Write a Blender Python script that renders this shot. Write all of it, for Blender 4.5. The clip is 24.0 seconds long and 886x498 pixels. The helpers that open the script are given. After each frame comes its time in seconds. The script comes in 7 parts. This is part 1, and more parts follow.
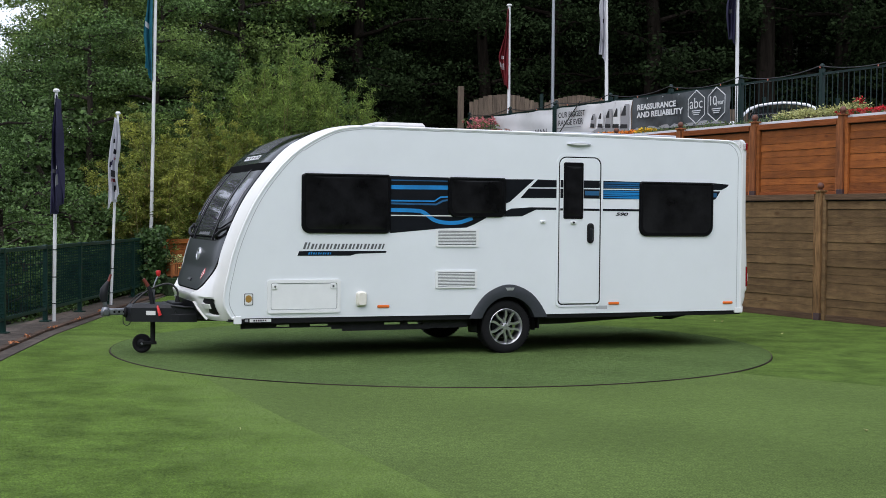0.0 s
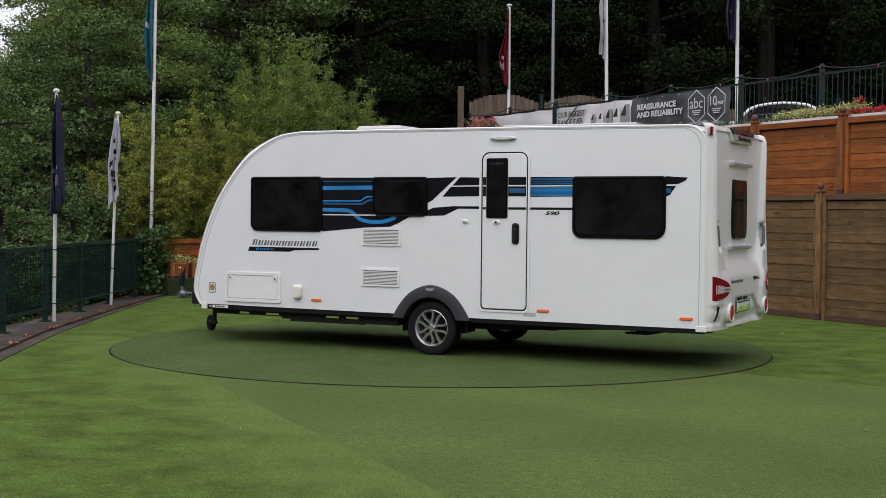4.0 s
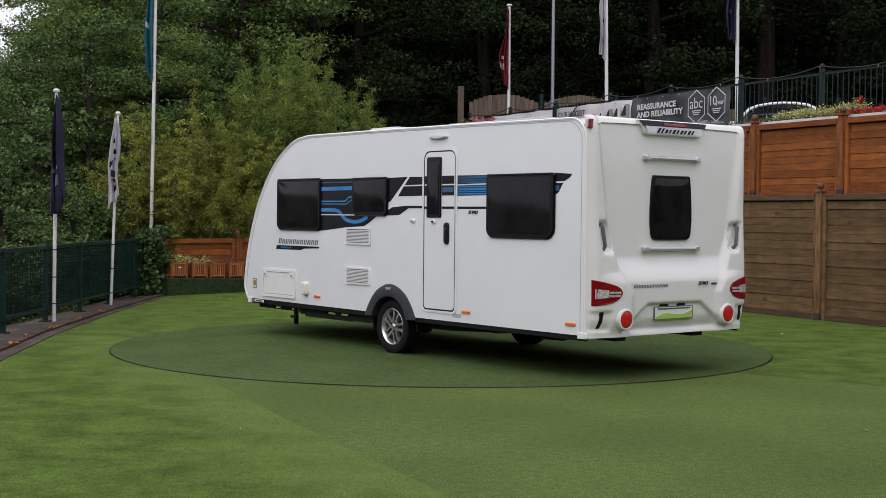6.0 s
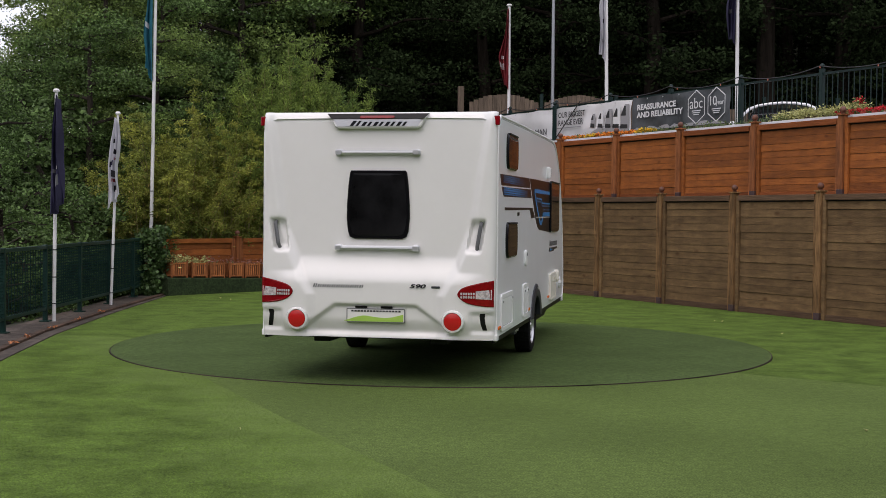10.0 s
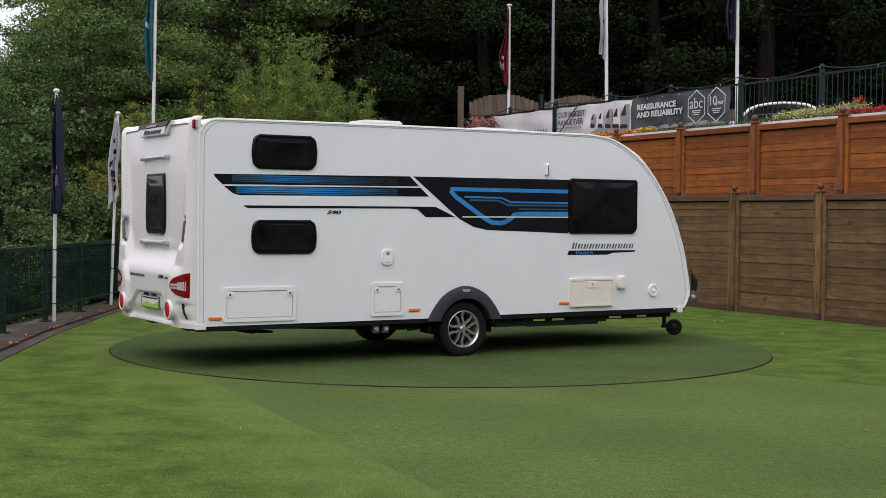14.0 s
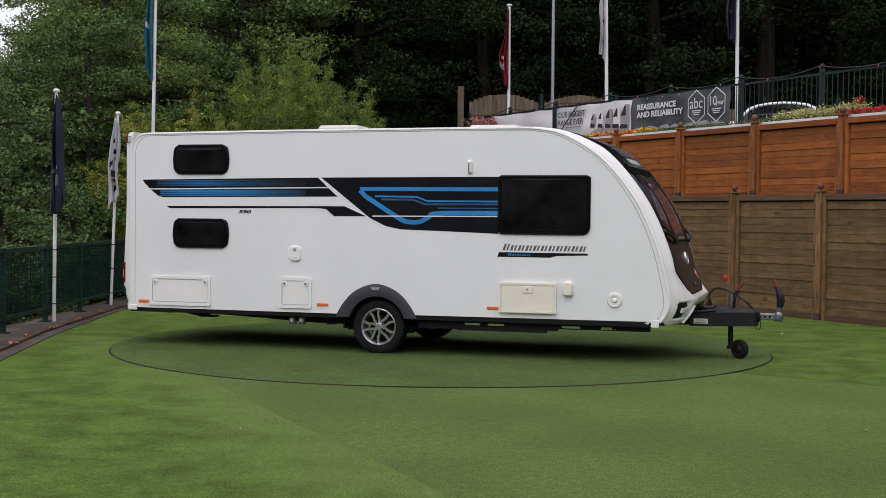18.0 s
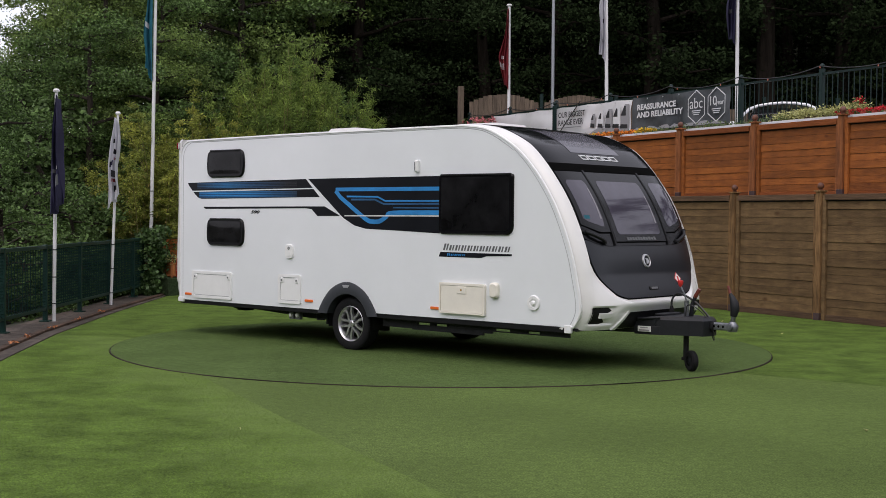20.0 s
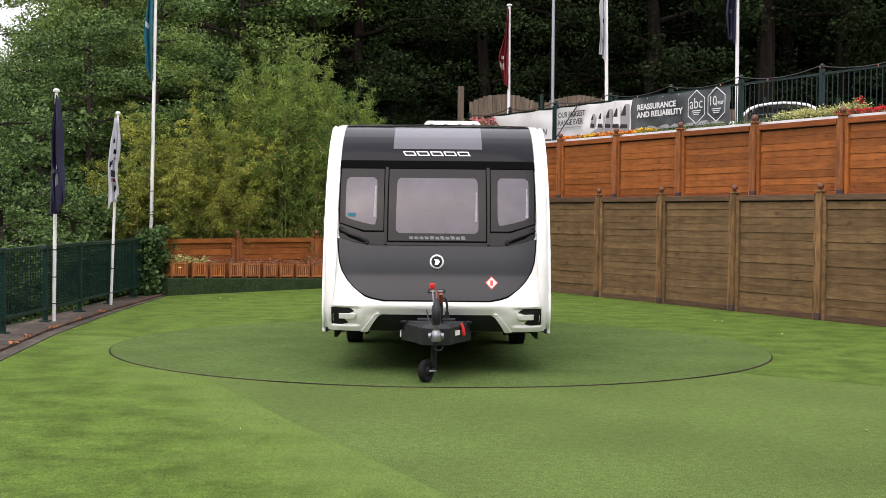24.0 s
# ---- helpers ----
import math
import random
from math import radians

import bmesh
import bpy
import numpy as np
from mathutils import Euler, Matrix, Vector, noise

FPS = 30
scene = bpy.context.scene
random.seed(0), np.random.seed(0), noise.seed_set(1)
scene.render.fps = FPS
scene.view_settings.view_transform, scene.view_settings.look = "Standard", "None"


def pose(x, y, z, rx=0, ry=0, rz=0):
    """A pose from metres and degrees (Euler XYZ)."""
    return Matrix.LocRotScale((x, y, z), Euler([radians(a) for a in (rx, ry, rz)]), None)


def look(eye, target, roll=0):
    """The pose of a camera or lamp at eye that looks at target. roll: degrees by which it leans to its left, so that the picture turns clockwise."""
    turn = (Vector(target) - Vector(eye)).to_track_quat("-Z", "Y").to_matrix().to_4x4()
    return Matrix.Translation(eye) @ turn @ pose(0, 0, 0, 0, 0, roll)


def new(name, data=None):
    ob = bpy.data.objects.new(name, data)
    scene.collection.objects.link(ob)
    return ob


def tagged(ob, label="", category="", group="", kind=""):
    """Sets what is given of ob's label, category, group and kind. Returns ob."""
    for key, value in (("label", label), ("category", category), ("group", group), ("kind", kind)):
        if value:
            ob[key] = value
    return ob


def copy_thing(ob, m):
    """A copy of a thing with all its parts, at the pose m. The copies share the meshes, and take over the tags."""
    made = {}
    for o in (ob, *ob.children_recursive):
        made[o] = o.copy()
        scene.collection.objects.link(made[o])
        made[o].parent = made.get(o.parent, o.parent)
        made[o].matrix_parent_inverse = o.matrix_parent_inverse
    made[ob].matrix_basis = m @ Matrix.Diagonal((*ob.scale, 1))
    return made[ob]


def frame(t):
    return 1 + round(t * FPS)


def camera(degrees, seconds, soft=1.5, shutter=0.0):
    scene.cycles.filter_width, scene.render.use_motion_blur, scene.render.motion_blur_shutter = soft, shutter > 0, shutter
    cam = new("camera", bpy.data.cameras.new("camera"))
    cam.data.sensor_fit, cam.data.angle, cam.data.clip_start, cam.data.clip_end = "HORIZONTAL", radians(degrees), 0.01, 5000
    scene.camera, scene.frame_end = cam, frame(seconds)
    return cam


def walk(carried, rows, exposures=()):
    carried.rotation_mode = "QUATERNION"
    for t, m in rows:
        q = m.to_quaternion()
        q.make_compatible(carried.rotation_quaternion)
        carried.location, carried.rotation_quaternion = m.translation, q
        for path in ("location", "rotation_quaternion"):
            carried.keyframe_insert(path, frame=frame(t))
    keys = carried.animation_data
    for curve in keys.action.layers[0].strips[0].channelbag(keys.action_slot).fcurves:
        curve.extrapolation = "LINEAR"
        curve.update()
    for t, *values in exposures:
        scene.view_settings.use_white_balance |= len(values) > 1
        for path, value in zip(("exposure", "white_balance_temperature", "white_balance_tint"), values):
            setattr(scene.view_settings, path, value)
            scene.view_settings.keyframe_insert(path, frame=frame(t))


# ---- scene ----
# ---- camera: a tripod that stands still ----
cam = camera(37.23, 24.0, soft=0.7)
EYE = Vector((0.0, -15.454, 1.535))
AIM = EYE + Vector((0.0008, 1.0, -0.02537)) * 10
STAND = look(EYE, AIM, 0.543)
walk(cam, [(0, STAND), (24, STAND)], exposures=[(0, 0.25, 6000, 12.7), (1, 0.08, 6050, 13.5), (2, 0.0, 6200, 14.5), (4.5, -0.05, 6450, 17.5), (6, -0.06, 6450, 18), (7, -0.03, 6500, 18.5), (10, -0.02, 6500, 18.5),
                                                 (13, 0.03, 6500, 18.5), (15, 0.06, 6500, 18.5), (17, 0.0, 6480, 18), (20, -0.02, 6480, 18), (21, -0.02, 6550, 18), (22, 0.29, 6600, 17.5), (22.5, 0.40, 6650, 17),
                                                 (23, 0.51, 6700, 16.5), (24, 0.80, 6750, 15.5)])

# ---- overcast daylight ----
world = bpy.data.worlds.new("overcast_sky")
scene.world = world
world.use_nodes = True
wn = world.node_tree.nodes
wl = world.node_tree.links
wn.clear()
sky = wn.new("ShaderNodeTexSky")
sky.sky_type = "NISHITA"
sky.sun_disc = False
sky.sun_elevation = radians(58)
sky.sun_rotation = radians(200)
sky.air_density, sky.dust_density, sky.ozone_density = 1.0, 6.0, 1.0
cloud = wn.new("ShaderNodeMixRGB")
cloud.blend_type = "MIX"
cloud.inputs[0].default_value = 0.7
cloud.inputs[2].default_value = (9.0, 9.3, 9.8, 1)
back = wn.new("ShaderNodeBackground")
back.inputs["Strength"].default_value = 0.15
wout = wn.new("ShaderNodeOutputWorld")
wl.new(sky.outputs[0], cloud.inputs[1])
wl.new(cloud.outputs[0], back.inputs[0])
wl.new(back.outputs[0], wout.inputs[0])
sun = new("sun", bpy.data.lights.new("sun", "SUN"))
sun.data.energy, sun.data.angle, sun.data.color = 0.8, radians(70), (1.0, 0.97, 0.92)
sun.matrix_world = look((-6, -16, 28), (0, 0, 0))

# ---- materials ----


def material(name, color, rough=0.5, metal=0.0, vary=0.0, scale=6.0, bump=0.0, bump_scale=None, stretch=(1, 1, 1),
             second=None, stain=0.0, per_object=0.0, island=0.0, coat=0.0, spec=0.5, detail=5.0, through_light=0.0, broad=0.0, broad_scale=0.6, lean=0.0, knots=0.0):
    """A surface with variation at two scales, relief and gloss."""
    m = bpy.data.materials.new(name)
    m.use_nodes = True
    n, l = m.node_tree.nodes, m.node_tree.links
    b = n["Principled BSDF"]
    b.inputs["Roughness"].default_value, b.inputs["Metallic"].default_value = rough, metal
    b.inputs["Coat Weight"].default_value = coat
    b.inputs["Coat Roughness"].default_value = 0.05
    b.inputs["Specular IOR Level"].default_value = spec
    c = (*color, 1)
    b.inputs["Base Color"].default_value = c
    out = None
    if vary or second or bump or stain:
        tc = n.new("ShaderNodeTexCoord")
        mp = n.new("ShaderNodeMapping")
        mp.inputs["Scale"].default_value = stretch
        l.new(tc.outputs["Object"], mp.inputs[0])
        if per_object:
            info = n.new("ShaderNodeObjectInfo")
            mul = n.new("ShaderNodeMath")
            mul.operation = "MULTIPLY"
            mul.inputs[1].default_value = 37.0
            l.new(info.outputs["Random"], mul.inputs[0])
            l.new(mul.outputs[0], mp.inputs["Location"])
    if vary or second:
        tex = n.new("ShaderNodeTexNoise")
        tex.inputs["Scale"].default_value, tex.inputs["Detail"].default_value = scale, detail
        tex.inputs["Roughness"].default_value = 0.65
        l.new(mp.outputs[0], tex.inputs["Vector"])
        ramp = n.new("ShaderNodeValToRGB")
        a = second or [x * (1 - vary) for x in color]
        ramp.color_ramp.elements[0].position, ramp.color_ramp.elements[1].position = 0.34, 0.66
        ramp.color_ramp.elements[0].color = (*a, 1)
        ramp.color_ramp.elements[1].color = (*[min(1, x * (1 + vary * 0.5)) for x in color], 1)
        l.new(tex.outputs[0], ramp.inputs[0])
        out = ramp.outputs[0]
    if stain:
        big = n.new("ShaderNodeTexNoise")
        big.inputs["Scale"].default_value, big.inputs["Detail"].default_value = scale * 0.17, 3
        l.new(tc.outputs["Object"], big.inputs["Vector"])
        r2 = n.new("ShaderNodeValToRGB")
        r2.color_ramp.elements[0].position, r2.color_ramp.elements[1].position = 0.35, 0.65
        k = 1 - stain
        r2.color_ramp.elements[0].color = (k, k, k, 1)
        mx = n.new("ShaderNodeMixRGB")
        mx.blend_type = "MULTIPLY"
        mx.inputs[0].default_value = 1
        mx.inputs[1].default_value = c
        if out:
            l.new(out, mx.inputs[1])
        l.new(big.outputs[0], r2.inputs[0])
        l.new(r2.outputs[0], mx.inputs[2])
        out = mx.outputs[0]
    if knots:
        vo = n.new("ShaderNodeTexVoronoi")
        vo.inputs["Scale"].default_value = 1.0
        mk = n.new("ShaderNodeMapping")
        mk.inputs["Scale"].default_value = (knots, knots * 2, knots * 2)
        l.new(tc.outputs["Object"], mk.inputs[0])
        if per_object:
            l.new(mul.outputs[0], mk.inputs["Location"])
        l.new(mk.outputs[0], vo.inputs["Vector"])
        rk = n.new("ShaderNodeValToRGB")
        rk.color_ramp.elements[0].position, rk.color_ramp.elements[1].position = 0.06, 0.16
        rk.color_ramp.elements[0].color = (0.62, 0.54, 0.48, 1)
        mk2 = n.new("ShaderNodeMixRGB")
        mk2.blend_type = "MULTIPLY"
        mk2.inputs[0].default_value = 1
        mk2.inputs[1].default_value = c
        if out:
            l.new(out, mk2.inputs[1])
        l.new(vo.outputs["Distance"], rk.inputs[0])
        l.new(rk.outputs[0], mk2.inputs[2])
        out = mk2.outputs[0]
    if broad:
        far = n.new("ShaderNodeTexNoise")
        far.inputs["Scale"].default_value, far.inputs["Detail"].default_value = broad_scale, 4
        tc2 = n.new("ShaderNodeTexCoord")
        l.new(tc2.outputs["Object"], far.inputs["Vector"])
        r3 = n.new("ShaderNodeValToRGB")
        r3.color_ramp.elements[0].position, r3.color_ramp.elements[1].position = 0.36, 0.62
        k = 1 - broad
        r3.color_ramp.elements[0].color = (k, k, k, 1)
        m3 = n.new("ShaderNodeMixRGB")
        m3.blend_type = "MULTIPLY"
        m3.inputs[0].default_value = 1
        m3.inputs[1].default_value = c
        if out:
            l.new(out, m3.inputs[1])
        l.new(far.outputs[0], r3.inputs[0])
        l.new(r3.outputs[0], m3.inputs[2])
        out = m3.outputs[0]
    if per_object or island:
        hsv = n.new("ShaderNodeHueSaturation")
        mr = n.new("ShaderNodeMapRange")
        amount = per_object or island
        mr.inputs["To Min"].default_value, mr.inputs["To Max"].default_value = 1 - amount, 1 + amount
        src = n.new("ShaderNodeObjectInfo").outputs["Random"] if per_object else n.new("ShaderNodeNewGeometry").outputs["Random Per Island"]
        l.new(src, mr.inputs[0])
        l.new(mr.outputs[0], hsv.inputs["Value"])
        hsv.inputs["Color"].default_value = c
        if out:
            l.new(out, hsv.inputs["Color"])
        out = hsv.outputs[0]
    if out:
        l.new(out, b.inputs["Base Color"])
    if bump:
        t2 = n.new("ShaderNodeTexNoise")
        t2.inputs["Scale"].default_value, t2.inputs["Detail"].default_value = bump_scale or scale * 4, 4
        l.new(mp.outputs[0], t2.inputs["Vector"])
        bp = n.new("ShaderNodeBump")
        bp.inputs["Strength"].default_value, bp.inputs["Distance"].default_value = min(1, bump), 0.02
        l.new(t2.outputs[0], bp.inputs["Height"])
        if lean:
            # the pile lies over to one side, along the object's x
            vt = n.new("ShaderNodeVectorTransform")
            vt.vector_type, vt.convert_from, vt.convert_to = "NORMAL", "OBJECT", "WORLD"
            vt.inputs[0].default_value = (math.sin(radians(lean)), 0, math.cos(radians(lean)))
            l.new(vt.outputs[0], bp.inputs["Normal"])
        l.new(bp.outputs[0], b.inputs["Normal"])
    if through_light:
        tr = n.new("ShaderNodeBsdfTranslucent")
        tr.inputs[0].default_value = (min(1, color[0] * 1.3), min(1, color[1] * 1.3), color[2], 1)
        if out:
            l.new(out, tr.inputs[0])
        ms = n.new("ShaderNodeMixShader")
        ms.inputs[0].default_value = through_light
        l.new(b.outputs[0], ms.inputs[1])
        l.new(tr.outputs[0], ms.inputs[2])
        l.new(ms.outputs[0], n["Material Output"].inputs[0])
    return m


M = {}
# broad: the differing sheen of pile lying over, put in as colour patches
M["turf"] = material("turf", (0.163, 0.264, 0.047), 0.9, vary=0.58, scale=75, bump=1.0, bump_scale=180, stain=0.25, broad=0.36, broad_scale=2.4, spec=0.1, detail=5)
M["turf_left"] = material("turf_left", (0.163, 0.264, 0.047), 0.9, vary=0.58, scale=75, bump=1.0, bump_scale=180, stain=0.25, broad=0.36, broad_scale=2.4, spec=0.1, detail=5)
M["blade_left"] = material("blade_left", (0.182, 0.292, 0.054), 0.8, island=0.3, broad=0.38, broad_scale=2.4, through_light=0.2, spec=0.1)
M["turf_front"] = material("turf_front", (0.174, 0.258, 0.065), 0.9, vary=0.55, scale=85, bump=1.0, bump_scale=220, stain=0.18, broad=0.2, broad_scale=0.5, spec=0.1, detail=5)
M["turf_disc"] = material("turf_disc", (0.168, 0.259, 0.078), 0.9, vary=0.5, scale=85, bump=0.8, bump_scale=220, stain=0.22, broad=0.18, broad_scale=1.1, spec=0.1, detail=5, lean=50)


def pale_by_seam(m, pale):
    """Mixes in a paler colour towards the sheet's seam, with an uneven border."""
    n, l = m.node_tree.nodes, m.node_tree.links
    goal = n["Principled BSDF"].inputs["Base Color"]
    fresh = goal.links[0].from_socket
    tc = n.new("ShaderNodeTexCoord")
    dot = n.new("ShaderNodeVectorMath")
    dot.operation = "DOT_PRODUCT"
    dot.inputs[1].default_value = (-0.924, -0.382, 0)
    l.new(tc.outputs["Object"], dot.inputs[0])
    tex = n.new("ShaderNodeTexNoise")
    tex.inputs["Scale"].default_value, tex.inputs["Detail"].default_value = 1.6, 6
    l.new(tc.outputs["Object"], tex.inputs["Vector"])
    add = n.new("ShaderNodeMath")
    add.operation = "MULTIPLY_ADD"
    add.inputs[1].default_value = 2.4
    l.new(tex.outputs[0], add.inputs[0])
    l.new(dot.outputs["Value"], add.inputs[2])
    mr = n.new("ShaderNodeMapRange")
    mr.inputs["From Min"].default_value, mr.inputs["From Max"].default_value = 4.3, 5.5
    mr.inputs["To Min"].default_value, mr.inputs["To Max"].default_value = 0.85, 0.0
    l.new(add.outputs[0], mr.inputs[0])
    fine = n.new("ShaderNodeTexNoise")
    fine.inputs["Scale"].default_value, fine.inputs["Detail"].default_value = 85, 4
    l.new(tc.outputs["Object"], fine.inputs["Vector"])
    ramp = n.new("ShaderNodeValToRGB")
    ramp.color_ramp.elements[0].position, ramp.color_ramp.elements[1].position = 0.3, 0.7
    ramp.color_ramp.elements[0].color = (*[c * 0.6 for c in pale], 1)
    ramp.color_ramp.elements[1].color = (*[c * 1.2 for c in pale], 1)
    l.new(fine.outputs[0], ramp.inputs[0])
    mx = n.new("ShaderNodeMixRGB")
    l.new(mr.outputs[0], mx.inputs[0])
    l.new(fresh, mx.inputs[1])
    l.new(ramp.outputs[0], mx.inputs[2])
    l.new(mx.outputs[0], goal)


pale_by_seam(M["turf_left"], (0.179, 0.264, 0.067))
pale_by_seam(M["blade_left"], (0.186, 0.272, 0.070))
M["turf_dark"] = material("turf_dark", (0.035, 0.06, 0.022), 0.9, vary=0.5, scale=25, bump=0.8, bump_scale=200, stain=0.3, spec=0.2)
M["earth"] = material("earth", (0.05, 0.045, 0.03), 0.95, vary=0.5, scale=3, bump=0.6, stain=0.4, second=(0.025, 0.035, 0.015))
M["concrete"] = material("concrete", (0.108, 0.086, 0.070), 0.8, vary=0.55, scale=9, bump=0.4, stain=0.4, broad=0.35, broad_scale=1.5, spec=0.25)
M["gutter"] = material("gutter", (0.10, 0.062, 0.042), 0.8, vary=0.5, scale=9, bump=0.4, stain=0.4, spec=0.2)
M["slot"] = material("slot", (0.02, 0.02, 0.02), 0.8)
M["rim_metal"] = material("rim_metal", (0.055, 0.046, 0.034), 0.8, vary=0.6, scale=0.9, second=(0.014, 0.012, 0.008), spec=0.08)
M["paint"] = material("white_gelcoat", (0.72, 0.72, 0.705), 0.24, vary=0.03, scale=1.5, coat=0.3)
M["alu_side"] = material("white_aluminium", (0.765, 0.795, 0.812), 0.28, vary=0.03, scale=1.2, coat=0.2)
M["seal_pale"] = material("pale_sealant", (0.42, 0.43, 0.44), 0.6)
M["trim"] = material("white_trim", (0.78, 0.79, 0.79), 0.35)
M["plastic_white"] = material("white_plastic", (0.79, 0.80, 0.79), 0.4, vary=0.03, scale=8)
M["plastic_cream"] = material("cream_plastic", (0.78, 0.75, 0.66), 0.42, vary=0.04, scale=8)
M["plastic_dark"] = material("dark_plastic", (0.011, 0.012, 0.015), 0.5, vary=0.2, scale=20, bump=0.1, spec=0.3)
M["arch_grey"] = material("arch_grey", (0.034, 0.038, 0.044), 0.5, vary=0.12, scale=12, spec=0.35)
M["lid_grey"] = material("lid_grey", (0.013, 0.015, 0.019), 0.28, vary=0.1, scale=3, spec=0.3)
M["black"] = material("black_plastic", (0.006, 0.006, 0.007), 0.5, spec=0.25)
M["chassis"] = material("chassis_steel", (0.014, 0.014, 0.016), 0.6, vary=0.4, scale=12, bump=0.2, spec=0.25)
M["zinc"] = material("zinc", (0.24, 0.25, 0.27), 0.42, metal=0.85, vary=0.35, scale=14)
M["alloy"] = material("alloy", (0.62, 0.62, 0.64), 0.3, metal=0.9, vary=0.08, scale=9)
M["alloy_dark"] = material("alloy_dark", (0.012, 0.012, 0.013), 0.6, spec=0.2)
M["rubber"] = material("rubber", (0.010, 0.010, 0.011), 0.8, vary=0.3, scale=25, bump=0.3, spec=0.2)
# the uneven tone stands in for faint reflections and the interior
M["window"] = material("tinted_acrylic", (0.011, 0.011, 0.012), 0.05, spec=0.17, vary=0.65, scale=2.6)
M["window_edge"] = material("window_edge", (0.005, 0.005, 0.006), 0.2, spec=0.2)
# lavender base: reflected sky and the blinds inside, put into the colour
M["glass_front"] = material("front_acrylic", (0.056, 0.050, 0.070), 0.035, spec=0.48, vary=0.3, scale=2.0)
M["sunroof"] = material("sunroof_black", (0.005, 0.005, 0.007), 0.12, spec=0.14)
M["skylight"] = material("skylight", (0.08, 0.078, 0.094), 0.2, spec=0.5)
M["decal_dark"] = material("decal_dark", (0.008, 0.009, 0.012), 0.3, vary=0.3, scale=2.5, spec=0.16)
M["decal_blue"] = material("decal_blue", (0.02, 0.225, 0.55), 0.35, vary=0.25, scale=3)
M["decal_mid"] = material("decal_mid", (0.02, 0.10, 0.22), 0.35, vary=0.4, scale=3)


def printed_fade(name, stops):
    """Printed vinyl whose ink runs from near black to blue along the body; stops are (x, share of blue), x rising."""
    m = material(name, (0.02, 0.06, 0.12), 0.35, spec=0.3)
    n, l = m.node_tree.nodes, m.node_tree.links
    tc = n.new("ShaderNodeTexCoord")
    sep = n.new("ShaderNodeSeparateXYZ")
    mr = n.new("ShaderNodeMapRange")
    lo, hi = stops[0][0], stops[-1][0]
    mr.inputs["From Min"].default_value, mr.inputs["From Max"].default_value = lo, hi
    ramp = n.new("ShaderNodeValToRGB")
    for i, (x, k) in enumerate(stops):
        pos = (x - lo) / (hi - lo)
        e = ramp.color_ramp.elements[0 if i == 0 else 1] if i in (0, len(stops) - 1) else ramp.color_ramp.elements.new(pos)
        if i == len(stops) - 1:
            e = ramp.color_ramp.elements[-1]
        e.position = pos
        e.color = (0.014 + 0.006 * k, 0.016 + 0.21 * k, 0.02 + 0.53 * k, 1)
    l.new(tc.outputs["Object"], sep.inputs[0])
    l.new(sep.outputs["X"], mr.inputs[0])
    l.new(mr.outputs[0], ramp.inputs[0])
    l.new(ramp.outputs[0], n["Principled BSDF"].inputs["Base Color"])
    return m


M["fade_near_low"] = printed_fade("fade_near_low", [(-2.08, 1.0), (-1.75, 0.85), (-1.5, 0.5), (-1.2, 0.1)])
M["fade_near_high"] = printed_fade("fade_near_high", [(-2.08, 0.5), (-1.75, 0.35), (-1.5, 0.12), (-1.2, 0.02)])
M["fade_off_high"] = printed_fade("fade_off_high", [(-3.2, 0.05), (-2.9, 0.3), (-2.55, 0.6), (-2.1, 0.25), (-1.4, 0.0)])
M["fade_off_low"] = printed_fade("fade_off_low", [(-3.15, 0.4), (-2.75, 0.95), (-2.1, 0.85), (-1.7, 0.4), (-1.1, 0.0)])
M["decal_grey"] = material("decal_grey", (0.115, 0.12, 0.125), 0.4, spec=0.35)
M["silver"] = material("silver", (0.55, 0.56, 0.58), 0.3, metal=0.6)
M["red_lens"] = material("red_lens", (0.21, 0.003, 0.006), 0.12, spec=0.4, vary=0.25, scale=30)
M["clear_lens"] = material("clear_lens", (0.50, 0.46, 0.46), 0.12, coat=0.4, vary=0.5, scale=40)
M["amber"] = material("amber_lens", (0.75, 0.16, 0.03), 0.2)
M["red_paint"] = material("red_handle", (0.6, 0.03, 0.03), 0.35)
M["grip_red"] = material("red_brown_grip", (0.16, 0.03, 0.018), 0.5, vary=0.3, scale=30)
M["plate_white"] = material("plate_white", (0.7, 0.7, 0.68), 0.4)
M["plate_green"] = material("plate_green", (0.32, 0.52, 0.08), 0.45)
M["gold"] = material("gold_badge", (0.35, 0.2, 0.04), 0.4)
M["fence_old"] = material("weathered_boards", (0.200, 0.126, 0.059), 0.88, vary=0.3, scale=4.0, stretch=(0.8, 2.5, 3), bump=0.5, bump_scale=22, stain=0.3, per_object=0.15, second=(0.138, 0.084, 0.041), broad=0.3, broad_scale=1.7, spec=0.2, knots=1.9)
M["post_old"] = material("weathered_post", (0.250, 0.142, 0.062), 0.85, vary=0.55, scale=5, stretch=(6, 6, 0.6), bump=0.7, per_object=0.2, broad=0.3, broad_scale=2.0, spec=0.2)
M["fence_new"] = material("stained_boards", (0.295, 0.092, 0.018), 0.7, vary=0.3, scale=4.0, stretch=(0.8, 2.5, 3), bump=0.5, bump_scale=22, stain=0.2, per_object=0.24, second=(0.215, 0.064, 0.014), broad=0.16, broad_scale=3.0, spec=0.25, knots=2.6)
M["rail_old"] = material("weathered_rail", (0.115, 0.070, 0.042), 0.85, vary=0.4, scale=7, stretch=(0.35, 6, 9), bump=0.6, per_object=0.2, spec=0.2)
M["rail_new"] = material("stained_rail", (0.24, 0.068, 0.018), 0.75, vary=0.4, scale=7, stretch=(0.35, 6, 9), bump=0.6, per_object=0.2, spec=0.2)
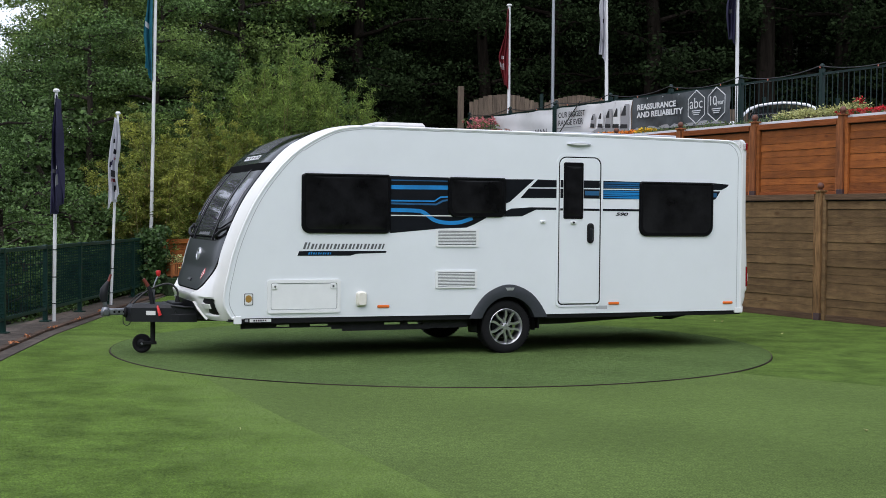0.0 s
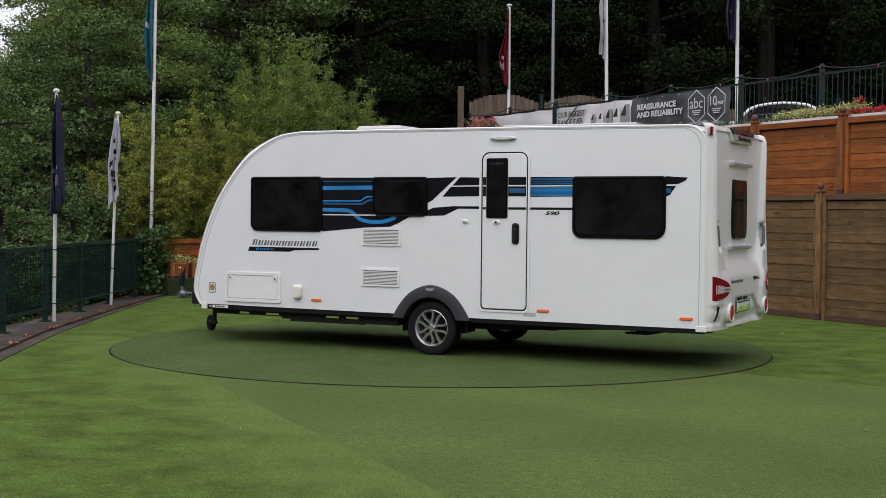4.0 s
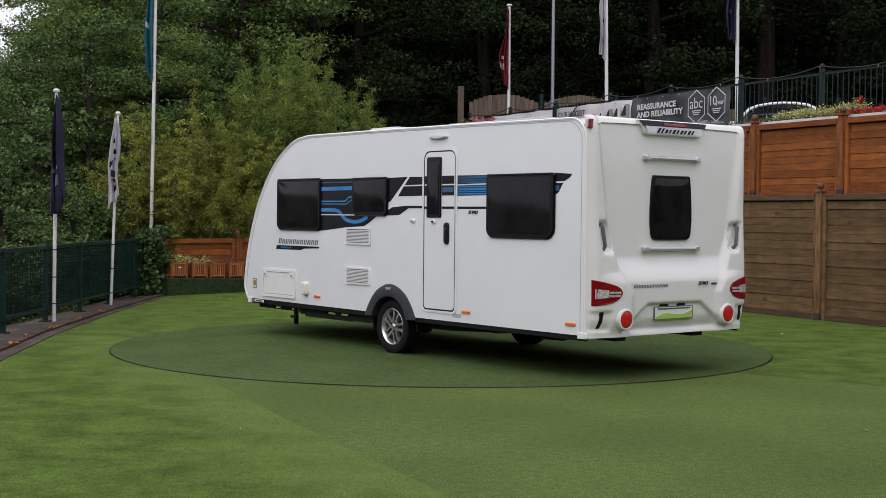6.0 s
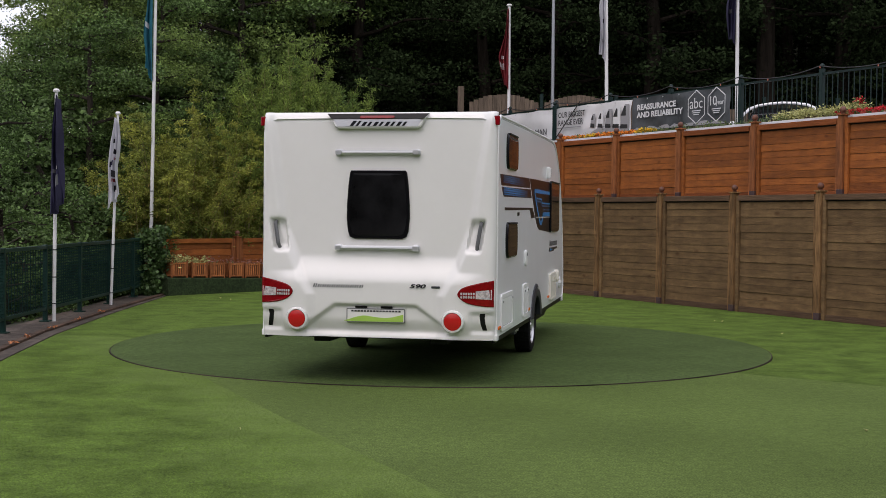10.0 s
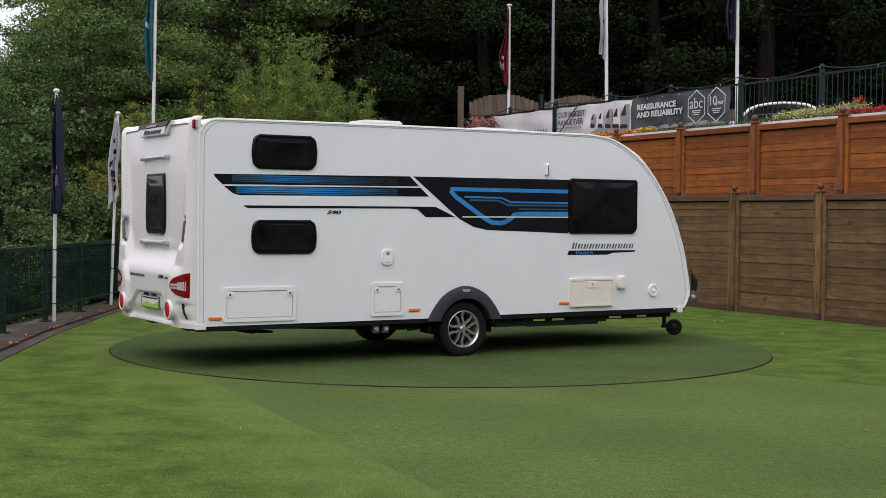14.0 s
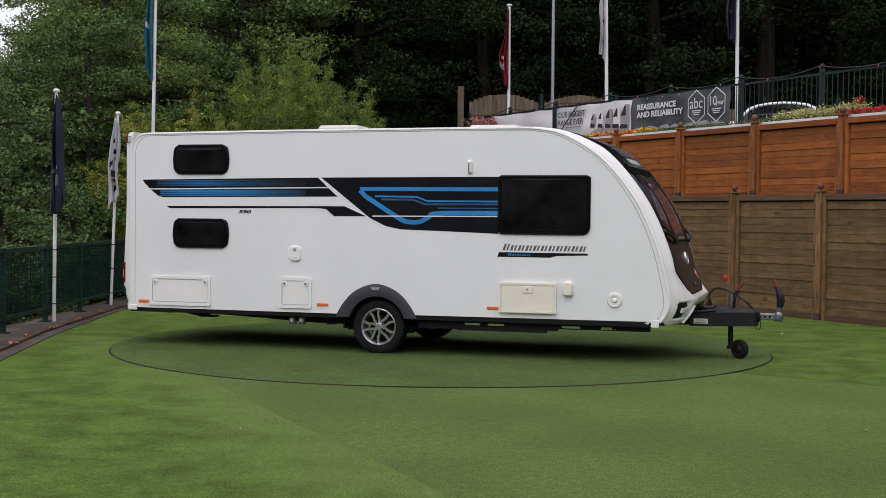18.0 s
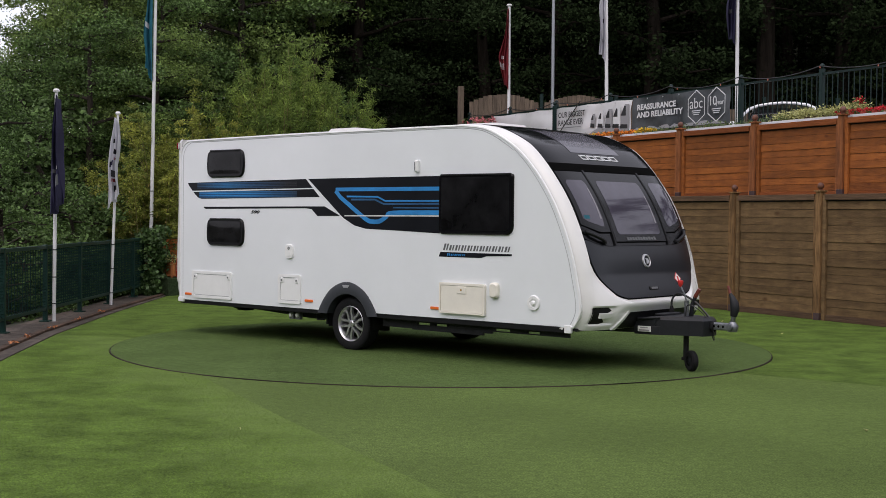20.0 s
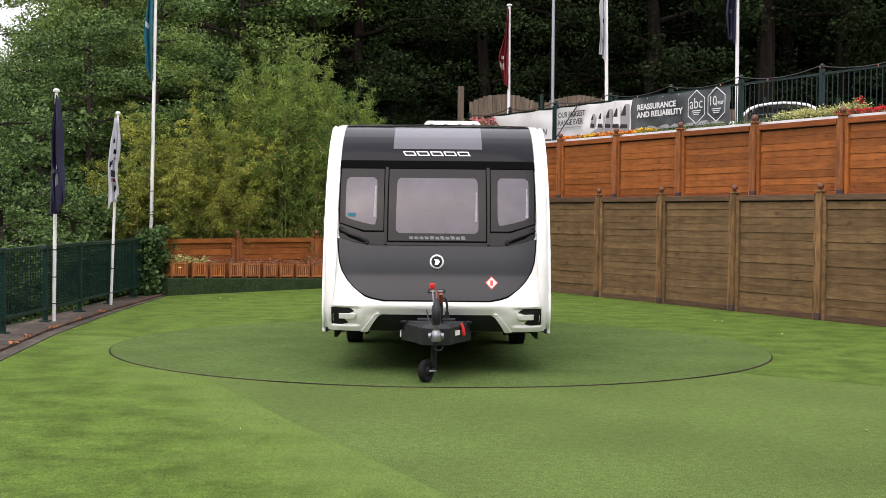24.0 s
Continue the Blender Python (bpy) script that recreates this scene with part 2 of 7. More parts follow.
M["post_new"] = material("stained_post", (0.27, 0.092, 0.03), 0.7, vary=0.5, scale=5, stretch=(6, 6, 0.6), bump=0.6, per_object=0.16, spec=0.25)
M["shoe"] = material("post_shoe", (0.055, 0.030, 0.032), 0.6, vary=0.4, scale=15)
M["ball"] = material("turned_ball", (0.13, 0.05, 0.03), 0.6, vary=0.3, scale=12)
M["box_wood"] = material("planter_wood", (0.36, 0.13, 0.045), 0.75, vary=0.45, scale=7, stretch=(6, 6, 0.8), bump=0.3, per_object=0.3, spec=0.2)
M["fence_grey"] = material("grey_boards", (0.14, 0.105, 0.075), 0.9, vary=0.4, scale=5, stretch=(6, 6, 0.6), bump=0.4, per_object=0.18)
M["white_edge"] = material("white_edging", (0.60, 0.62, 0.64), 0.55, vary=0.14, scale=3)
M["green_paint"] = material("green_paint", (0.003, 0.026, 0.020), 0.45, vary=0.2, scale=9, spec=0.3)
M["green_rail"] = material("green_rail_paint", (0.003, 0.018, 0.016), 0.45, vary=0.2, scale=9, spec=0.3)
M["net"] = material("green_net", (0.004, 0.022, 0.018), 0.9, spec=0.1)
M["pole_white"] = material("pole_white", (0.68, 0.68, 0.68), 0.4, vary=0.06, scale=4)
M["pole_grey"] = material("pole_grey", (0.3, 0.32, 0.34), 0.45, metal=0.5)
M["flag_navy"] = material("flag_navy", (0.022, 0.02, 0.06), 0.8, vary=0.25, scale=5, through_light=0.25)
M["flag_white"] = material("flag_white", (0.62, 0.62, 0.66), 0.8, vary=0.06, scale=5, through_light=0.35)
M["flag_red"] = material("flag_red", (0.24, 0.022, 0.03), 0.8, vary=0.2, scale=5, through_light=0.3)
M["flag_teal"] = material("flag_teal", (0.02, 0.16, 0.22), 0.8, vary=0.2, scale=5, through_light=0.3)
M["banner_white"] = material("banner_white", (0.66, 0.66, 0.67), 0.55, vary=0.06, scale=2, bump=0.2, bump_scale=4)
M["banner_dark"] = material("banner_dark", (0.026, 0.030, 0.034), 0.5, vary=0.35, scale=1.5, bump=0.2, bump_scale=4, second=(0.07, 0.078, 0.083))
M["print_white"] = material("print_white", (0.62, 0.63, 0.64), 0.55)
M["print_black"] = material("print_black", (0.02, 0.02, 0.022), 0.55)
M["print_grey"] = material("print_grey", (0.28, 0.28, 0.29), 0.55)
M["cable"] = material("cable", (0.015, 0.015, 0.016), 0.5)
M["bulb_orange"] = material("bulb_orange", (0.55, 0.16, 0.10), 0.3)
M["bark"] = material("bark", (0.034, 0.028, 0.021), 0.9, vary=0.5, scale=4, stretch=(3, 3, 0.5), bump=0.8, spec=0.2)
# bark of the wood, darkened in colour for the shade under the canopy
M["bark_shaded"] = material("bark_shaded", (0.022, 0.018, 0.014), 0.9, vary=0.5, scale=4, stretch=(3, 3, 0.5), bump=0.8, spec=0.05)
M["culm"] = material("bamboo_culm", (0.17, 0.15, 0.05), 0.5, vary=0.4, scale=5)
M["leaf_bamboo"] = material("bamboo_leaf", (0.180, 0.245, 0.048), 0.6, island=0.6, vary=0.35, scale=0.9, second=(0.072, 0.125, 0.028), through_light=0.24, spec=0.2)
M["leaf_bamboo_gold"] = material("bamboo_leaf_gold", (0.275, 0.285, 0.052), 0.6, island=0.5, vary=0.3, scale=0.9, second=(0.110, 0.155, 0.030), through_light=0.24, spec=0.2)
M["leaf_bamboo_dry"] = material("bamboo_leaf_dry", (0.36, 0.25, 0.085), 0.7, island=0.5, through_light=0.2, spec=0.15)
M["leaf_light"] = material("leaf_light", (0.135, 0.200, 0.050), 0.6, island=0.65, vary=0.4, scale=0.6, through_light=0.24, spec=0.2)
M["leaf_mid"] = material("leaf_mid", (0.088, 0.150, 0.042), 0.6, island=0.65, vary=0.4, scale=0.6, through_light=0.2, spec=0.2)
# below real leaf albedo: the wood's deep shade is put into the colour
M["leaf_shaded"] = material("leaf_shaded", (0.022, 0.036, 0.014), 0.8, island=0.5, vary=0.45, scale=0.35, through_light=0.12, spec=0.03)
M["leaf_ivy"] = material("leaf_ivy", (0.065, 0.12, 0.036), 0.45, island=0.5, vary=0.3, scale=3, through_light=0.15, spec=0.3)
M["leaf_varieg"] = material("leaf_variegated", (0.42, 0.42, 0.17), 0.55, island=0.4, through_light=0.2, spec=0.2)
M["leaf_herb"] = material("leaf_herb", (0.10, 0.15, 0.045), 0.6, island=0.4, through_light=0.2)
M["dead_leaf"] = material("dead_leaf", (0.30, 0.11, 0.04), 0.8, island=0.4)
M["petal_orange"] = material("petal_orange", (0.72, 0.22, 0.01), 0.6, island=0.3)
M["petal_yellow"] = material("petal_yellow", (0.75, 0.48, 0.02), 0.6, island=0.2)
M["petal_red"] = material("petal_red", (0.55, 0.012, 0.02), 0.6, island=0.3)
M["petal_pink"] = material("petal_pink", (0.48, 0.14, 0.15), 0.6, island=0.4)
M["petal_dry"] = material("petal_dry", (0.24, 0.10, 0.07), 0.7, island=0.35)
M["trough_red"] = material("trough_red", (0.4, 0.05, 0.03), 0.6)
M["gravel"] = material("gravel", (0.16, 0.16, 0.17), 0.9, vary=0.7, scale=4, bump=0.6, stain=0.4)
# dead matt black for seals, and for the shade in gaps and holes
M["gap_black"] = material("gap_black", (0.003, 0.003, 0.003), 0.95, spec=0.03)
M["rooflight"] = material("rooflight_plastic", (0.56, 0.55, 0.54), 0.35, vary=0.12, scale=6)
M["curtain"] = material("curtain", (0.24, 0.23, 0.25), 0.7, vary=0.3, scale=30)
M["reflector_red"] = material("reflector_red", (0.46, 0.016, 0.014), 0.2, spec=0.4)
M["car_white"] = material("car_paint", (0.72, 0.73, 0.75), 0.25, coat=0.5)

# ---- building helpers ----


def finish(bm, name, mat, smooth=False):
    bmesh.ops.recalc_face_normals(bm, faces=bm.faces)
    me = bpy.data.meshes.new(name)
    bm.to_mesh(me)
    bm.free()
    me.materials.append(mat)
    if smooth:
        for p in me.polygons:
            p.use_smooth = True
        me.set_sharp_from_angle(angle=radians(35))
    return me


def part(name, bm, mat, parent, label="", smooth=False, at=None):
    me = bm if isinstance(bm, bpy.types.Mesh) else finish(bm, name, M[mat], smooth)
    ob = new(name, me)
    ob.parent = parent
    if at is not None:
        ob.matrix_basis = at
    return tagged(ob, label)


def thing(name, label, category, at=None, group="", kind=""):
    ob = new(name)
    if at is not None:
        ob.matrix_basis = at
    return tagged(ob, label, category, group, kind)


def solo(name, bm, mat, label, category="", group="", kind="", smooth=False, at=None):
    """A thing that is one mesh."""
    ob = new(name, finish(bm, name, M[mat], smooth))
    if at is not None:
        ob.matrix_basis = at
    return tagged(ob, label, category, group, kind)


def box(bm, cx, cy, cz, sx, sy, sz, turn=None, bevel=0.0):
    r = bmesh.ops.create_cube(bm, size=1)
    vs = r["verts"]
    bmesh.ops.scale(bm, vec=(sx, sy, sz), verts=vs)
    if bevel:
        es = list({e for v in vs for e in v.link_edges})
        vs = list({v for f in bmesh.ops.bevel(bm, geom=es, offset=bevel, segments=2, affect="EDGES", profile=0.6)["faces"] for v in f.verts} | {v for v in vs if v.is_valid})
    if turn is not None:
        bmesh.ops.rotate(bm, verts=vs, matrix=turn.to_3x3(), cent=(0, 0, 0))
    bmesh.ops.translate(bm, vec=(cx, cy, cz), verts=vs)
    return vs


def boxed(*a, **k):
    bm = bmesh.new()
    box(bm, *a, **k)
    return bm


def rrect(u0, v0, u1, v1, r, n=6):
    """A rounded rectangle; r is one radius or four, from low-left round to up-left."""
    rs = r if isinstance(r, (tuple, list)) else (r,) * 4
    pts = []
    for (cu, cv), rr, a0 in zip(((u0, v0), (u1, v0), (u1, v1), (u0, v1)), rs, (180, 270, 0, 90)):
        su, sv = (1 if cu == u0 else -1), (1 if cv == v0 else -1)
        for i in range(n + 1):
            a = radians(a0 + 90 * i / n)
            pts.append((cu + su * rr + rr * math.cos(a), cv + sv * rr + rr * math.sin(a)))
    return pts


def dense(pts, step=0.05):
    """The same outline with more points on its long edges."""
    out = []
    for (u0, v0), (u1, v1) in zip(pts, pts[1:] + pts[:1]):
        n = max(1, int(math.hypot(u1 - u0, v1 - v0) / step))
        out += [(u0 + (u1 - u0) * i / n, v0 + (v1 - v0) * i / n) for i in range(n)]
    return out


def slab(bm, pts, place, d0, d1, edge=0.0):
    """A flat shape pts (u, v), from depth d0 to d1, put in space by place(u, v, d), with a bevelled front edge."""
    cu, cv = sum(p[0] for p in pts) / len(pts), sum(p[1] for p in pts) / len(pts)

    def shrink(k):
        out = []
        n = len(pts)
        for i in range(n):
            a, b, c = Vector(pts[i - 1]), Vector(pts[i]), Vector(pts[(i + 1) % n])
            e1, e2 = b - a, c - b
            if e1.length < 1e-6:
                e1 = e2
            if e2.length < 1e-6:
                e2 = e1
            nn = Vector((-(e1.y / e1.length + e2.y / e2.length), e1.x / e1.length + e2.x / e2.length))
            if nn.length > 1e-6:
                nn.normalize()
            if nn.dot(Vector((cu, cv)) - b) < 0 and len(pts) > 8:
                nn = -nn
            out.append(b + nn * k)
        return out
    rings = [(pts, d0), (pts, d1 - edge)] if edge else [(pts, d0), (pts, d1)]
    if edge:
        rings.append((shrink(edge), d1))
    loops = [[bm.verts.new(place(p[0], p[1], d)) for p in q] for q, d in rings]
    n = len(pts)
    for A, B in zip(loops, loops[1:]):
        for i in range(n):
            bm.faces.new((A[i], A[(i + 1) % n], B[(i + 1) % n], B[i]))
    bm.faces.new(loops[0][::-1])
    bm.faces.new(loops[-1])


def slabbed(*a, **k):
    bm = bmesh.new()
    slab(bm, *a, **k)
    return bm


def frame_slab(outer, inner, place, d0, d1):
    """A ring between two shapes with as many points."""
    bm = bmesh.new()
    n = len(outer)
    L = [[bm.verts.new(place(p[0], p[1], d)) for p in q] for q, d in ((outer, d0), (outer, d1), (inner, d1), (inner, d0))]
    for A, B in zip(L, L[1:] + L[:1]):
        for i in range(n):
            bm.faces.new((A[i], A[(i + 1) % n], B[(i + 1) % n], B[i]))
    return bm


def tube(bm, pts, r, n=8, caps=True):
    pts = [Vector(p) for p in pts]
    rs = r if isinstance(r, (list, tuple)) else [r] * len(pts)
    rings = []
    side = None
    for i, p in enumerate(pts):
        d = (pts[min(i + 1, len(pts) - 1)] - pts[max(i - 1, 0)]).normalized()
        if side is None:
            side = d.orthogonal().normalized()
        side = (side - d * side.dot(d)).normalized()
        up = d.cross(side)
        rings.append([bm.verts.new(p + (side * math.cos(6.28319 * k / n) + up * math.sin(6.28319 * k / n)) * rs[i]) for k in range(n)])
    for A, B in zip(rings, rings[1:]):
        for k in range(n):
            bm.faces.new((A[k], A[(k + 1) % n], B[(k + 1) % n], B[k]))
    if caps:
        bm.faces.new(rings[0][::-1])
        bm.faces.new(rings[-1])


def tubed(pts, r, n=8):
    bm = bmesh.new()
    tube(bm, pts, r, n)
    return bm


def lathe(bm, prof, n=32, place=lambda x, y, z: (x, y, z)):
    """Turn a profile (radius, height) about the z axis, then place it."""
    rings = []
    for r, z in prof:
        if r < 1e-6:
            rings.append([bm.verts.new(place(0, 0, z))])
        else:
            rings.append([bm.verts.new(place(r * math.cos(6.28319 * k / n), r * math.sin(6.28319 * k / n), z)) for k in range(n)])
    for A, B in zip(rings, rings[1:]):
        for k in range(n):
            if len(A) == 1 and len(B) == 1:
                continue
            if len(A) == 1:
                bm.faces.new((A[0], B[k], B[(k + 1) % n]))
            elif len(B) == 1:
                bm.faces.new((A[k], A[(k + 1) % n], B[0]))
            else:
                bm.faces.new((A[k], A[(k + 1) % n], B[(k + 1) % n], B[k]))


def lathed(prof, n=32, place=lambda x, y, z: (x, y, z)):
    bm = bmesh.new()
    lathe(bm, prof, n, place)
    return bm


def lettering(words, size, mat, parent, at, name="lettering", align="CENTER", shear=0.0, bold=0.0, squeeze=1.0):
    """Words in the built-in font as a thin mesh; at is its pose, facing its local z."""
    cu = bpy.data.curves.new("words", "FONT")
    cu.body, cu.size, cu.align_x, cu.align_y, cu.shear, cu.extrude, cu.offset = words, size, align, "CENTER", shear, 0.001, bold
    tmp = new("words", cu)
    me = bpy.data.meshes.new_from_object(tmp.evaluated_get(bpy.context.evaluated_depsgraph_get()))
    bpy.data.objects.remove(tmp)
    me.transform(Matrix.Diagonal((squeeze, 1, 1, 1)))
    me.materials.clear()
    me.materials.append(M[mat])
    ob = new(name, me)
    ob.parent = parent
    ob.matrix_basis = at
    return ob


def from_lists(name, verts, faces, mat, smooth=False):
    me = bpy.data.meshes.new(name)
    me.from_pydata(verts, [], faces)
    me.materials.append(M[mat])
    if smooth:
        for p in me.polygons:
            p.use_smooth = True
    return me


def leaf_cloud(rng, centres, per, spread, length, width, droop=0.0, fold=0.25):
    """Leaves round the given centres: folded four-cornered blades, as arrays of vertices and faces."""
    c = np.repeat(np.asarray(centres, float), per, axis=0)
    n = len(c)
    c = c + rng.normal(0, 1, (n, 3)) * np.asarray(spread)
    d = rng.normal(0, 1, (n, 3))
    d[:, 2] = d[:, 2] * 0.6 - droop
    d /= np.linalg.norm(d, axis=1)[:, None]
    s = np.cross(d, rng.normal(0, 1, (n, 3)))
    s /= np.linalg.norm(s, axis=1)[:, None] + 1e-9
    up = np.cross(s, d)
    ln = (length * rng.uniform(0.6, 1.3, n))[:, None]
    wd = (width * rng.uniform(0.7, 1.2, n))[:, None]
    a, b = c - d * ln * 0.5, c + d * ln * 0.5
    l = c + s * wd * 0.5 + up * wd * fold - d * ln * 0.08
    r = c - s * wd * 0.5 + up * wd * fold - d * ln * 0.08
    v = np.stack([a, l, b, r], 1).reshape(-1, 3)
    i = np.arange(n) * 4
    f = np.concatenate([np.stack([i, i + 1, i + 2], 1), np.stack([i, i + 2, i + 3], 1)])
    return v, f


def leaf_mesh(name, v, f, mat):
    me = bpy.data.meshes.new(name)
    me.vertices.add(len(v))
    me.vertices.foreach_set("co", v.astype(np.float32).ravel())
    me.loops.add(f.size)
    me.loops.foreach_set("vertex_index", f.astype(np.int32).ravel())
    me.polygons.add(len(f))
    me.polygons.foreach_set("loop_start", (np.arange(len(f)) * 3).astype(np.int32))
    me.update(calc_edges=True)
    me.materials.append(M[mat])
    return me

# ---- the plan: fence lines ----
FR = pose(2.5, 10.8, 0, 0, 0, -62.9)      # x along the retaining fence towards the viewer, y behind it
FB = pose(-5.06, 8.89, 0, 0, 0, 48.9)     # x along the raised bed, y behind it
RING = 3.781
HUB = -0.061                              # the caravan's middle line, off the turntable's centre


def rise(x, y):
    """Height of the ground sheet."""
    def ease(a, b, v):
        k = min(1, max(0, (v - a) / (b - a)))
        return k * k * (3 - 2 * k)
    q = FR.inverted() @ Vector((x, y, 0))
    z = -0.06
    z += 2.5 * ease(0.6, 1.6, q.y) * ease(-9, -6, q.x) if y < 40 else 2.5
    z = max(z, 1.26 * ease(12, 18, y) * ease(-9, -4, x) - 0.06) if q.y < 2 else z
    z += 26 * ease(19, 62, y) * ease(-13, 0, x) + 3 * ease(30, 70, y)
    z -= 0.55 * ease(5.9, 8.0, -x) * (1 - ease(14, 24, y))
    if max(abs(x), abs(y)) > 8 and (q.y > 2 or x < -7):
        z += 0.25 * noise.noise(Vector((x * 0.3, y * 0.3, 0)))
    return z


def ground():
    half = [0.0]
    step = 0.8
    while half[-1] < 900:
        half.append(half[-1] + step)
        if half[-1] > 34:
            step *= 1.22
    line = [-v for v in half[:0:-1]] + half
    n = len(line)
    verts = [(x, y, rise(x, y)) for y in line for x in line]
    faces = [(j * n + i, j * n + i + 1, (j + 1) * n + i + 1, (j + 1) * n + i) for j in range(n - 1) for i in range(n - 1)]
    ob = new("ground", from_lists("ground", verts, faces, "earth", True))
    tagged(ob, "dark earth and leaf litter rising into a wooded hillside", "ground", kind="structure")


ground()

LAWN_EDGE = [(-3.2, -14), (-4.51, -2.0), (-4.83, 1.0), (-5.0, 4.54), (-5.08, 8.95), (0.31, 15.1), (6.75, 2.6), (10.2, -4.2), (15, -14), (16, -26), (-3.0, -26)]


def reach(poly, a):
    """How far a ray from the origin at angle a goes to the outline."""
    dx, dy = math.cos(a), math.sin(a)
    best = 99
    for (x0, y0), (x1, y1) in zip(poly, poly[1:] + poly[:1]):
        ex, ey = x1 - x0, y1 - y0
        det = ex * dy - ey * dx
        if abs(det) < 1e-9:
            continue
        k = (ex * y0 - ey * x0) / det
        u = (dx * y0 - dy * x0) / det
        if k > 0 and -1e-6 <= u <= 1 + 1e-6:
            best = min(best, k)
    return best


def lawn():
    bm = bmesh.new()
    n = 192
    angles = sorted([6.283185 * i / n for i in range(n)] + [math.atan2(y, x) % 6.283185 for x, y in LAWN_EDGE])
    R0 = RING + 0.012
    fr = [0, 0.02, 0.08, 0.2, 0.4, 0.7, 1]
    rings = [[bm.verts.new((math.cos(a) * (R0 + (reach(LAWN_EDGE, a) - R0) * k), math.sin(a) * (R0 + (reach(LAWN_EDGE, a) - R0) * k), 0)) for a in angles] for k in fr]
    low = [bm.verts.new((v.co.x, v.co.y, -0.055)) for v in rings[0]]
    m = len(angles)
    for A, B in zip([low] + rings, rings):
        for i in range(m):
            bm.faces.new((A[i], A[(i + 1) % m], B[(i + 1) % m], B[i]))
    ob = solo("lawn", bm, "turf", "short green artificial grass laid around the round turntable", "artificial grass", kind="structure")
    # the longer-piled sheet beside the path, with its cut seam
    pts = []
    seam = [(2.3, -14), (0.6, -9.6), (-0.29, -7.54), (-1.13, -5.71)]
    for i in range(41):
        a = radians(232.7 - 62.0 * i / 40)
        pts.append((math.cos(a) * (RING + 0.014), math.sin(a) * (RING + 0.014)))
    edge = [(-4.82, 1.0), (-4.5, -2.0), (-3.25, -14)]
    outline = seam + pts + edge
    b2 = bmesh.new()
    vs = [b2.verts.new((x, y, 0.004)) for x, y in outline]
    f = b2.faces.new(vs)
    bmesh.ops.triangulate(b2, faces=[f])
    part("grass_sheet", b2, "turf_left", ob, "brighter, longer-piled sheet of artificial grass")
    # the pale sheet in front of the turntable, between two cut seams
    arc = [(math.cos(radians(a)) * (RING + 0.014), math.sin(radians(a)) * (RING + 0.014)) for a in np.linspace(-40, 232.7 - 360, 60)]
    outline = [(7.6, -8.2), (5.4, -4.45)] + arc + [(-1.13 + 0.004, -5.71), (-0.286, -7.54), (0.604, -9.6), (2.304, -14), (11, -14)]
    b3 = bmesh.new()
    f = b3.faces.new([b3.verts.new((x, y, 0.0025)) for x, y in outline])
    bmesh.ops.triangulate(b3, faces=[f])
    part("grass_sheet", b3, "turf_front", ob, "paler, flatter sheet of artificial grass")
    # the short standing pile of the brighter sheet
    rng = np.random.default_rng(15)
    n = 260000
    x, y = rng.uniform(-5, 2.4, n), rng.uniform(-9, 1.2, n)
    keep = np.hypot(x, y) > RING + 0.022
    hit = np.zeros(n, bool)
    poly = seam + pts + edge
    for (x0, y0), (x1, y1) in zip(poly, poly[1:] + poly[:1]):
        if y0 != y1:
            hit ^= ((y0 > y) != (y1 > y)) & (x < (x1 - x0) * (y - y0) / (y1 - y0) + x0)
    keep &= hit & (rng.random(n) < np.clip((0.9 - y) / 3.0, 0, 1))
    x, y = x[keep], y[keep]
    n = len(x)
    a, side = rng.uniform(0, 6.28, n), rng.uniform(0, 6.28, n)
    h, w = 0.010 * rng.uniform(0.6, 1.3, n), 0.0016 * rng.uniform(0.8, 1.4, n)
    lean = h * rng.uniform(0.8, 1.8, n)
    v = np.empty((n, 3, 3))
    v[:, 0] = np.stack([x - w * np.cos(side), y - w * np.sin(side), np.full(n, 0.003)], 1)
    v[:, 1] = np.stack([x + w * np.cos(side), y + w * np.sin(side), np.full(n, 0.003)], 1)
    v[:, 2] = np.stack([x + lean * np.cos(a), y + lean * np.sin(a), 0.004 + h], 1)
    tagged(part("grass_pile", leaf_mesh("grass_pile", v.reshape(-1, 3), np.arange(3 * n).reshape(-1, 3), "blade_left"), "", ob), "short standing blades of the brighter grass sheet", kind="stuff")


lawn()


# never in view; added so the upright windows reflect something dark
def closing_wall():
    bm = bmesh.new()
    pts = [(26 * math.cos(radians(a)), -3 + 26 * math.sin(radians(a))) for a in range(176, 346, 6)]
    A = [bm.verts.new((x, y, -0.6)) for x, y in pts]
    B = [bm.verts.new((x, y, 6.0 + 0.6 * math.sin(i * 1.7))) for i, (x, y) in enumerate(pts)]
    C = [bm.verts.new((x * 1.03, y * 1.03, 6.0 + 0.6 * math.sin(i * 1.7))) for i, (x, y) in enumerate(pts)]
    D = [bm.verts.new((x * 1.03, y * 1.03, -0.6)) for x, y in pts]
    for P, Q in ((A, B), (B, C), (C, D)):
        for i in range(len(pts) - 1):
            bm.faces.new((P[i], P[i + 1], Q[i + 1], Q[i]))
    solo("unseen_wall_behind", bm, "leaf_shaded", "unseen dark wall added behind the camera to darken window reflections", "wall", kind="structure")


closing_wall()


